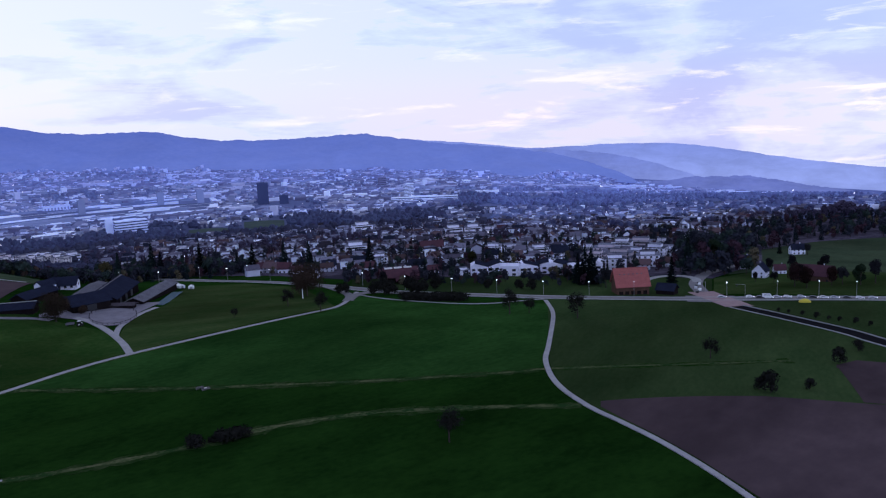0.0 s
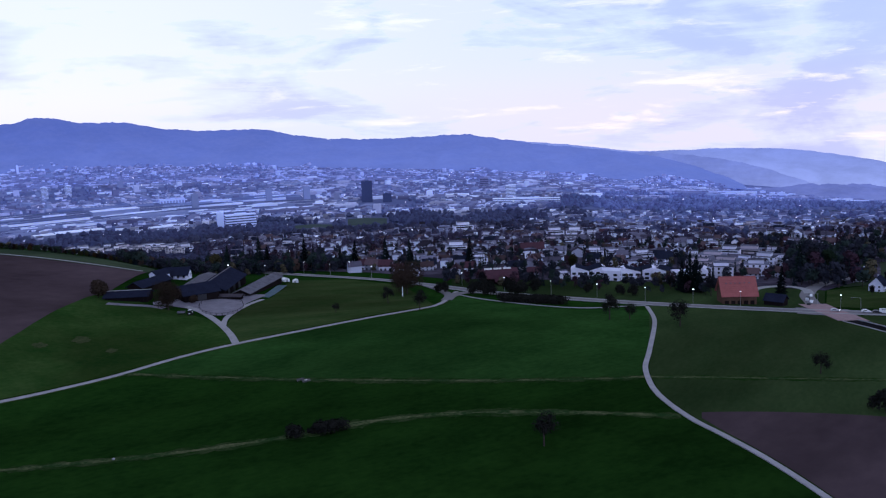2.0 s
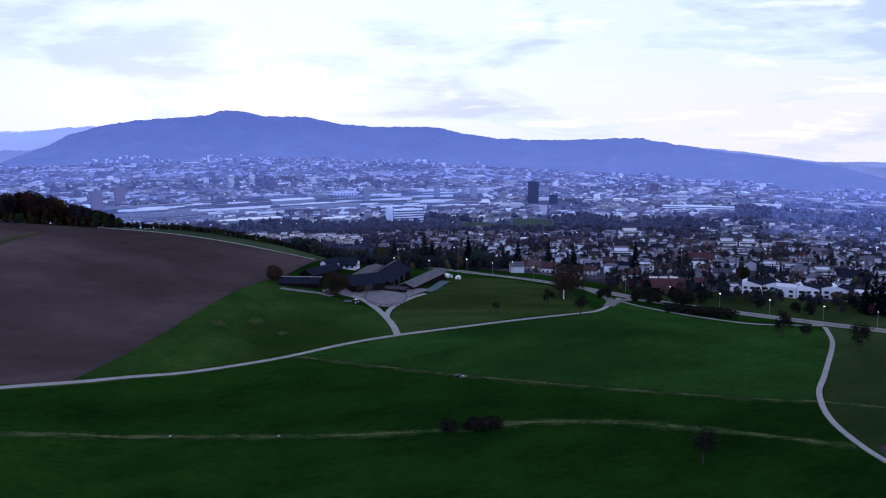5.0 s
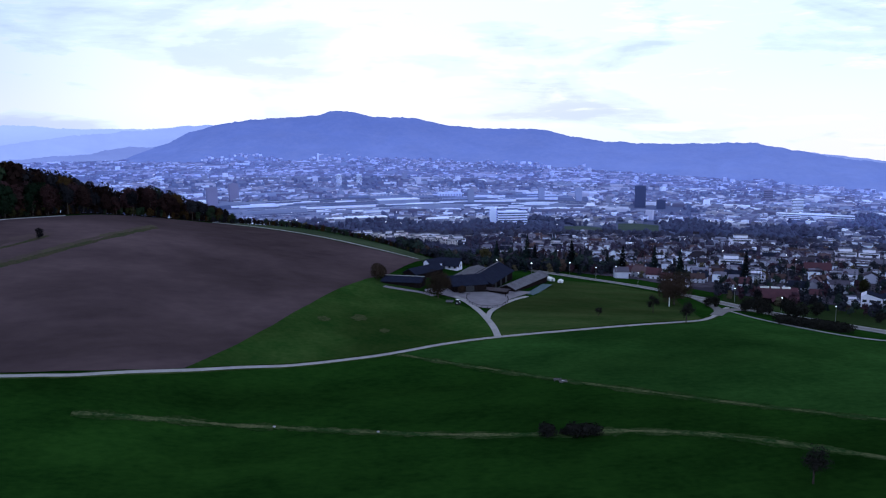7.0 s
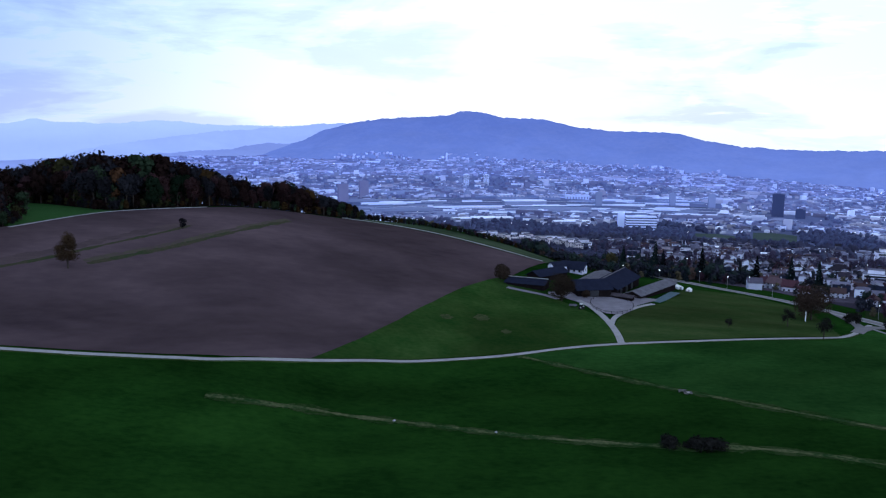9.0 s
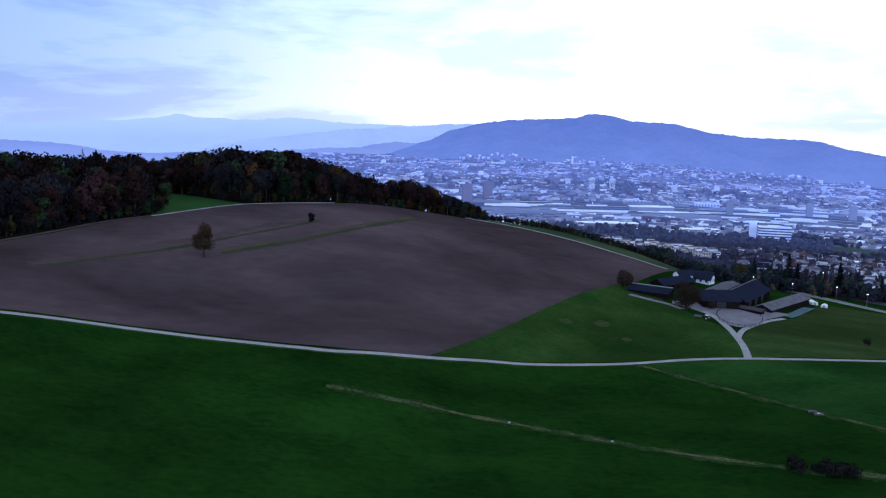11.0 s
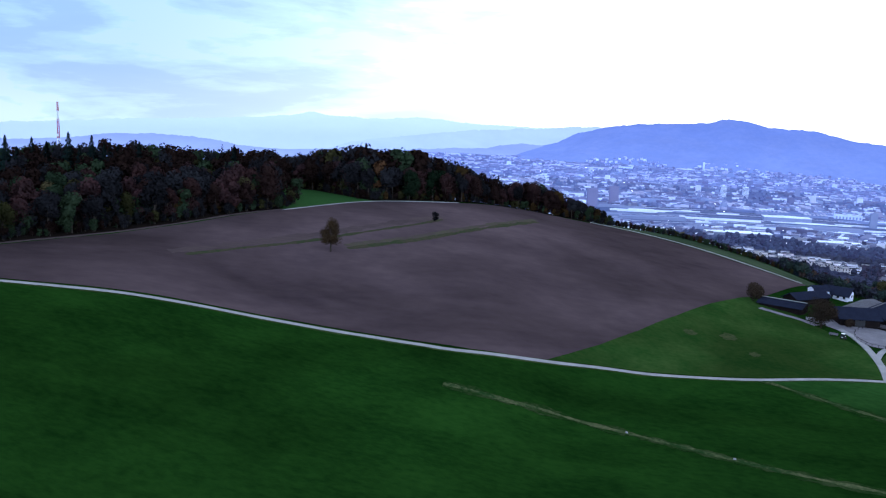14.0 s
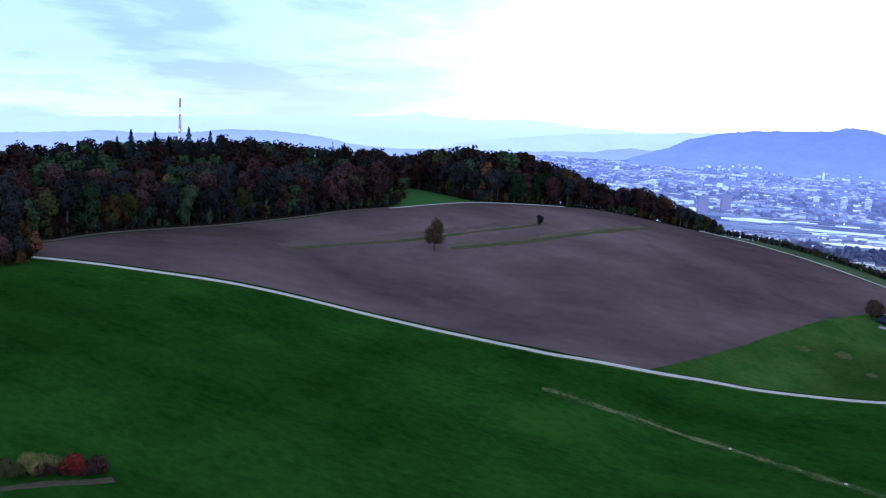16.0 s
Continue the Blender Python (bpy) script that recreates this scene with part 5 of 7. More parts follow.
tagged(sheet("slope_house_roofs", pitch_v, pitch_f, surface("mixed_tile_roofs", (0.15, 0.135, 0.18), (0.085, 0.078, 0.11), scale=0.02, fine=0.3, per="island", shift=0.4), smooth=False), "brown and grey pitched roofs down the slope", "roofs", kind="stuff")

# park lawns
for a0, a1, r0, r1 in LAWNS:
    tagged(patch("park_lawn", np.arange(a0, a1, 0.15), [(a0, r0), (a1, r0 + 25)], [(a0, r1 - 40), ((a0 + a1) / 2, r1), (a1, r1 - 15)], PARK_GRASS, 2.2, 8),
           "green lawn of a park among trees", "lawn", kind="structure")


# ---- landmarks of the valley ----
def slab(name, label, az, r, w, d, h, wall, turn=0.0, floors=0, category="building", roof=None):
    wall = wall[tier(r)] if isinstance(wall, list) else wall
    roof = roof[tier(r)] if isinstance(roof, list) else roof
    ob = thing(name, label, category, at(az, r), az + turn)
    part("wall", boxes((-w / 2, w / 2, -d / 2, d / 2, -4, h)), wall, ob)
    part("roof", boxes((-w / 2 - 0.3, w / 2 + 0.3, -d / 2 - 0.3, d / 2 + 0.3, h, h + 1.0), (-w * 0.2, w * 0.2, -d * 0.2, d * 0.2, h + 1.0, h + 3.0)), roof or wall, ob)
    step = h / max(floors, 1)
    for k in range(floors):
        z = (k + 0.4) * step
        part("glazing_strip", boxes((-w / 2 - 0.12, w / 2 + 0.12, -d / 2 - 0.12, d / 2 + 0.12, z, z + step * 0.42)), FAR_DARK, ob, "row of dark windows")
    return ob


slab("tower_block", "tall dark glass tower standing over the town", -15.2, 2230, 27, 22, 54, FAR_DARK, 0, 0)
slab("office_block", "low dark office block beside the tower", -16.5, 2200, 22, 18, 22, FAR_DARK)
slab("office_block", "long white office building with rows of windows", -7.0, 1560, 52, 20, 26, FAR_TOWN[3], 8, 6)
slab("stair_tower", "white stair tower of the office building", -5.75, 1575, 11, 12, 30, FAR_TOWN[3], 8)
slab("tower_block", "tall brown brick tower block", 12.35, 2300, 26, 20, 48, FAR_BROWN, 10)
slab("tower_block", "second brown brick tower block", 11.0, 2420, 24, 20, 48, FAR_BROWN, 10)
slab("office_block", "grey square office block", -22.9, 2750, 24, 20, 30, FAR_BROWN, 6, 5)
slab("apartment_slab", "tall grey apartment slab", -24.6, 2080, 22, 14, 40, FAR_TOWN, 10, 12)
slab("apartment_slab", "long pale curved housing block", -25.6, 1960, 150, 14, 15, FAR_TOWN, -6, 4)
slab("apartment_slab", "grey point block", -4.3, 2300, 16, 14, 36, FAR_ROOFS, 8)
slab("apartment_slab", "grey point block", -8.9, 2420, 16, 14, 34, FAR_ROOFS, 8)
slab("apartment_slab", "grey point block", -11.3, 2420, 18, 14, 36, FAR_ROOFS, 8)
for a, r in ((3.0, 2850), (4.3, 2850), (17.6, 2500)):
    slab("apartment_slab", "pair of pale tower blocks", a, r, 17, 14, 36, FAR_TOWN, 12, 10)
slab("silo_tower", "slim pale tower on the hill foot", 5.6, 4150, 9, 9, 42, FAR_TOWN)
slab("silo_tower", "white block on the hillside", -29.4, 3900, 24, 20, 30, FAR_TOWN)
slab("factory", "long low factory with a stepped block", -38.3, 3300, 190, 30, 11, FAR_TOWN)
for k in range(3):
    slab("silo_tower", "pale silo block beside the factory", -40.3 - k * 0.55, 3350, 19, 16, 21 - 3 * (k % 2), FAR_TOWN)
# railway sheds and yards
for a, r, w, d, h in ((3.2, 1740, 120, 26, 9), (5.5, 1850, 200, 14, 6), (-1.5, 2100, 170, 30, 10), (8.5, 2050, 150, 24, 9), (13.5, 1900, 160, 30, 12), (16.5, 1850, 110, 26, 10), (0.5, 2280, 110, 40, 14), (-2.6, 1700, 70, 20, 8), (9.5, 1640, 120, 22, 8), (12.8, 1620, 90, 18, 8)):
    slab("railway_shed", "long low railway shed with a pale roof", a, r, w, d, h * 0.8, FAR_ROOFS, 12, roof=FAR_TOWN if w < 130 else FAR_ROOFS)
shed_rnd = random.Random(61)
for n in range(60):
    a = shed_rnd.uniform(-11.5, 17.5)
    r = 2230 + (a + 2) * -10 + shed_rnd.uniform(-290, 290)
    w = shed_rnd.choice((40, 60, 90, 130, 180)) * shed_rnd.uniform(0.8, 1.2)
    slab("railway_shed", "long low railway building with a flat pale roof", a, r, w, shed_rnd.uniform(7, 13), shed_rnd.uniform(4, 8), shed_rnd.choice((FAR_ROOFS, FAR_TOWN, FAR_TREES)), 12 + shed_rnd.uniform(-3, 3), roof=shed_rnd.choice((FAR_TOWN, FAR_ROOFS, FAR_ROOFS, FAR_TREES)))
for k in range(21):
    line = [(a, 2230 + (a + 2) * -10 - 250 + k * 25) for a in np.arange(-12, 20, 3.0)]
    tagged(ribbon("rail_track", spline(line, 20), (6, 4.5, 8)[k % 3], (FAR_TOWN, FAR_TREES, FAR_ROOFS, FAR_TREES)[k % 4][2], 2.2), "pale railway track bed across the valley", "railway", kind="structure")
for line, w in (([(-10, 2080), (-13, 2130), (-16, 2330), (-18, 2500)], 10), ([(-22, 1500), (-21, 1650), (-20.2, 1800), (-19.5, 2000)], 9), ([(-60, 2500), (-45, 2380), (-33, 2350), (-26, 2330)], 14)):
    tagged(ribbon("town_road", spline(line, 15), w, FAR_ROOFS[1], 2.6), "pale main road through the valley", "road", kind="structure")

# a long engine shed with dark bay panels, two halls with saw-tooth roof lights, and a pale terminal building
engine_shed = slab("engine_shed", "long pale engine shed with a row of dark bays", 1.35, 2000, 150, 18, 7, FAR_TOWN, 12)
for k in range(11):
    part("bay", boxes((-70 + k * 13, -61 + k * 13, -9.25, -8.95, 0.5, 5.6)), FAR_DARK, engine_shed, "dark bay panel")
for a, r, w, teeth in ((1.4, 2430, 80, 8), (-1.1, 2440, 58, 6)):
    hall = slab("workshop_hall", "dark workshop hall with rows of pale roof lights", a, r, w, 34, 7, FAR_ROOFS, 12, roof=FAR_TREES)
    for k in range(teeth):
        x = -w / 2 + (k + 0.5) * w / teeth
        part("roof_light", prism(bmesh.new(), [(x - 2.6, 7.9), (x + 2.6, 7.9), (x + 2.2, 10.6)], -16, 16), FAR_TOWN[2], hall, "pale saw-tooth roof light")
terminal = slab("terminal_building", "pale terminal building with tall windows", -2.9, 2480, 66, 20, 13, FAR_TOWN[4], 10)
for k in range(8):
    part("window", boxes((-30 + k * 8, -26 + k * 8, -10.2, -9.95, 3, 9.5)), FAR_ROOFS[3], terminal, "tall grey window")
for k in range(2):
    part("gable", prism(bmesh.new(), [(-14 + k * 22, 14.0), (-2 + k * 22, 14.0), (-8 + k * 22, 18.5)], -9, 9), FAR_TOWN[3], terminal, "pale gable over the roof")

# lit lamps and windows of the town at dusk
lit = []
for n in range(75):
    az, r = rnd.uniform(-55, 18), rnd.uniform(760, 3900)
    p = at(az, r)
    s = 0.38 * (r / 1000) ** 0.75
    lit.append((p.x, p.y, p.z + rnd.uniform(9, 15), s))
bm = bmesh.new()
for x, y, z, s in lit:
    bmesh.ops.create_icosphere(bm, subdivisions=1, radius=s, matrix=Matrix.Translation((x, y, z + s)))
posts = bmesh.new()
for x, y, z, s in lit:
    tube(posts, (x, y, z - 16), (x, y, z), 0.12, 0.1, 4)
tagged(part("town_lamp_posts", posts, METAL), "thin grey lamp posts of the town", "lamp posts", kind="stuff")
tagged(part("town_lamps", bm, LAMP_WHITE), "scattered lit street lamps of the town", "lamps", kind="stuff")

# ---- the farm ----
def long_barn(name, label, a, b, d, h, rise, wall, roof, open_side=False, posts=0):
    """A barn whose ridge runs from a to b, both (azimuth, distance)."""
    p, q = at(*a), at(*b)
    v = q - p
    w = math.hypot(v.x, v.y)
    ob = gable_house(w, d, h, rise, wall, roof, label, name=name, chimney=False, eave=1.0, category="barn", glazed=False)
    ob.matrix_basis = Matrix.Translation(((p.x + q.x) / 2, (p.y + q.y) / 2, min(p.z, q.z) - 0.1)) @ Matrix.Rotation(math.atan2(v.y, v.x), 4, "Z")
    return ob, w, d


shed, w, d = long_barn("cart_shed", "long low open shed with a dark roof and boarded ends", (1.4, 507), (-1.08, 500), 11, 3.6, 2.0, WOOD_DARK, TILE_DARK)
for k in range(6):
    part("post", boxes((-w / 2 + 2 + k * (w - 4) / 5 - 0.15, -w / 2 + 2 + k * (w - 4) / 5 + 0.15, -d / 2 - 0.9, -d / 2 - 0.6, -1, 3.2)), WOOD_DARK, shed)
part("ridge_cap", boxes((-w / 2 - 1, w / 2 + 1, -0.35, 0.35, 6.0, 6.3)), CONCRETE, shed, "pale ridge capping")
shed2, w, d = long_barn("barn", "low dark barn behind the open shed", (-0.2, 521), (-2.0, 541), 10, 3.6, 2.6, WOOD_DARK, TILE_DARK)
barn, w, d = long_barn("barn", "big dark timber barn with a wide dark roof", (-4.65, 503), (-6.1, 546), 18.5, 4.9, 4.6, WOOD_DARK, TILE_DARK)
part("ridge_cap", boxes((-w / 2 - 1, w / 2 + 1, -0.4, 0.4, 9.85, 10.12)), ROOF_PALE, barn, "pale ridge capping")
for k in range(3):
    part("door", boxes((-w / 2 + 6 + k * 11, -w / 2 + 10 + k * 11, -d / 2 - 0.15, -d / 2 + 0.05, 0, 4.2)), DARK_PAINT, barn, "tall dark barn door")
wing, w, d = long_barn("barn_wing", "dark timber cross wing with a painted dark doorway", (-2.8, 496), (-4.95, 503), 17, 5.0, 4.0, WOOD_DARK, TILE_DARK)
# solid panel, painted dark for the shade inside the doorway
part("door", boxes((-2.5, 2.5, -d / 2 - 0.12, -d / 2 + 0.05, 0, 4.2)), DARK_PAINT, wing, "dark panel for the shaded doorway")
stable, w, d = long_barn("stable", "long narrow stable with a pale weathered roof", (-6.68, 502), (-8.85, 547), 10, 4.4, 2.0, WOOD_DARK, ROOF_PALE)
part("gable_panel", boxes((w / 2, w / 2 + 0.15, -d / 2 + 1.0, d / 2 - 1.0, 0.2, 3.5)), WHITE_PAINT, stable, "white gable panel")
lean, w, d = long_barn("lean_to", "narrow open shelter with a weathered roof beside the yard", (-5.2, 498), (-6.7, 492), 4, 2.4, 0.7, WOOD_DARK, WEATHERED)
farmhouse = gable_house(14, 11, 3.4, 3.3, PLASTER, TILE_DARK, "white farmhouse with a dark pitched roof", floors=1, eave=1.5, bays=4, chimney=False, name="farmhouse", category="house")
set_down(farmhouse, -2.85, 560, 1.0, -20)
calf_shed, w, d = long_barn("calf_shed", "low shed with a pale sheet roof behind the big barn", (-3.7, 526), (-4.75, 556), 10, 3.2, 1.3, WOOD_DARK, ROOF_PALE)
annexe = gable_house(9, 8, 3.8, 2.2, PLASTER, TILE_DARK, "white annexe of the farmhouse with a dark roof", floors=1, bays=3, chimney=False, name="farmhouse_annexe", category="house")
set_down(annexe, -1.75, 553, 1.0, 30)
tent = thing("store_tent", "small white store with a pitched roof", "store", at(-9.55, 554), 20)
tent.scale = (0.8, 0.8, 0.8)
part("body", prism(bmesh.new(), [(-2.4, -0.5), (2.4, -0.5), (2.4, 2.0), (0, 3.2), (-2.4, 2.0)], -3, 3), WHITE_PAINT, tent)
part("door", boxes((-0.8, 0.8, -3.1, -2.98, 0, 1.9)), METAL, tent, "grey door")
silage = thing("silage_heap", "low heap under a pale blue tarpaulin", "silage heap", at(-8.72, 512), 8)
bm = bmesh.new()
bmesh.ops.create_grid(bm, x_segments=14, y_segments=24, size=1)
for v in bm.verts:
    e = max(0.0, 1 - max(abs(v.co.x), abs(v.co.y)) ** 6)
    v.co = Vector((v.co.x * 3.0, v.co.y * 19.0, 0.2 + 0.7 * e + 0.25 * noise.noise(v.co * 9)))
part("cover", bm, BLUE_SHEET, silage, "wrinkled pale blue sheet", smooth=True)
silage.rotation_euler = (0, 0, radians(-27))
small_tent = copy_thing(tent, Matrix.Translation(at(-10.2, 549)) @ Matrix.Rotation(radians(-15), 4, "Z"))
small_tent.scale = (0.7, 0.7, 0.7)
# riding yard with its rail
yard_pts = [(az + 1.4 * math.cos(t), r + 21 * math.sin(t)) for az, r in ((-5.37, 473),) for t in np.linspace(0, 2 * math.pi, 25)]
bm = bmesh.new()
bm.faces.new([bm.verts.new(at(a, r, 0.42)) for a, r in yard_pts[:-1]])
bmesh.ops.triangulate(bm, faces=bm.faces[:])
tagged(part("riding_yard", bm, SAND), "pale sand riding yard in front of the barn", "yard", kind="structure")
tagged(patch("farmyard", np.arange(-8.2, -1.0, 0.2), [(-8.2, 500), (-7, 480), (-6.2, 458), (-4.6, 456), (-3.9, 468), (-2.0, 484), (-1.0, 488)], [(-8.2, 504), (-6, 506), (-1.0, 493)], SAND, 0.30, 12), "grey gravel farmyard", "yard", kind="structure")
tagged(ribbon("shed_apron", spline([(1.5, 494), (0.3, 489.5), (-0.9, 485), (-1.9, 478)], 2), 4.0, SAND, 0.33, 0.25, seed=12), "worn gravel apron in front of the open shed", "yard", kind="structure")
fence = thing("yard_rail", "dark timber rail round the riding yard", "fence")
ring = [at(a, r, 0.3) for a, r in yard_pts]
for k in range(24):
    part("post", tube(bmesh.new(), ring[k], ring[k] + Vector((0, 0, 1.5)), 0.12, 0.1, 5), WOOD_DARK, fence)
    part("rail", tube(bmesh.new(), ring[k] + Vector((0, 0, 1.3)), ring[k + 1] + Vector((0, 0, 1.3)), 0.08, 0.08, 5), WOOD_DARK, fence)


# ---- vehicles ----
def make_car(paint, label, name="car", l=4.3, w=1.75, h=1.45, van=False):
    car = thing(name, label, name, group="cars on the road")
    bm = bmesh.new()
    if van:
        outline = [(-l / 2, 0.35), (l / 2, 0.35), (l / 2, 1.0), (l / 2 - 0.7, 1.15), (l / 2 - 1.4, h), (-l / 2 + 0.1, h), (-l / 2, h - 0.2)]
    else:
        outline = [(-l / 2, 0.3), (l / 2, 0.3), (l / 2, 0.7), (l / 2 - 1.1, 0.92), (l / 2 - 1.8, h), (-l / 2 + 0.8, h), (-l / 2 + 0.1, 0.95), (-l / 2, 0.8)]
    prism(bm, outline, -w / 2, w / 2)
    bmesh.ops.bevel(bm, geom=bm.edges[:], offset=0.06, segments=1, affect="EDGES")
    part("body", bm, paint, car)
    part("window", boxes((-l / 2 + 0.9, l / 2 - 1.75, -w / 2 - 0.02, w / 2 + 0.02, h - 0.5, h - 0.1)), GLASS_DARK, car, "dark side windows")
    for x in (-l / 2 + 0.8, l / 2 - 0.8):
        for y in (-w / 2 + 0.1, w / 2 - 0.1):
            bm = bmesh.new()
            tube(bm, (x, y - 0.11, 0.32), (x, y + 0.11, 0.32), 0.32, 0.32, 12)
            wheel = part("wheel", bm, TYRE, car, "black tyre")
            bm = bmesh.new()
            tube(bm, (x, y - 0.13, 0.32), (x, y + 0.13, 0.32), 0.18, 0.18, 10)
            part("rim", bm, METAL, wheel, "grey wheel rim")
    for y in (-w / 2 + 0.3, w / 2 - 0.3):
        part("headlight", boxes((l / 2 - 0.02, l / 2 + 0.05, y - 0.16, y + 0.16, 0.6, 0.76)), LAMP_WHITE, car, "lit headlight")
    return car


def on_road(ob, az, r, turn, up=0.36):
    ob.matrix_basis = Matrix.Translation(at(az, r, up)) @ Matrix.Rotation(radians(turn), 4, "Z")
    return ob


def copy_on(ob, az, r, turn, up=0.36, label=""):
    c = copy_thing(ob, Matrix.Translation(at(az, r, up)) @ Matrix.Rotation(radians(turn), 4, "Z"))
    if label:
        c["label"] = label
    return c


white_car = on_road(make_car(WHITE_PAINT, "white car with its headlights lit"), -46.3, 490, -40)
silver_car = on_road(make_car(SILVER_PAINT, "silver car with its headlights lit"), -47.9, 493, -44)
dark_car = on_road(make_car(DARK_PAINT, "dark car with its headlights lit"), -46.9, 490, -42)
van = on_road(make_car(WHITE_PAINT, "white delivery van waiting in the line of cars", "van", 5.6, 2.0, 2.4, True), -47.35, 490.5, -43)
for k, (az, r, turn) in enumerate(((-48.5, 495, -45), (-49.3, 497, -46), (-50.0, 497, -47), (-50.6, 498, -47), (-51.2, 499, -48), (-51.9, 501, -48), (-52.6, 502, -49), (-53.3, 504, -50), (-43.1, 503, 42), (-43.25, 511, 44),
                                   (-43.0, 518, 46), (-43.05, 526, 48), (-43.2, 534, 48), (-44.6, 486, -41), (-41.3, 506, -35), (-22, 520, -20))):
    copy_on((white_car, silver_car, dark_car)[k * 7 % 3], az, r, turn)
# a tractor with a trailer in the farmyard
tractor = thing("tractor", "white farm tractor parked in the yard", "tractor", at(-3.42, 458, 0.34), 60)
part("body", boxes((-1.0, 1.4, -0.5, 0.5, 0.7, 1.5)), WHITE_PAINT, tractor)
part("cab", boxes((-1.3, 0.1, -0.7, 0.7, 1.3, 2.7)), GLASS_DARK, tractor, "dark glazed cab")
part("cab_roof", boxes((-1.4, 0.2, -0.8, 0.8, 2.7, 2.85)), WHITE_PAINT, tractor, "white cab roof")
for x, y, r in ((-0.8, 0.85, 0.85), (-0.8, -0.85, 0.85), (1.2, 0.75, 0.55), (1.2, -0.75, 0.55)):
    part("wheel", tube(bmesh.new(), (x, y - 0.22, r), (x, y + 0.22, r), r, r, 14), TYRE, tractor, "black tyre")
wagon = thing("farm_trailer", "low grey farm trailer beside the tractor", "trailer", at(-2.85, 461, 0.34), -14)
wagon.scale = (0.5, 0.8, 0.8)
part("bed", boxes((-4, 4, -1.1, 1.1, 0.9, 1.2), (-4, 4, -1.1, -1.0, 1.2, 1.9), (-4, 4, 1.0, 1.1, 1.2, 1.9)), ROOF_PALE, wagon)
for x in (-2, 2):
    for y in (-1, 1):
        part("wheel", tube(bmesh.new(), (x, y - 0.15, 0.45), (x, y + 0.15, 0.45), 0.45, 0.45, 12), TYRE, wagon, "black tyre")

# ---- the red-roofed barn and the dark chalet at the road ----
red = thing("roadside_barn", "timber barn with a broad red tiled roof", "barn")
W, D, H, RISE = 18, 15, 6.4, 8.4
bm = prism(bmesh.new(), [(-D / 2, -2), (D / 2, -2), (D / 2, H), (0, H + RISE), (-D / 2, H)], -W / 2, W / 2)
bmesh.ops.rotate(bm, verts=bm.verts[:], matrix=Matrix.Rotation(radians(90), 3, "Z"))
part("wall", bm, WOOD_BROWN, red, "brown boarded walls")
slope, e = RISE / (D / 2), 1.0
half = math.hypot(D / 2 + e, RISE + slope * e)
tilt = math.degrees(math.atan2(RISE, D / 2))
roof = part("roof", boxes((-W / 2 - e, W / 2 + e, 0, half, -0.12, 0.12)), TILE_RED, red, "red clay tiles")
roof.matrix_basis = pose(0, -D / 2 - e, H - slope * e, tilt, 0, 0)
for k in range(10):
    course = part("tile_course", boxes((-W / 2 - e, W / 2 + e, 0.15 + k * half / 10, 0.28 + k * half / 10, 0.12, 0.2)), TILE_RED, roof)
for k in range(6):
    part("snow_guard", boxes((-W / 2 + 2 + k * 2.5, -W / 2 + 2.9 + k * 2.5, half * 0.66, half * 0.66 + 0.35, 0.12, 0.45)), ROOF_PALE, roof, "pale roof hatch")
back_roof = part("back_roof", boxes((-W / 2 - e, W / 2 + e, 0, half, -0.12, 0.12)), TILE_RED, red, "red clay tiles")
back_roof.matrix_basis = pose(0, D / 2 + e, H - slope * e, tilt, 0, 180)
part("ridge", boxes((-W / 2 - e, W / 2 + e, -0.3, 0.3, H + RISE - 0.05, H + RISE + 0.3)), TILE_RED, red)
for k in range(5):
    part("door", boxes((-W / 2 + 1 + k * 3.4, -W / 2 + 3.2 + k * 3.4, -D / 2 - 0.12, -D / 2 + 0.05, 0.2, 3.0)), WOOD_DARK, red, "dark boarded door")
set_down(red, -38.85, 500, 1.0, -39 + 14, 0.2)
chalet = gable_house(24, 15, 5.5, 4.5, WOOD_DARK, TILE_MAROON, "dark timber chalet with a wide maroon roof", floors=2, bays=5, name="chalet", eave=1.6)
for k in range(3):
    x = -9.5 + k * 6.6
    part("roof_light", boxes((x, x + 5.4, -1.2, -0.9, 9.7, 10.45), (x, x + 5.4, 0.9, 1.2, 9.7, 10.45), (x, x + 0.3, -0.9, 0.9, 9.9, 10.45), (x + 5.1, x + 5.4, -0.9, 0.9, 9.9, 10.45)), WHITE_PAINT, chalet, "pale roof light frame")
set_down(chalet, -23.6, 566, 0.95, -23 + 6)
porch = gable_house(11, 12, 4.2, 4.0, WOOD_DARK, TILE_MAROON, "dark gabled front wing of the chalet", floors=1, bays=2, name="chalet_wing", eave=1.4, chimney=False)
set_down(porch, -24.05, 554, 0.85, -24 + 94)
for az, r, turn, label in ((-46.9, 572, 75, "white half-timbered house with a steep dark roof"), (-45.9, 612, 0, "white house with a dark roof among trees")):
    h = gable_house(12, 11, 6.0, 6.0, PLASTER, TILE_DARK, label, floors=2, bays=3, name="farm_cottage")
    set_down(h, az, r, 0.75, az + turn)
big_red = gable_house(26, 16, 5.0, 6.5, WOOD_BROWN, TILE_MAROON, "brown-roofed farm building on the hillside", floors=1, bays=4, name="hill_barn")
set_down(big_red, -50.1, 566, 0.8, -49 - 14)
small_red = gable_house(12, 10, 5.0, 5.0, PLASTER, TILE_MAROON, "white house with a red tiled roof on the hillside", floors=2, bays=3, name="hill_house")
set_down(small_red, -48.0, 590, 0.6, -30)
upper = gable_house(12, 10, 5.5, 4.0, PLASTER, TILE_DARK, "white house with a dark roof up the hillside", floors=2, bays=3, name="hill_house")
set_down(upper, -49.0, 688, 0.8, -30)
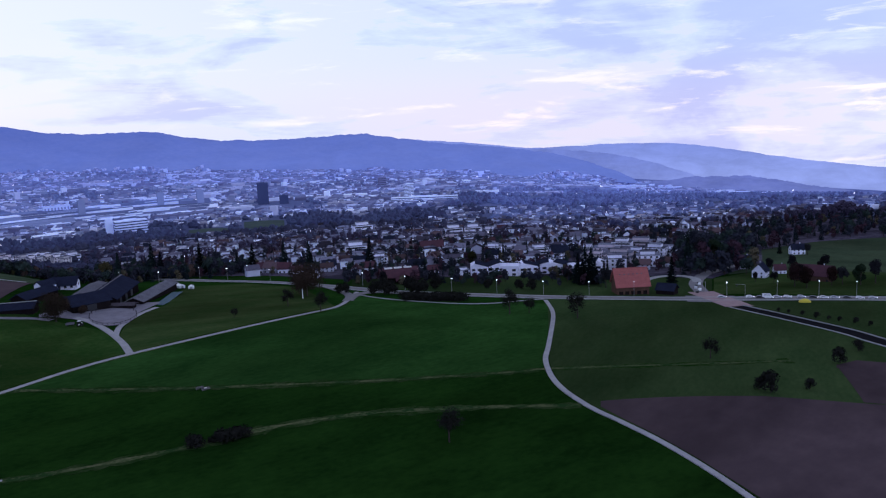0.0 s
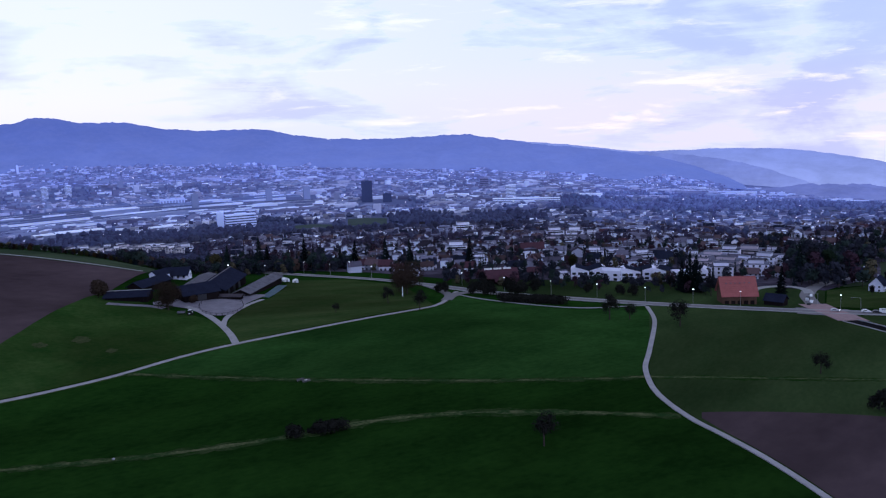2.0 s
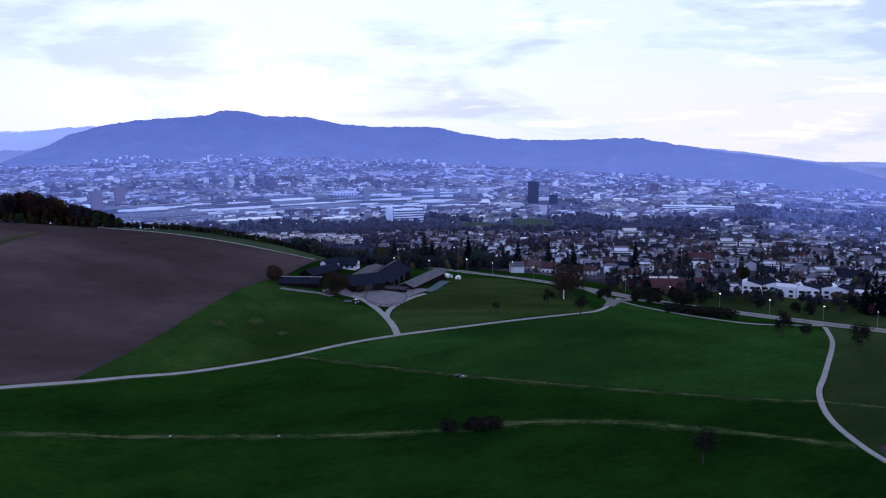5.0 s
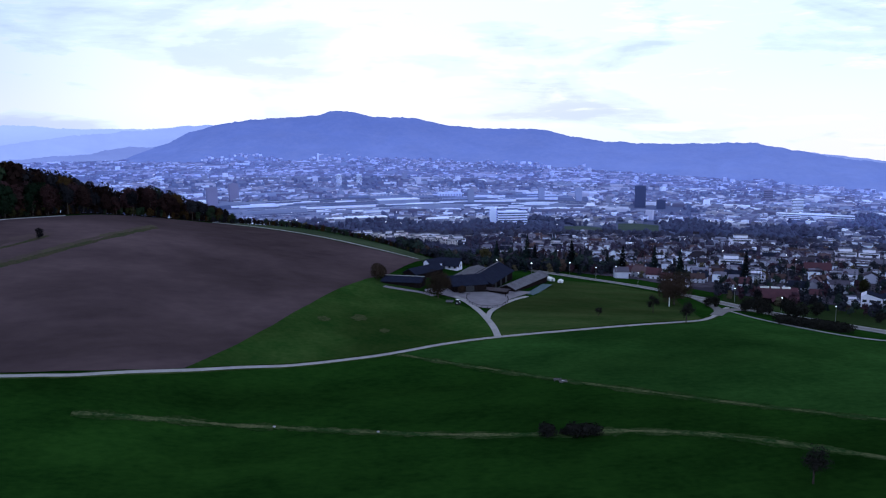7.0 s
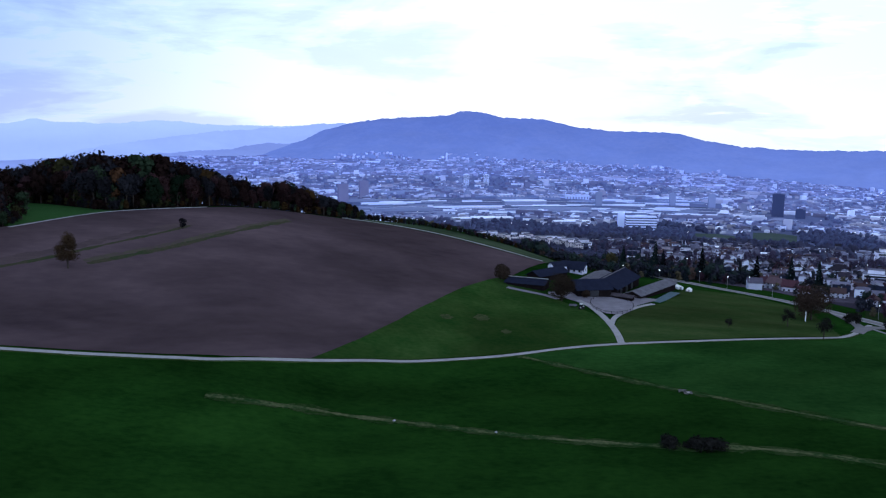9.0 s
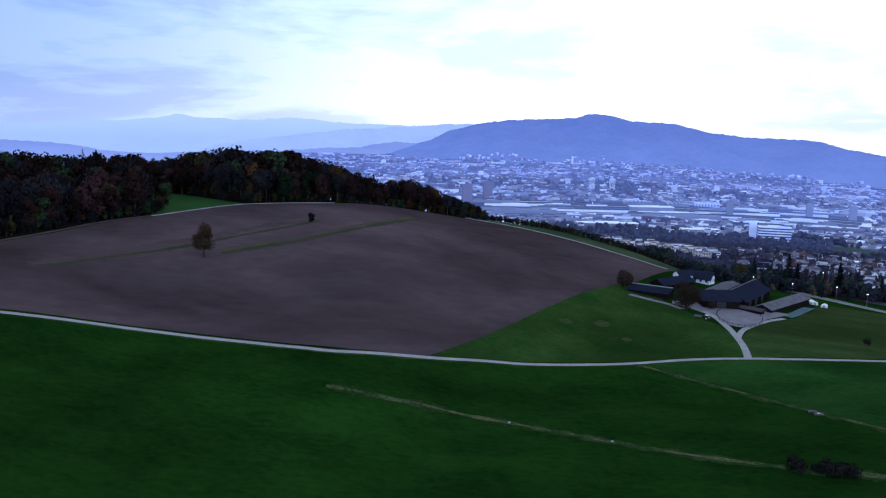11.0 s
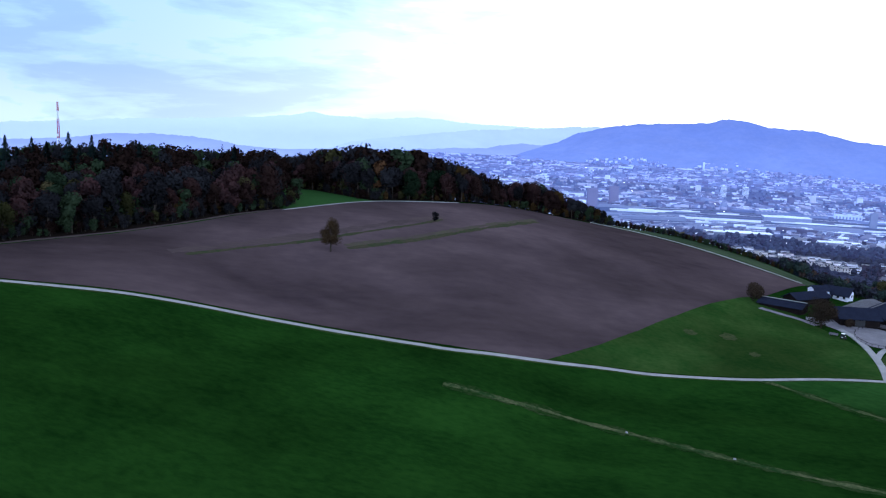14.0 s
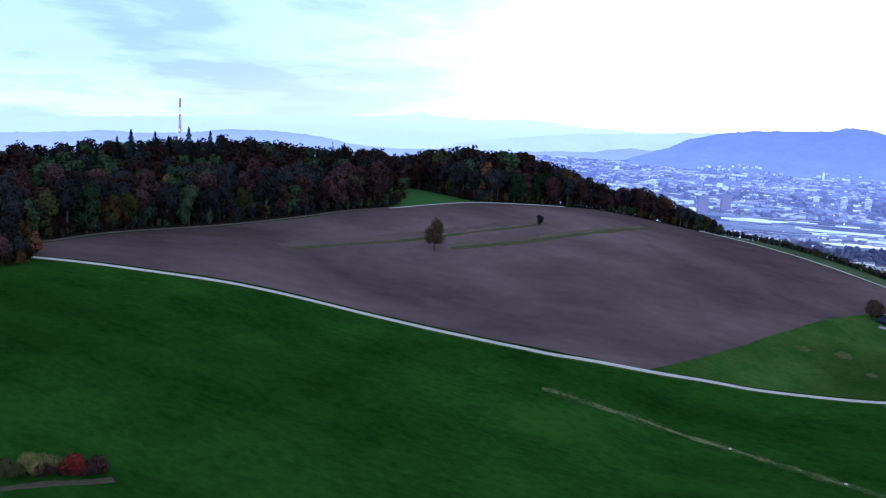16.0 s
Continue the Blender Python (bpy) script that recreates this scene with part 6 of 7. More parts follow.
hut = gable_house(10, 8, 3.2, 2.8, WOOD_DARK, TILE_DARK, "small dark timber hut beside the red-roofed barn", floors=1, bays=2, name="hut", chimney=False, glazed=False)
set_down(hut, -41.2, 498, 1.0, -60)


# ---- street furniture ----
def make_lamp():
    ob = thing("street_lamp", "tall grey street lamp, lit at dusk", "street lamp", group="street lamps along the road")
    part("pole", tube(bmesh.new(), (0, 0, -0.5), (0, 0, 8.6), 0.11, 0.07, 8), METAL, ob)
    part("arm", tube(bmesh.new(), (0, 0, 8.55), (0, -1.3, 8.95), 0.06, 0.05, 6), METAL, ob)
    head = part("head", boxes((-0.2, 0.2, -2.0, -1.1, 8.9, 9.05)), METAL, ob)
    bm = bmesh.new()
    bmesh.ops.create_uvsphere(bm, u_segments=8, v_segments=6, radius=0.36, matrix=pose(0, -1.55, 8.8) @ Matrix.Diagonal((1, 1.2, 0.6, 1)))
    part("bulb", bm, LAMP_WHITE, head, "glowing bowl")
    return ob


lamp = make_lamp()
set_down(lamp, -27.1, 506, 1.0, -27)
for az, r in ((-30.1, 496), (-33.2, 488), (-36.2, 486), (-39.1, 486), (-24, 521), (-21.2, 545), (-44.9, 491), (-47.9, 502), (-50.3, 507), (-52.4, 511), (-18, 570), (-15.2, 592), (-12.5, 620), (-10.8, 650), (-13.8, 640), (-8.3, 610), (-6.0, 590)):
    stand_copy(lamp, az, r, 1.0, az)
pillar = thing("marker_post", "white stone marker post at the paddock", "post", at(-17.2, 494))
part("shaft", tube(bmesh.new(), (0, 0, -0.5), (0, 0, 5.4), 0.28, 0.24, 8), WHITE_PAINT, pillar)
part("cap", tube(bmesh.new(), (0, 0, 5.4), (0, 0, 5.8), 0.34, 0.15, 8), CONCRETE, pillar)
WEATHERED = surface("weathered_concrete", (0.13, 0.125, 0.12), (0.075, 0.075, 0.07), scale=0.6, fine=3.0)
bench = thing("bench", "grey weathered bench beside the grass strip", "bench", at(-10.1, 334), 10)
part("seat", boxes((-1.6, 1.6, -0.3, 0.3, 0.45, 0.55)), WEATHERED, bench)
part("backrest", boxes((-1.6, 1.6, 0.28, 0.36, 0.6, 1.05)), WEATHERED, bench)
for x in (-1.3, 1.3):
    part("leg", boxes((x - 0.12, x + 0.12, -0.28, 0.28, -0.3, 0.45)), WEATHERED, bench)
slab_ = thing("concrete_cover", "grey concrete shaft cover in the grass", "shaft cover", at(-10.45, 333.5))
part("slab", boxes((-1.6, 1.6, -1.4, 1.4, -0.2, 0.35)), WEATHERED, slab_)
part("lid", boxes((-0.5, 0.5, -0.5, 0.5, 0.35, 0.45)), METAL, slab_, "grey metal lid")
for az, r in ((9.05, 285), (2.1, 276.5)):
    stone = thing("marker_stone", "pale marker stone in the dry grass", "stone", at(az, r))
    bm = bmesh.new()
    bmesh.ops.create_icosphere(bm, subdivisions=2, radius=0.55)
    for v in bm.verts:
        v.co *= 1 + 0.2 * noise.noise(v.co * 3)
        v.co.z = v.co.z * 0.8 + 0.3
    part("stone", bm, CONCRETE, stone)
# three bare patches in the pasture
TRODDEN = surface("trodden_grass", (0.062, 0.066, 0.030), (0.022, 0.042, 0.012), scale=0.3, fine=1.2)
for az, r, s in ((5.5, 417, 3.2), (3.2, 425, 4.4), (1.55, 404, 2.8)):
    worn_rnd = random.Random(int(r))
    worn = [at(az + math.degrees(s / r) * math.cos(t) * q, r + s * 1.5 * math.sin(t) * q, 0.27) for t, q in ((t, worn_rnd.uniform(0.65, 1.15)) for t in np.linspace(0, 2 * math.pi, 19)[:-1])]
    bm = bmesh.new()
    bm.faces.new([bm.verts.new(q) for q in worn])
    bmesh.ops.triangulate(bm, faces=bm.faces[:])
    tagged(part("bare_patch", bm, TRODDEN), "bare trodden patch in the pasture", "bare patch", kind="structure")
# gantries and a yellow flag-like hoarding at the crossroads
for az, r in ((-43.6, 506), (-46.0, 500)):
    g = thing("signal_gantry", "pale steel signal gantry over the crossroads", "traffic signal", at(az, r), az)
    part("post", tube(bmesh.new(), (0, 0, -0.5), (0, 0, 6.2), 0.14, 0.1, 6), METAL, g)
    part("arm", tube(bmesh.new(), (0, 0, 6.1), (-5, 0, 6.3), 0.09, 0.07, 6), METAL, g)
    part("signal", boxes((-4.6, -4.1, -0.25, 0.15, 5.1, 6.1)), DARK_PAINT, g, "dark signal head")
hoard = thing("yellow_heap", "yellow covered heap beside the road", "heap", at(-49.5, 484), -40)
bm = bmesh.new()
bmesh.ops.create_icosphere(bm, subdivisions=2, radius=2.4, matrix=Matrix.Diagonal((1.3, 0.8, 0.8, 1)))
for v in bm.verts:
    v.co += v.co.normalized() * noise.noise(v.co) * 0.5
    v.co.z = max(v.co.z, -0.4) + 0.3
part("cover", bm, YELLOW_PAINT, hoard, smooth=True)

# ---- mast behind the wood ----
mast = thing("radio_mast", "slim red and white lattice radio mast above the wood", "radio mast", at(45.75, 640), 20)
seg = ((0, 14, 1.3, 1.15, WHITE_PAINT), (14, 22, 1.15, 1.0, WHITE_PAINT), (22, 35, 0.9, 0.75, RED_PAINT), (35, 40, 0.45, 0.4, WHITE_PAINT), (40, 46, 0.55, 0.45, RED_PAINT))
for z0, z1, r0, r1, m in seg:
    bm = bmesh.new()
    c0 = [(r0 * math.cos(a), r0 * math.sin(a), z0) for a in (0.5, 2.6, 4.7)]
    c1 = [(r1 * math.cos(a), r1 * math.sin(a), z1) for a in (0.5, 2.6, 4.7)]
    for k in range(3):
        tube(bm, c0[k], c1[k], 0.24, 0.2, 5)
        n = int((z1 - z0) / 1.4)
        for j in range(n):
            f0, f1 = j / n, (j + 1) / n
            a = Vector(c0[k]).lerp(Vector(c1[k]), f0)
            b = Vector(c0[(k + 1) % 3]).lerp(Vector(c1[(k + 1) % 3]), f1)
            tube(bm, a, b, 0.13, 0.13, 4)
    part("section", bm, m, mast, "red section" if m == RED_PAINT else "white section")
part("dish", tube(bmesh.new(), (0, -0.9, 24), (0, -1.3, 24), 0.9, 0.9, 12), WHITE_PAINT, mast, "white dish")
part("top_rod", tube(bmesh.new(), (0, 0, 46), (0, 0, 47.5), 0.06, 0.04, 5), METAL, mast)

# ---- single trees, bushes and hedges ----
lone = make_tree("russet", 21, 16.5, 10.5, 1.2, 6500, 0.27, "lone tree with thin russet leaves in the ploughed field", sparse=0.2, lobes=16)
set_down(lone, 29.3, 430, 1.12)
shrub = make_tree("dark", 22, 6.5, 5, 0.6, 600, 0.35, "small dark round tree in the ploughed field")
set_down(shrub, 22.5, 500)
fruit = make_tree("thorn", 23, 9.0, 9.0, 1.2, 2000, 0.22, "nearly bare old fruit tree in the pasture", sparse=0.6, group="fruit trees of the pasture")
set_down(fruit, -43.9, 346)
for az, r, s, turn in ((-26.4, 255, 1.25, 40), (-30.9, 423, 1.5, 90), (-32.2, 426, 0.95, 10), (-35.4, 413, 1.5, 200), (-18.3, 449, 1.25, 70), (-12.7, 448, 0.6, 20), (-16.2, 470, 1.1, 130)):
    stand_copy(fruit, az, r, s, turn)
round_bush = make_tree("thorn", 24, 5.2, 6.0, 0.1, 900, 0.32, "dark round bush in the pasture", name="bush", group="bushes of the pasture")
set_down(round_bush, -47.6, 307)
round_bush.scale = (1.3, 1.3, 1.5)
for az, r, s in ((-46.9, 309, 0.9), (-49.9, 315, 0.8), (-51.6, 355, 1.2), (-52.6, 377, 0.9), 
                (-48.0, 452, 0.4), (-48.6, 450, 0.35), (-49.4, 446, 0.45), (-50.2, 440, 0.6), (-50.9, 438, 0.4), (-51.5, 436, 0.45), (-52.4, 432, 0.6), (-53.2, 428, 0.5), (12.8, 500, 0.0)):
    if s:
        stand_copy(round_bush, az, r, s, r * 3)
wide_bush = make_tree("thorn", 27, 3.0, 8.5, 0.0, 1300, 0.34, "wide dark thorn bush on the dry grass strip", name="bush", group="bushes of the pasture")
set_down(wide_bush, -9.35, 276)
for az, s in ((-11.3, 1.05), (-12.35, 1.1), (-10.6, 0.5)):
    stand_copy(wide_bush, az, 277, s, az * 50)
yard_tree = make_tree("brown", 25, 14, 19, 1.5, 8500, 0.29, "spreading thin-leaved brown tree at the paddock corner", sparse=0.1, lobes=20)
set_down(yard_tree, -17.5, 502, 1.38)
farm_tree = make_tree("brown", 26, 8.6, 10.0, 0.6, 2200, 0.4, "dark round tree at the end of the shed", group="farmyard trees")
set_down(farm_tree, 1.95, 507, 1.15)
front_tree = make_tree("brown", 36, 14.5, 20, 0.8, 6500, 0.33, "broad brown-leaved tree in front of the barn", lobes=22)
set_down(front_tree, -2.1, 474)
stand_copy(farm_tree, -3.7, 486, 0.55, 160)
road_tree = None
for az, r, s, turn in ((-21.9, 504, 0.8, 10), (-22.6, 501, 0.95, 80), (-23.1, 503, 0.8, 150), (-24.5, 503, 1.0, 210), (-25.1, 500, 0.9, 300), (-19.6, 509, 0.6, 30), (-20.0, 512, 0.6, 90), (-26.0, 520, 0.8, 30), (-29.5, 520, 0.6, 10), (-32.4, 512, 0.65, 70), (-31.6, 514, 0.6, 120)):
    if road_tree is None:
        road_tree = make_tree("thorn", 37, 9.0, 10.5, 0.4, 2000, 0.42, "dark irregular tree beside the road", sparse=0.25, lobes=14, group="trees beside the road")
        set_down(road_tree, az, r, s * 1.2, turn)
    else:
        stand_copy(road_tree, az, r, s * 1.2, turn)
for n in range(9):
    stand_copy(wide_bush, -24.0 - n * 0.46, 478 - n * 0.8, 1.35, n * 70, "dark hedge bush along the road")
BED_EARTH = surface("bed_earth", (0.060, 0.048, 0.038), (0.032, 0.030, 0.022), scale=0.5, fine=2.5)
red_shrub = make_tree("red", 31, 3.4, 5.0, 0.0, 3600, 0.15, "crimson garden shrub in a hedge", name="shrub")
set_down(red_shrub, 52.1, 199, 1.4)
lime_shrub = make_tree("lime", 32, 3.8, 6.5, 0.0, 4200, 0.15, "pale yellow garden shrub in a hedge", name="shrub")
set_down(lime_shrub, 54.6, 199.5, 1.15)
olive_shrub = make_tree("olive", 33, 3.0, 4.5, 0.0, 3200, 0.15, "yellow-green garden shrub in a hedge", name="shrub")
set_down(olive_shrub, 56.1, 199, 1.3)
stand_copy(olive_shrub, 55.3, 198, 1.0, 60)
stand_copy(lime_shrub, 53.5, 200.5, 0.85, 130)
brown_shrub = make_tree("rust", 34, 3.0, 4.5, 0.0, 3200, 0.15, "brown garden shrub at the end of a hedge", name="shrub")
set_down(brown_shrub, 50.6, 200.5, 1.35)
stand_copy(brown_shrub, 51.4, 199.5, 0.9, 200)
stand_copy(brown_shrub, 52.7, 199, 0.8, 310)
stand_copy(brown_shrub, 53.8, 198.3, 1.0, 80)
tagged(ribbon("garden_bed", spline([(49.7, 198.3), (50.8, 196.6), (52.7, 195.2), (54.4, 194.4), (58, 193.5)], 1.0), 1.7, BED_EARTH, 0.2, 0.35), "bare brown earth bed under the shrubs", "bed", kind="structure")

# broad-leaved and conifer stock for wood, belts and gardens
wood_rnd = random.Random(77)
WOOD = "trees of the wood"
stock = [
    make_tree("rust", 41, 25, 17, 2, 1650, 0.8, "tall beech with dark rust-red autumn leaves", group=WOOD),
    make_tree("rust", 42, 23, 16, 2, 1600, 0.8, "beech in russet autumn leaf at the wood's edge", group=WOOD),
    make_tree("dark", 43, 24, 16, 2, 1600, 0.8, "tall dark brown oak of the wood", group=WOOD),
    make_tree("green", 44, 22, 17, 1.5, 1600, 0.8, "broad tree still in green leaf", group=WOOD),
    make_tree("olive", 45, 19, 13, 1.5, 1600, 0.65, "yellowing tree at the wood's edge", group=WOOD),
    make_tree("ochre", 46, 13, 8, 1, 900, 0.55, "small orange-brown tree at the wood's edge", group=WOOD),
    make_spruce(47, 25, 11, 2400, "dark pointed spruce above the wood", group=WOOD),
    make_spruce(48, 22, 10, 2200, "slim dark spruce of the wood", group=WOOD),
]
stock_used = [False] * len(stock)


def plant(k, az, r, size, label=""):
    if not stock_used[k]:
        stock_used[k] = True
        return set_down(stock[k], az, r, size, wood_rnd.uniform(0, 360))
    return stand_copy(stock[k], az, r, size, wood_rnd.uniform(0, 360), label)


# trees past the first few hundred are joined: light crowns and trunks, one mesh a tone
LIGHT = []
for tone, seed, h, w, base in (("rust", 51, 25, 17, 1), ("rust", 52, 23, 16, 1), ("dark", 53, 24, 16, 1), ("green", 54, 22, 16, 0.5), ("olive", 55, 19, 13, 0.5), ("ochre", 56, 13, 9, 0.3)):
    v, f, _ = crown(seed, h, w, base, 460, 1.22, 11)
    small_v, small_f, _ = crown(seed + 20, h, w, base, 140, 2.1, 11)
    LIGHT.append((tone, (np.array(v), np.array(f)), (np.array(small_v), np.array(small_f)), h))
for seed, h, w in ((57, 25, 7), (58, 22, 6)):
    g = random.Random(seed)
    v, f = [], []
    for k in range(240):
        u = g.random() ** 1.35
        q = w / 2 * (1 - u) ** 0.85 * (0.8 + 0.25 * math.sin(u * 50)) + 0.08
        a_ = g.uniform(0, 6.28)
        s_ = 0.5 + 0.9 * (1 - u)
        c, s2 = math.cos(a_), math.sin(a_)
        i = len(v)
        v += [((q - s_) * c, (q - s_) * s2, h * (0.04 + 0.96 * u) + 0.45 * s_), (q * c - s2 * s_ * 0.6, q * s2 + c * s_ * 0.6, h * (0.04 + 0.96 * u)),
              ((q + s_) * c, (q + s_) * s2, h * (0.04 + 0.96 * u) - 0.45 * s_), (q * c + s2 * s_ * 0.6, q * s2 - c * s_ * 0.6, h * (0.04 + 0.96 * u))]
        f.append((i, i + 1, i + 2, i + 3))
    LIGHT.append(("needle", (np.array(v), np.array(f)), (np.array(v), np.array(f)), h))
heaps = {}


def join_tree(k, az, r, size, heap="garden"):
    tone, full, small, h = LIGHT[k]
    v, f = full if heap == "wood" else small
    # farther garden trees take the tone with more haze painted in
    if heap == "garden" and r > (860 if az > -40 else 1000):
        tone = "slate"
    p, a_ = at(az, r, -0.3), wood_rnd.uniform(0, 6.28)
    c, s_ = math.cos(a_), math.sin(a_)
    q = np.stack([v[:, 0] * c - v[:, 1] * s_, v[:, 0] * s_ + v[:, 1] * c, v[:, 2]], 1) * size * np.array((wood_rnd.uniform(0.85, 1.2), wood_rnd.uniform(0.85, 1.2), 1)) + np.array(p)
    hv, hf, trunks = heaps.setdefault((heap, tone), ([], [], []))
    hf.append(f + sum(len(x) for x in hv))
    hv.append(q)
    trunks.append((p, h * size))


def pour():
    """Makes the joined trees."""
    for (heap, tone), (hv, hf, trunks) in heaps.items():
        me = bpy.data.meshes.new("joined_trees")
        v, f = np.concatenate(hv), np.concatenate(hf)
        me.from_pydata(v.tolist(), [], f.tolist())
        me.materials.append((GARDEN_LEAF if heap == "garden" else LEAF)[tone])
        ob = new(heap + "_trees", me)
        tagged(ob, {"slate": "garden trees tinted slate-grey with haze", "rust": "rust-red autumn trees", "dark": "dark half-bare trees", "green": "trees still in green leaf", "olive": "yellowing trees", "ochre": "orange-brown small trees", "needle": "dark spruces"}[tone]
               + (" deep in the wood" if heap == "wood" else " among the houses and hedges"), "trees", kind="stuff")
        tv, tf = [], []
        for p, h in trunks:
            i, w = len(tv), 0.02 * h + 0.05
            for z, q in ((-0.8, w), (h * 0.55, w * 0.5)):
                for s in range(5):
                    tv.append((p.x + q * math.cos(s * 1.2566), p.y + q * math.sin(s * 1.2566), p.z + z))
            tf += [(i + s, i + (s + 1) % 5, i + 5 + (s + 1) % 5, i + 5 + s) for s in range(5)]
        tagged(sheet(heap + "_trunks", tv, tf, BARK), "dark trunks of the joined trees", "trunks", kind="stuff")


EDGE = [(31.8, 512), (35, 490), (38, 472), (43, 448), (49.6, 426), (53, 411), (60, 396)]
planted = []


def roomy(az, r, gap):
    p = at(az, r)
    if any((p.x - x) ** 2 + (p.y - y) ** 2 < gap * gap for x, y in planted):
        return False
    planted.append((p.x, p.y))
    return True


placed = 0
for n in range(2600):
    az = wood_rnd.uniform(32.6, 62)
    edge = float(np.interp(az, [a for a, _ in EDGE], [r for _, r in EDGE]))
    deep = 190 * wood_rnd.random() ** 1.5
    r = edge + deep
    front = deep < 12
    if not roomy(az, r, 7.5 if deep < 40 else 9.5):
        continue
    stand = noise.noise(Vector((az * 0.55, r * 0.028, 12.0)))
    fresh, dim = 1 + 6 * max(0.0, stand - 0.05) / 0.3, 1 + 6 * max(0.0, -0.05 - stand) / 0.3
    if front:
        k = wood_rnd.choices(range(8), (6, 6, 5 * dim, 4 * fresh, 3 * fresh, 3, 0.4, 0.4))[0]
        size = wood_rnd.uniform(0.72, 1.12)
    else:
        k = wood_rnd.choices(range(8), (6, 6, 4.5 * dim, 3.5 * fresh, 1.8 * fresh, 0.5, 2 if deep > 60 else 0.3, 1))[0]
        size = wood_rnd.uniform(0.8, 1.0)
    if deep < 55 and placed < 190:
        plant(k, az, r, size)
        placed += 1
    else:
        join_tree(k, az, r, size, "wood")
# the copse on the crest, lower towards the valley
COPSE_TOP = [(11.2, 8), (12, 12), (13, 14.5), (14.4, 16.5), (15.5, 22), (16.6, 19.5), (17.9, 18), (19.6, 23), (21, 26.5), (23, 30), (25, 32), (27, 32), (28.9, 29), (30.6, 24), (31.4, 21)]
for n in range(1500):
    az = wood_rnd.uniform(11.0, 31.4)
    edge = float(np.interp(az, [11, 15, 19, 24, 27, 28.3, 30, 31.4], [607, 600, 588, 564, 548, 565, 588, 597]))
    r = edge + 75 * wood_rnd.random() ** 1.3
    top = float(np.interp(az, [a for a, _ in COPSE_TOP], [h for _, h in COPSE_TOP]))
    if not roomy(az, r, 7.5 if az < 17.5 else 6.0):
        continue
    k = wood_rnd.choices(range(6), (5, 5, 9, 1.4, 0.6, 0.7))[0]
    size = top / (25, 23, 24, 22, 19, 13)[k] * wood_rnd.uniform(0.8, 1.05) * (1.05 if az < 17.5 else 0.8 if r < edge + 14 else 1.0)
    if r < edge + 14 and placed < 270:
        plant(k, az, r, size)
        placed += 1
    else:
        join_tree(k, az, r, size * 1.05, "wood")
for n in range(70):
    az, r = wood_rnd.uniform(29.5, 34.5), wood_rnd.uniform(600, 700)
    if roomy(az, r, 5):
        join_tree(wood_rnd.choice((0, 1, 2, 2, 3)), az, r, wood_rnd.uniform(0.7, 0.95), "wood")
plant(6, 35.5, 560, 1.15)
for n, (az, r, s) in enumerate(((48.6, 530, 1.2), (48.0, 540, 1.05), (49.4, 545, 1.0), (46.4, 540, 1.15), (45.2, 560, 1.15), (44.6, 545, 1.0), (43.9, 555, 1.1), (43.2, 560, 1.05), (47.2, 560, 1.05), (50.6, 540, 1.0), (51.6, 530, 0.95), (53.0, 520, 1.0), (52.2, 540, 0.9), (42.4, 570, 1.0), (41.2, 560, 1.0), (54.6, 510, 0.9))):
    plant(6 + n % 2, az, r, s * 1.05)
# the round tree group at the wood's corner beside the track
for az, r, k, s in ((55.5, 373, 2, 0.78), (57.0, 370, 4, 0.95), (54.6, 377, 5, 1.2), (58.4, 366, 3, 0.85), (56.2, 369, 5, 1.1), (54.1, 378, 5, 0.85), (54.9, 371, 2, 0.45), (55.8, 366, 0, 0.5)):
    plant(k, az, r, s)

# hedge and tree belt under the crest path, round behind the farm
hedge_rnd = random.Random(5)
for n in range(420):
    az = 12.5 - (n % 210) * 0.125 + hedge_rnd.uniform(-0.06, 0.06)
    r = float(np.interp(az, [-14, -11, -6, -2, 3, 8, 12.5], [668, 672, 645, 625, 632, 632, 625])) + hedge_rnd.uniform(0, 14) + (n // 210) * 16
    low = az > 0.5
    if n >= 210 and low:
        continue
    k = hedge_rnd.choices((2, 0, 4, 5, 3, 6), (9, 1, 0.5, 0.25, 5, 0 if low else 1.5))[0]
    h = hedge_rnd.uniform(3.5, 6) if low else hedge_rnd.uniform(7, 11) + 6 * max(0.0, noise.noise(Vector((az * 0.9, 4.0, 2.0))))
    join_tree(k, az, r, h / (25, 23, 24, 22, 19, 13, 20)[k])
# conifers and garden trees of the suburb
gardens = "garden trees of the suburb"
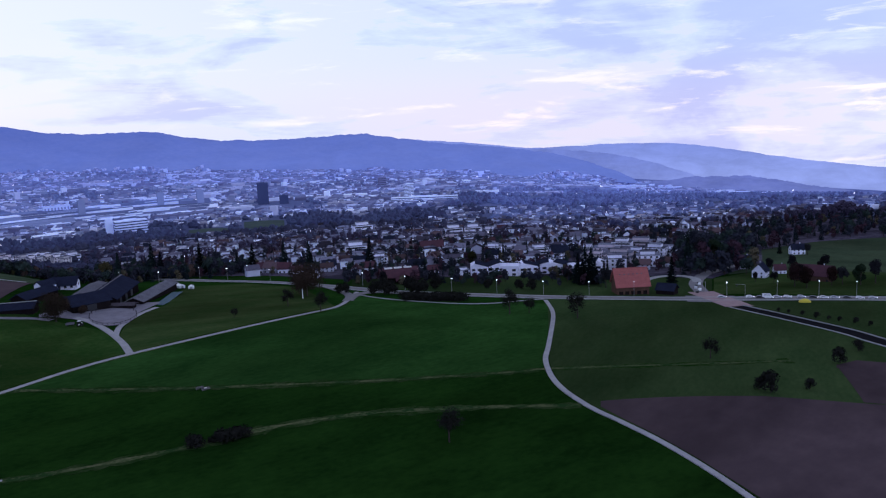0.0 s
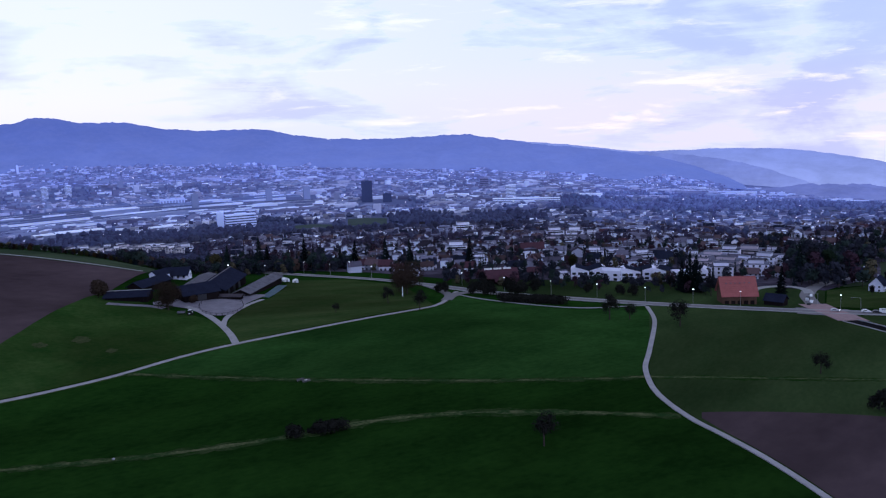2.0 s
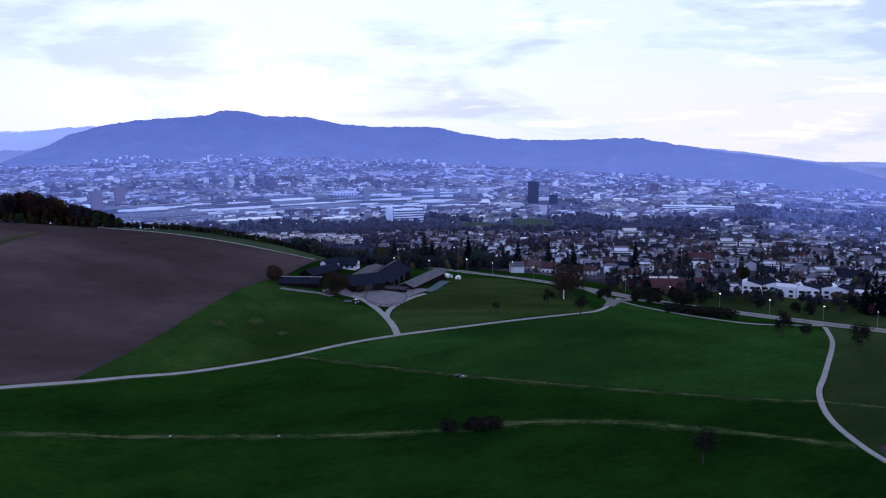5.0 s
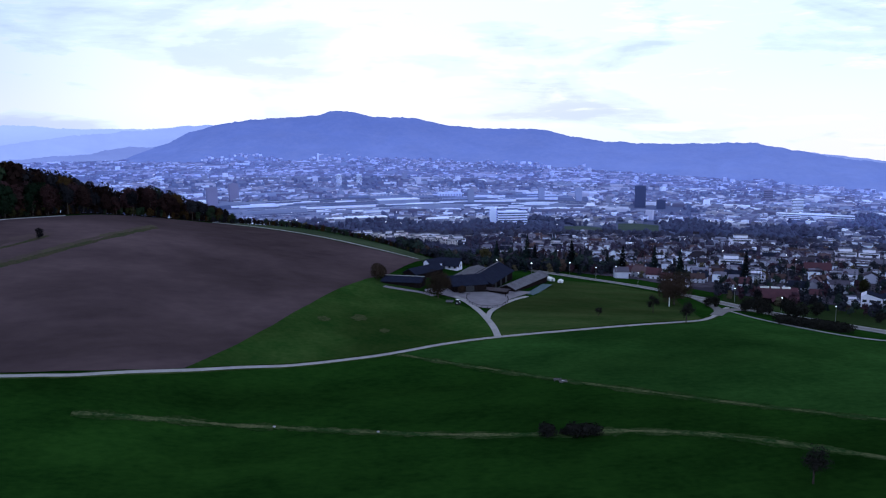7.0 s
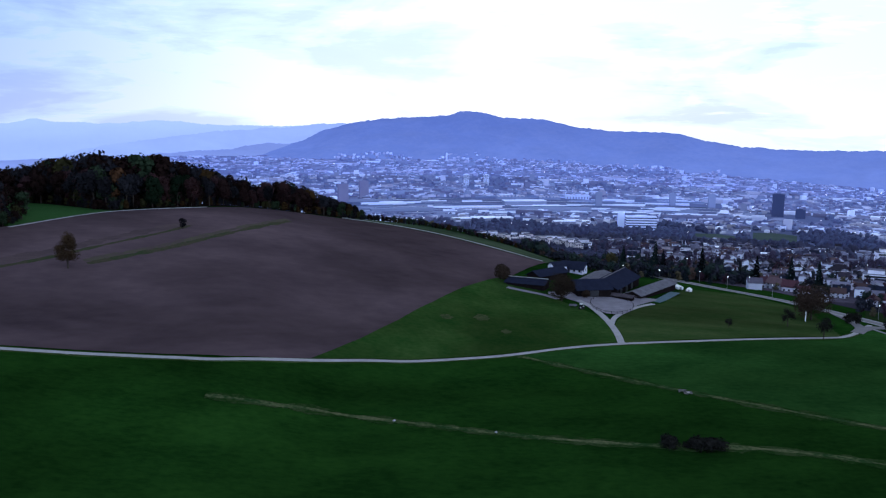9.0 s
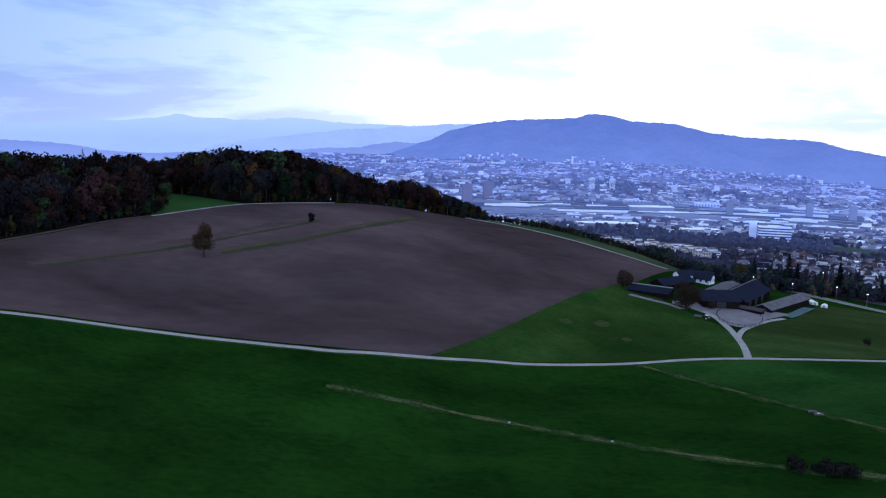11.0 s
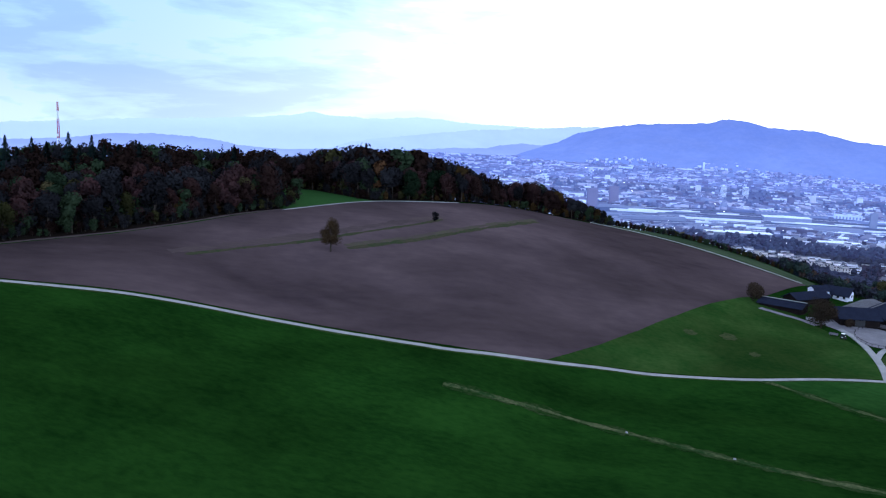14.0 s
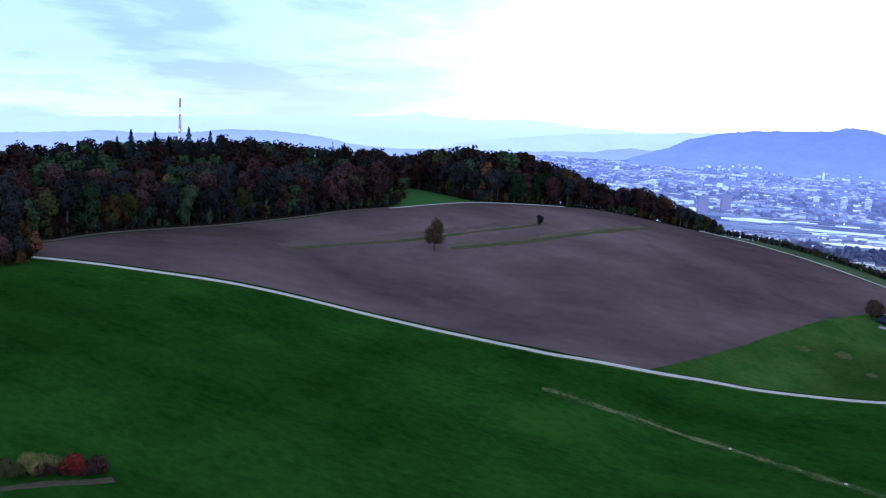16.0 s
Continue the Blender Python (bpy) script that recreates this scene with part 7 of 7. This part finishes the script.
for az, r, s, k in ((-36.0, 536, 1.0, 6), (-35.5, 540, 0.85, 7), (-36.35, 541, 0.9, 6), (-35.8, 532, 0.75, 7), (-36.6, 534, 0.7, 6), (-49.3, 552, 0.5, 2), (-47.4, 590, 0.45, 2), (-51.0, 545, 0.5, 0), (-14.2, 650, 0.95, 6), (-10.9, 690, 1.0, 6), (-8.0, 690, 1.1, 6), (-8.5, 700, 0.9, 7), (-16.2, 680, 0.95, 6), (-17.8, 690, 1.0, 7), (-21.8, 670, 0.95, 6), (-5.2, 680, 0.85, 4), (-13.2, 700, 0.7, 7), (-28.6, 640, 0.7, 4), (-41.5, 540, 0.7, 6),
                    (-42.5, 620, 0.9, 6), (-43.2, 640, 0.85, 2), (-44.1, 650, 0.8, 3), (-48.9, 536, 0.62, 0), (-49.6, 532, 0.55, 0), (-47.7, 545, 0.35, 2), (-46.6, 548, 0.3, 2), (-51.6, 548, 0.5, 2), (-52.6, 552, 0.6, 3), (-53.4, 560, 0.65, 2), (-48.7, 600, 0.5, 2), (-50.6, 612, 0.45, 2), (-46.2, 606, 0.55, 4), (-44.9, 600, 0.6, 2), (-48.0, 690, 0.4, 6), (-49.6, 680, 0.4, 2), (-50.4, 588, 0.4, 2), (-37.3, 520, 0.55, 2), (-34.8, 545, 0.4, 2), (-25.8, 540, 0.45, 2), (-22.6, 540, 0.45, 2), (-6.0, 690, 0.85, 6)):
    plant(k, az, r, s)
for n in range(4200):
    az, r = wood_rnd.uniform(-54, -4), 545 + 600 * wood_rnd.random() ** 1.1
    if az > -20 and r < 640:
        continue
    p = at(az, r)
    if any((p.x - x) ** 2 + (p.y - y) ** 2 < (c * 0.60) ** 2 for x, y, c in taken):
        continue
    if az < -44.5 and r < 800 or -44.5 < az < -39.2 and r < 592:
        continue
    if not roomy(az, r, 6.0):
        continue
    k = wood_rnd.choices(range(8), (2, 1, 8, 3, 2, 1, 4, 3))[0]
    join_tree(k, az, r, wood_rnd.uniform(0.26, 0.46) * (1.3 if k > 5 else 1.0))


for n in range(60):
    az = wood_rnd.uniform(-4, 7)
    join_tree(wood_rnd.choice((2, 3, 4, 2, 6)), az, float(np.interp(az, [-4, 0, 3, 7], [1085, 1130, 1250, 1450])) + wood_rnd.uniform(-10, 40), wood_rnd.uniform(0.3, 0.5))
# dark bushes under the white terrace
for n in range(46):
    az, r = wood_rnd.uniform(-37.5, -26.5), wood_rnd.uniform(524, 572)
    if roomy(az, r, 6):
        join_tree(wood_rnd.choice((2, 2, 3, 2, 0)), az, r, wood_rnd.uniform(0.2, 0.36))
for n in range(420):
    az = wood_rnd.uniform(-60, -41)
    r = float(np.interp(az, [-60, -54, -50, -46, -41], [780, 790, 760, 690, 640])) + 330 * wood_rnd.random()
    if az > -44 and r > 760:
        continue
    if roomy(az, r, 6.5):
        join_tree(wood_rnd.choices(range(8), (2, 1, 6, 3, 1, 0, 1, 1))[0], az, r, wood_rnd.uniform(0.4, 0.62))


for n in range(40):
    az, r = wood_rnd.uniform(-52.6, -50.4), wood_rnd.uniform(1005, 1070)
    join_tree(wood_rnd.choice((2, 2, 3, 0)), az, r, wood_rnd.uniform(0.5, 0.85) * (1 - 0.3 * abs(az + 51.5)))

# bushes and young growth that close the foot of the wood and the copse
def fringe(line, seed, low, high, step=2.6, spread=3.0):
    g = random.Random(seed)
    for x, y in spline(line, step):
        x, y = x + g.uniform(-spread, spread), y + g.uniform(-spread, spread)
        k = g.choices((0, 1, 2, 3, 4, 5), (3, 3, 7, 3, 2, 1))[0]
        join_tree(k, math.degrees(math.atan2(-x, y)), math.hypot(x, y), g.uniform(low, high) / (25, 23, 24, 22, 19, 13)[k], "wood")


fringe([(a, r + 2) for a, r in EDGE], 3, 4, 9, 1.8)
fringe([(a, r + 8) for a, r in EDGE], 5, 9, 17, 2.6)
COPSE_EDGE = [(11, 609), (15, 602), (19, 590), (24, 566), (27, 550), (28.3, 567), (30, 590), (32.3, 599)]
fringe(COPSE_EDGE, 4, 3.5, 7, 1.4)
fringe([(53.9, 380), (54.6, 372), (55.6, 368), (57, 364), (59, 360)], 14, 4, 8, 1.6, 4.0)
fringe([(a, r + 7) for a, r in COPSE_EDGE[2:]], 6, 8, 15, 2.6)
fringe([(12.6, 624), (8, 630), (3, 630), (0, 626)], 8, 3.2, 5.2, 1.5, 2.0)
for n in range(170):
    az, r = wood_rnd.uniform(-46.5, -41.8), wood_rnd.uniform(578, 790)
    if roomy(az, r, 4.6):
        join_tree(wood_rnd.choices(range(8), (1, 0, 8, 4, 1, 0.5, 3, 2))[0], az, r, wood_rnd.uniform(0.45, 0.75))
pour()
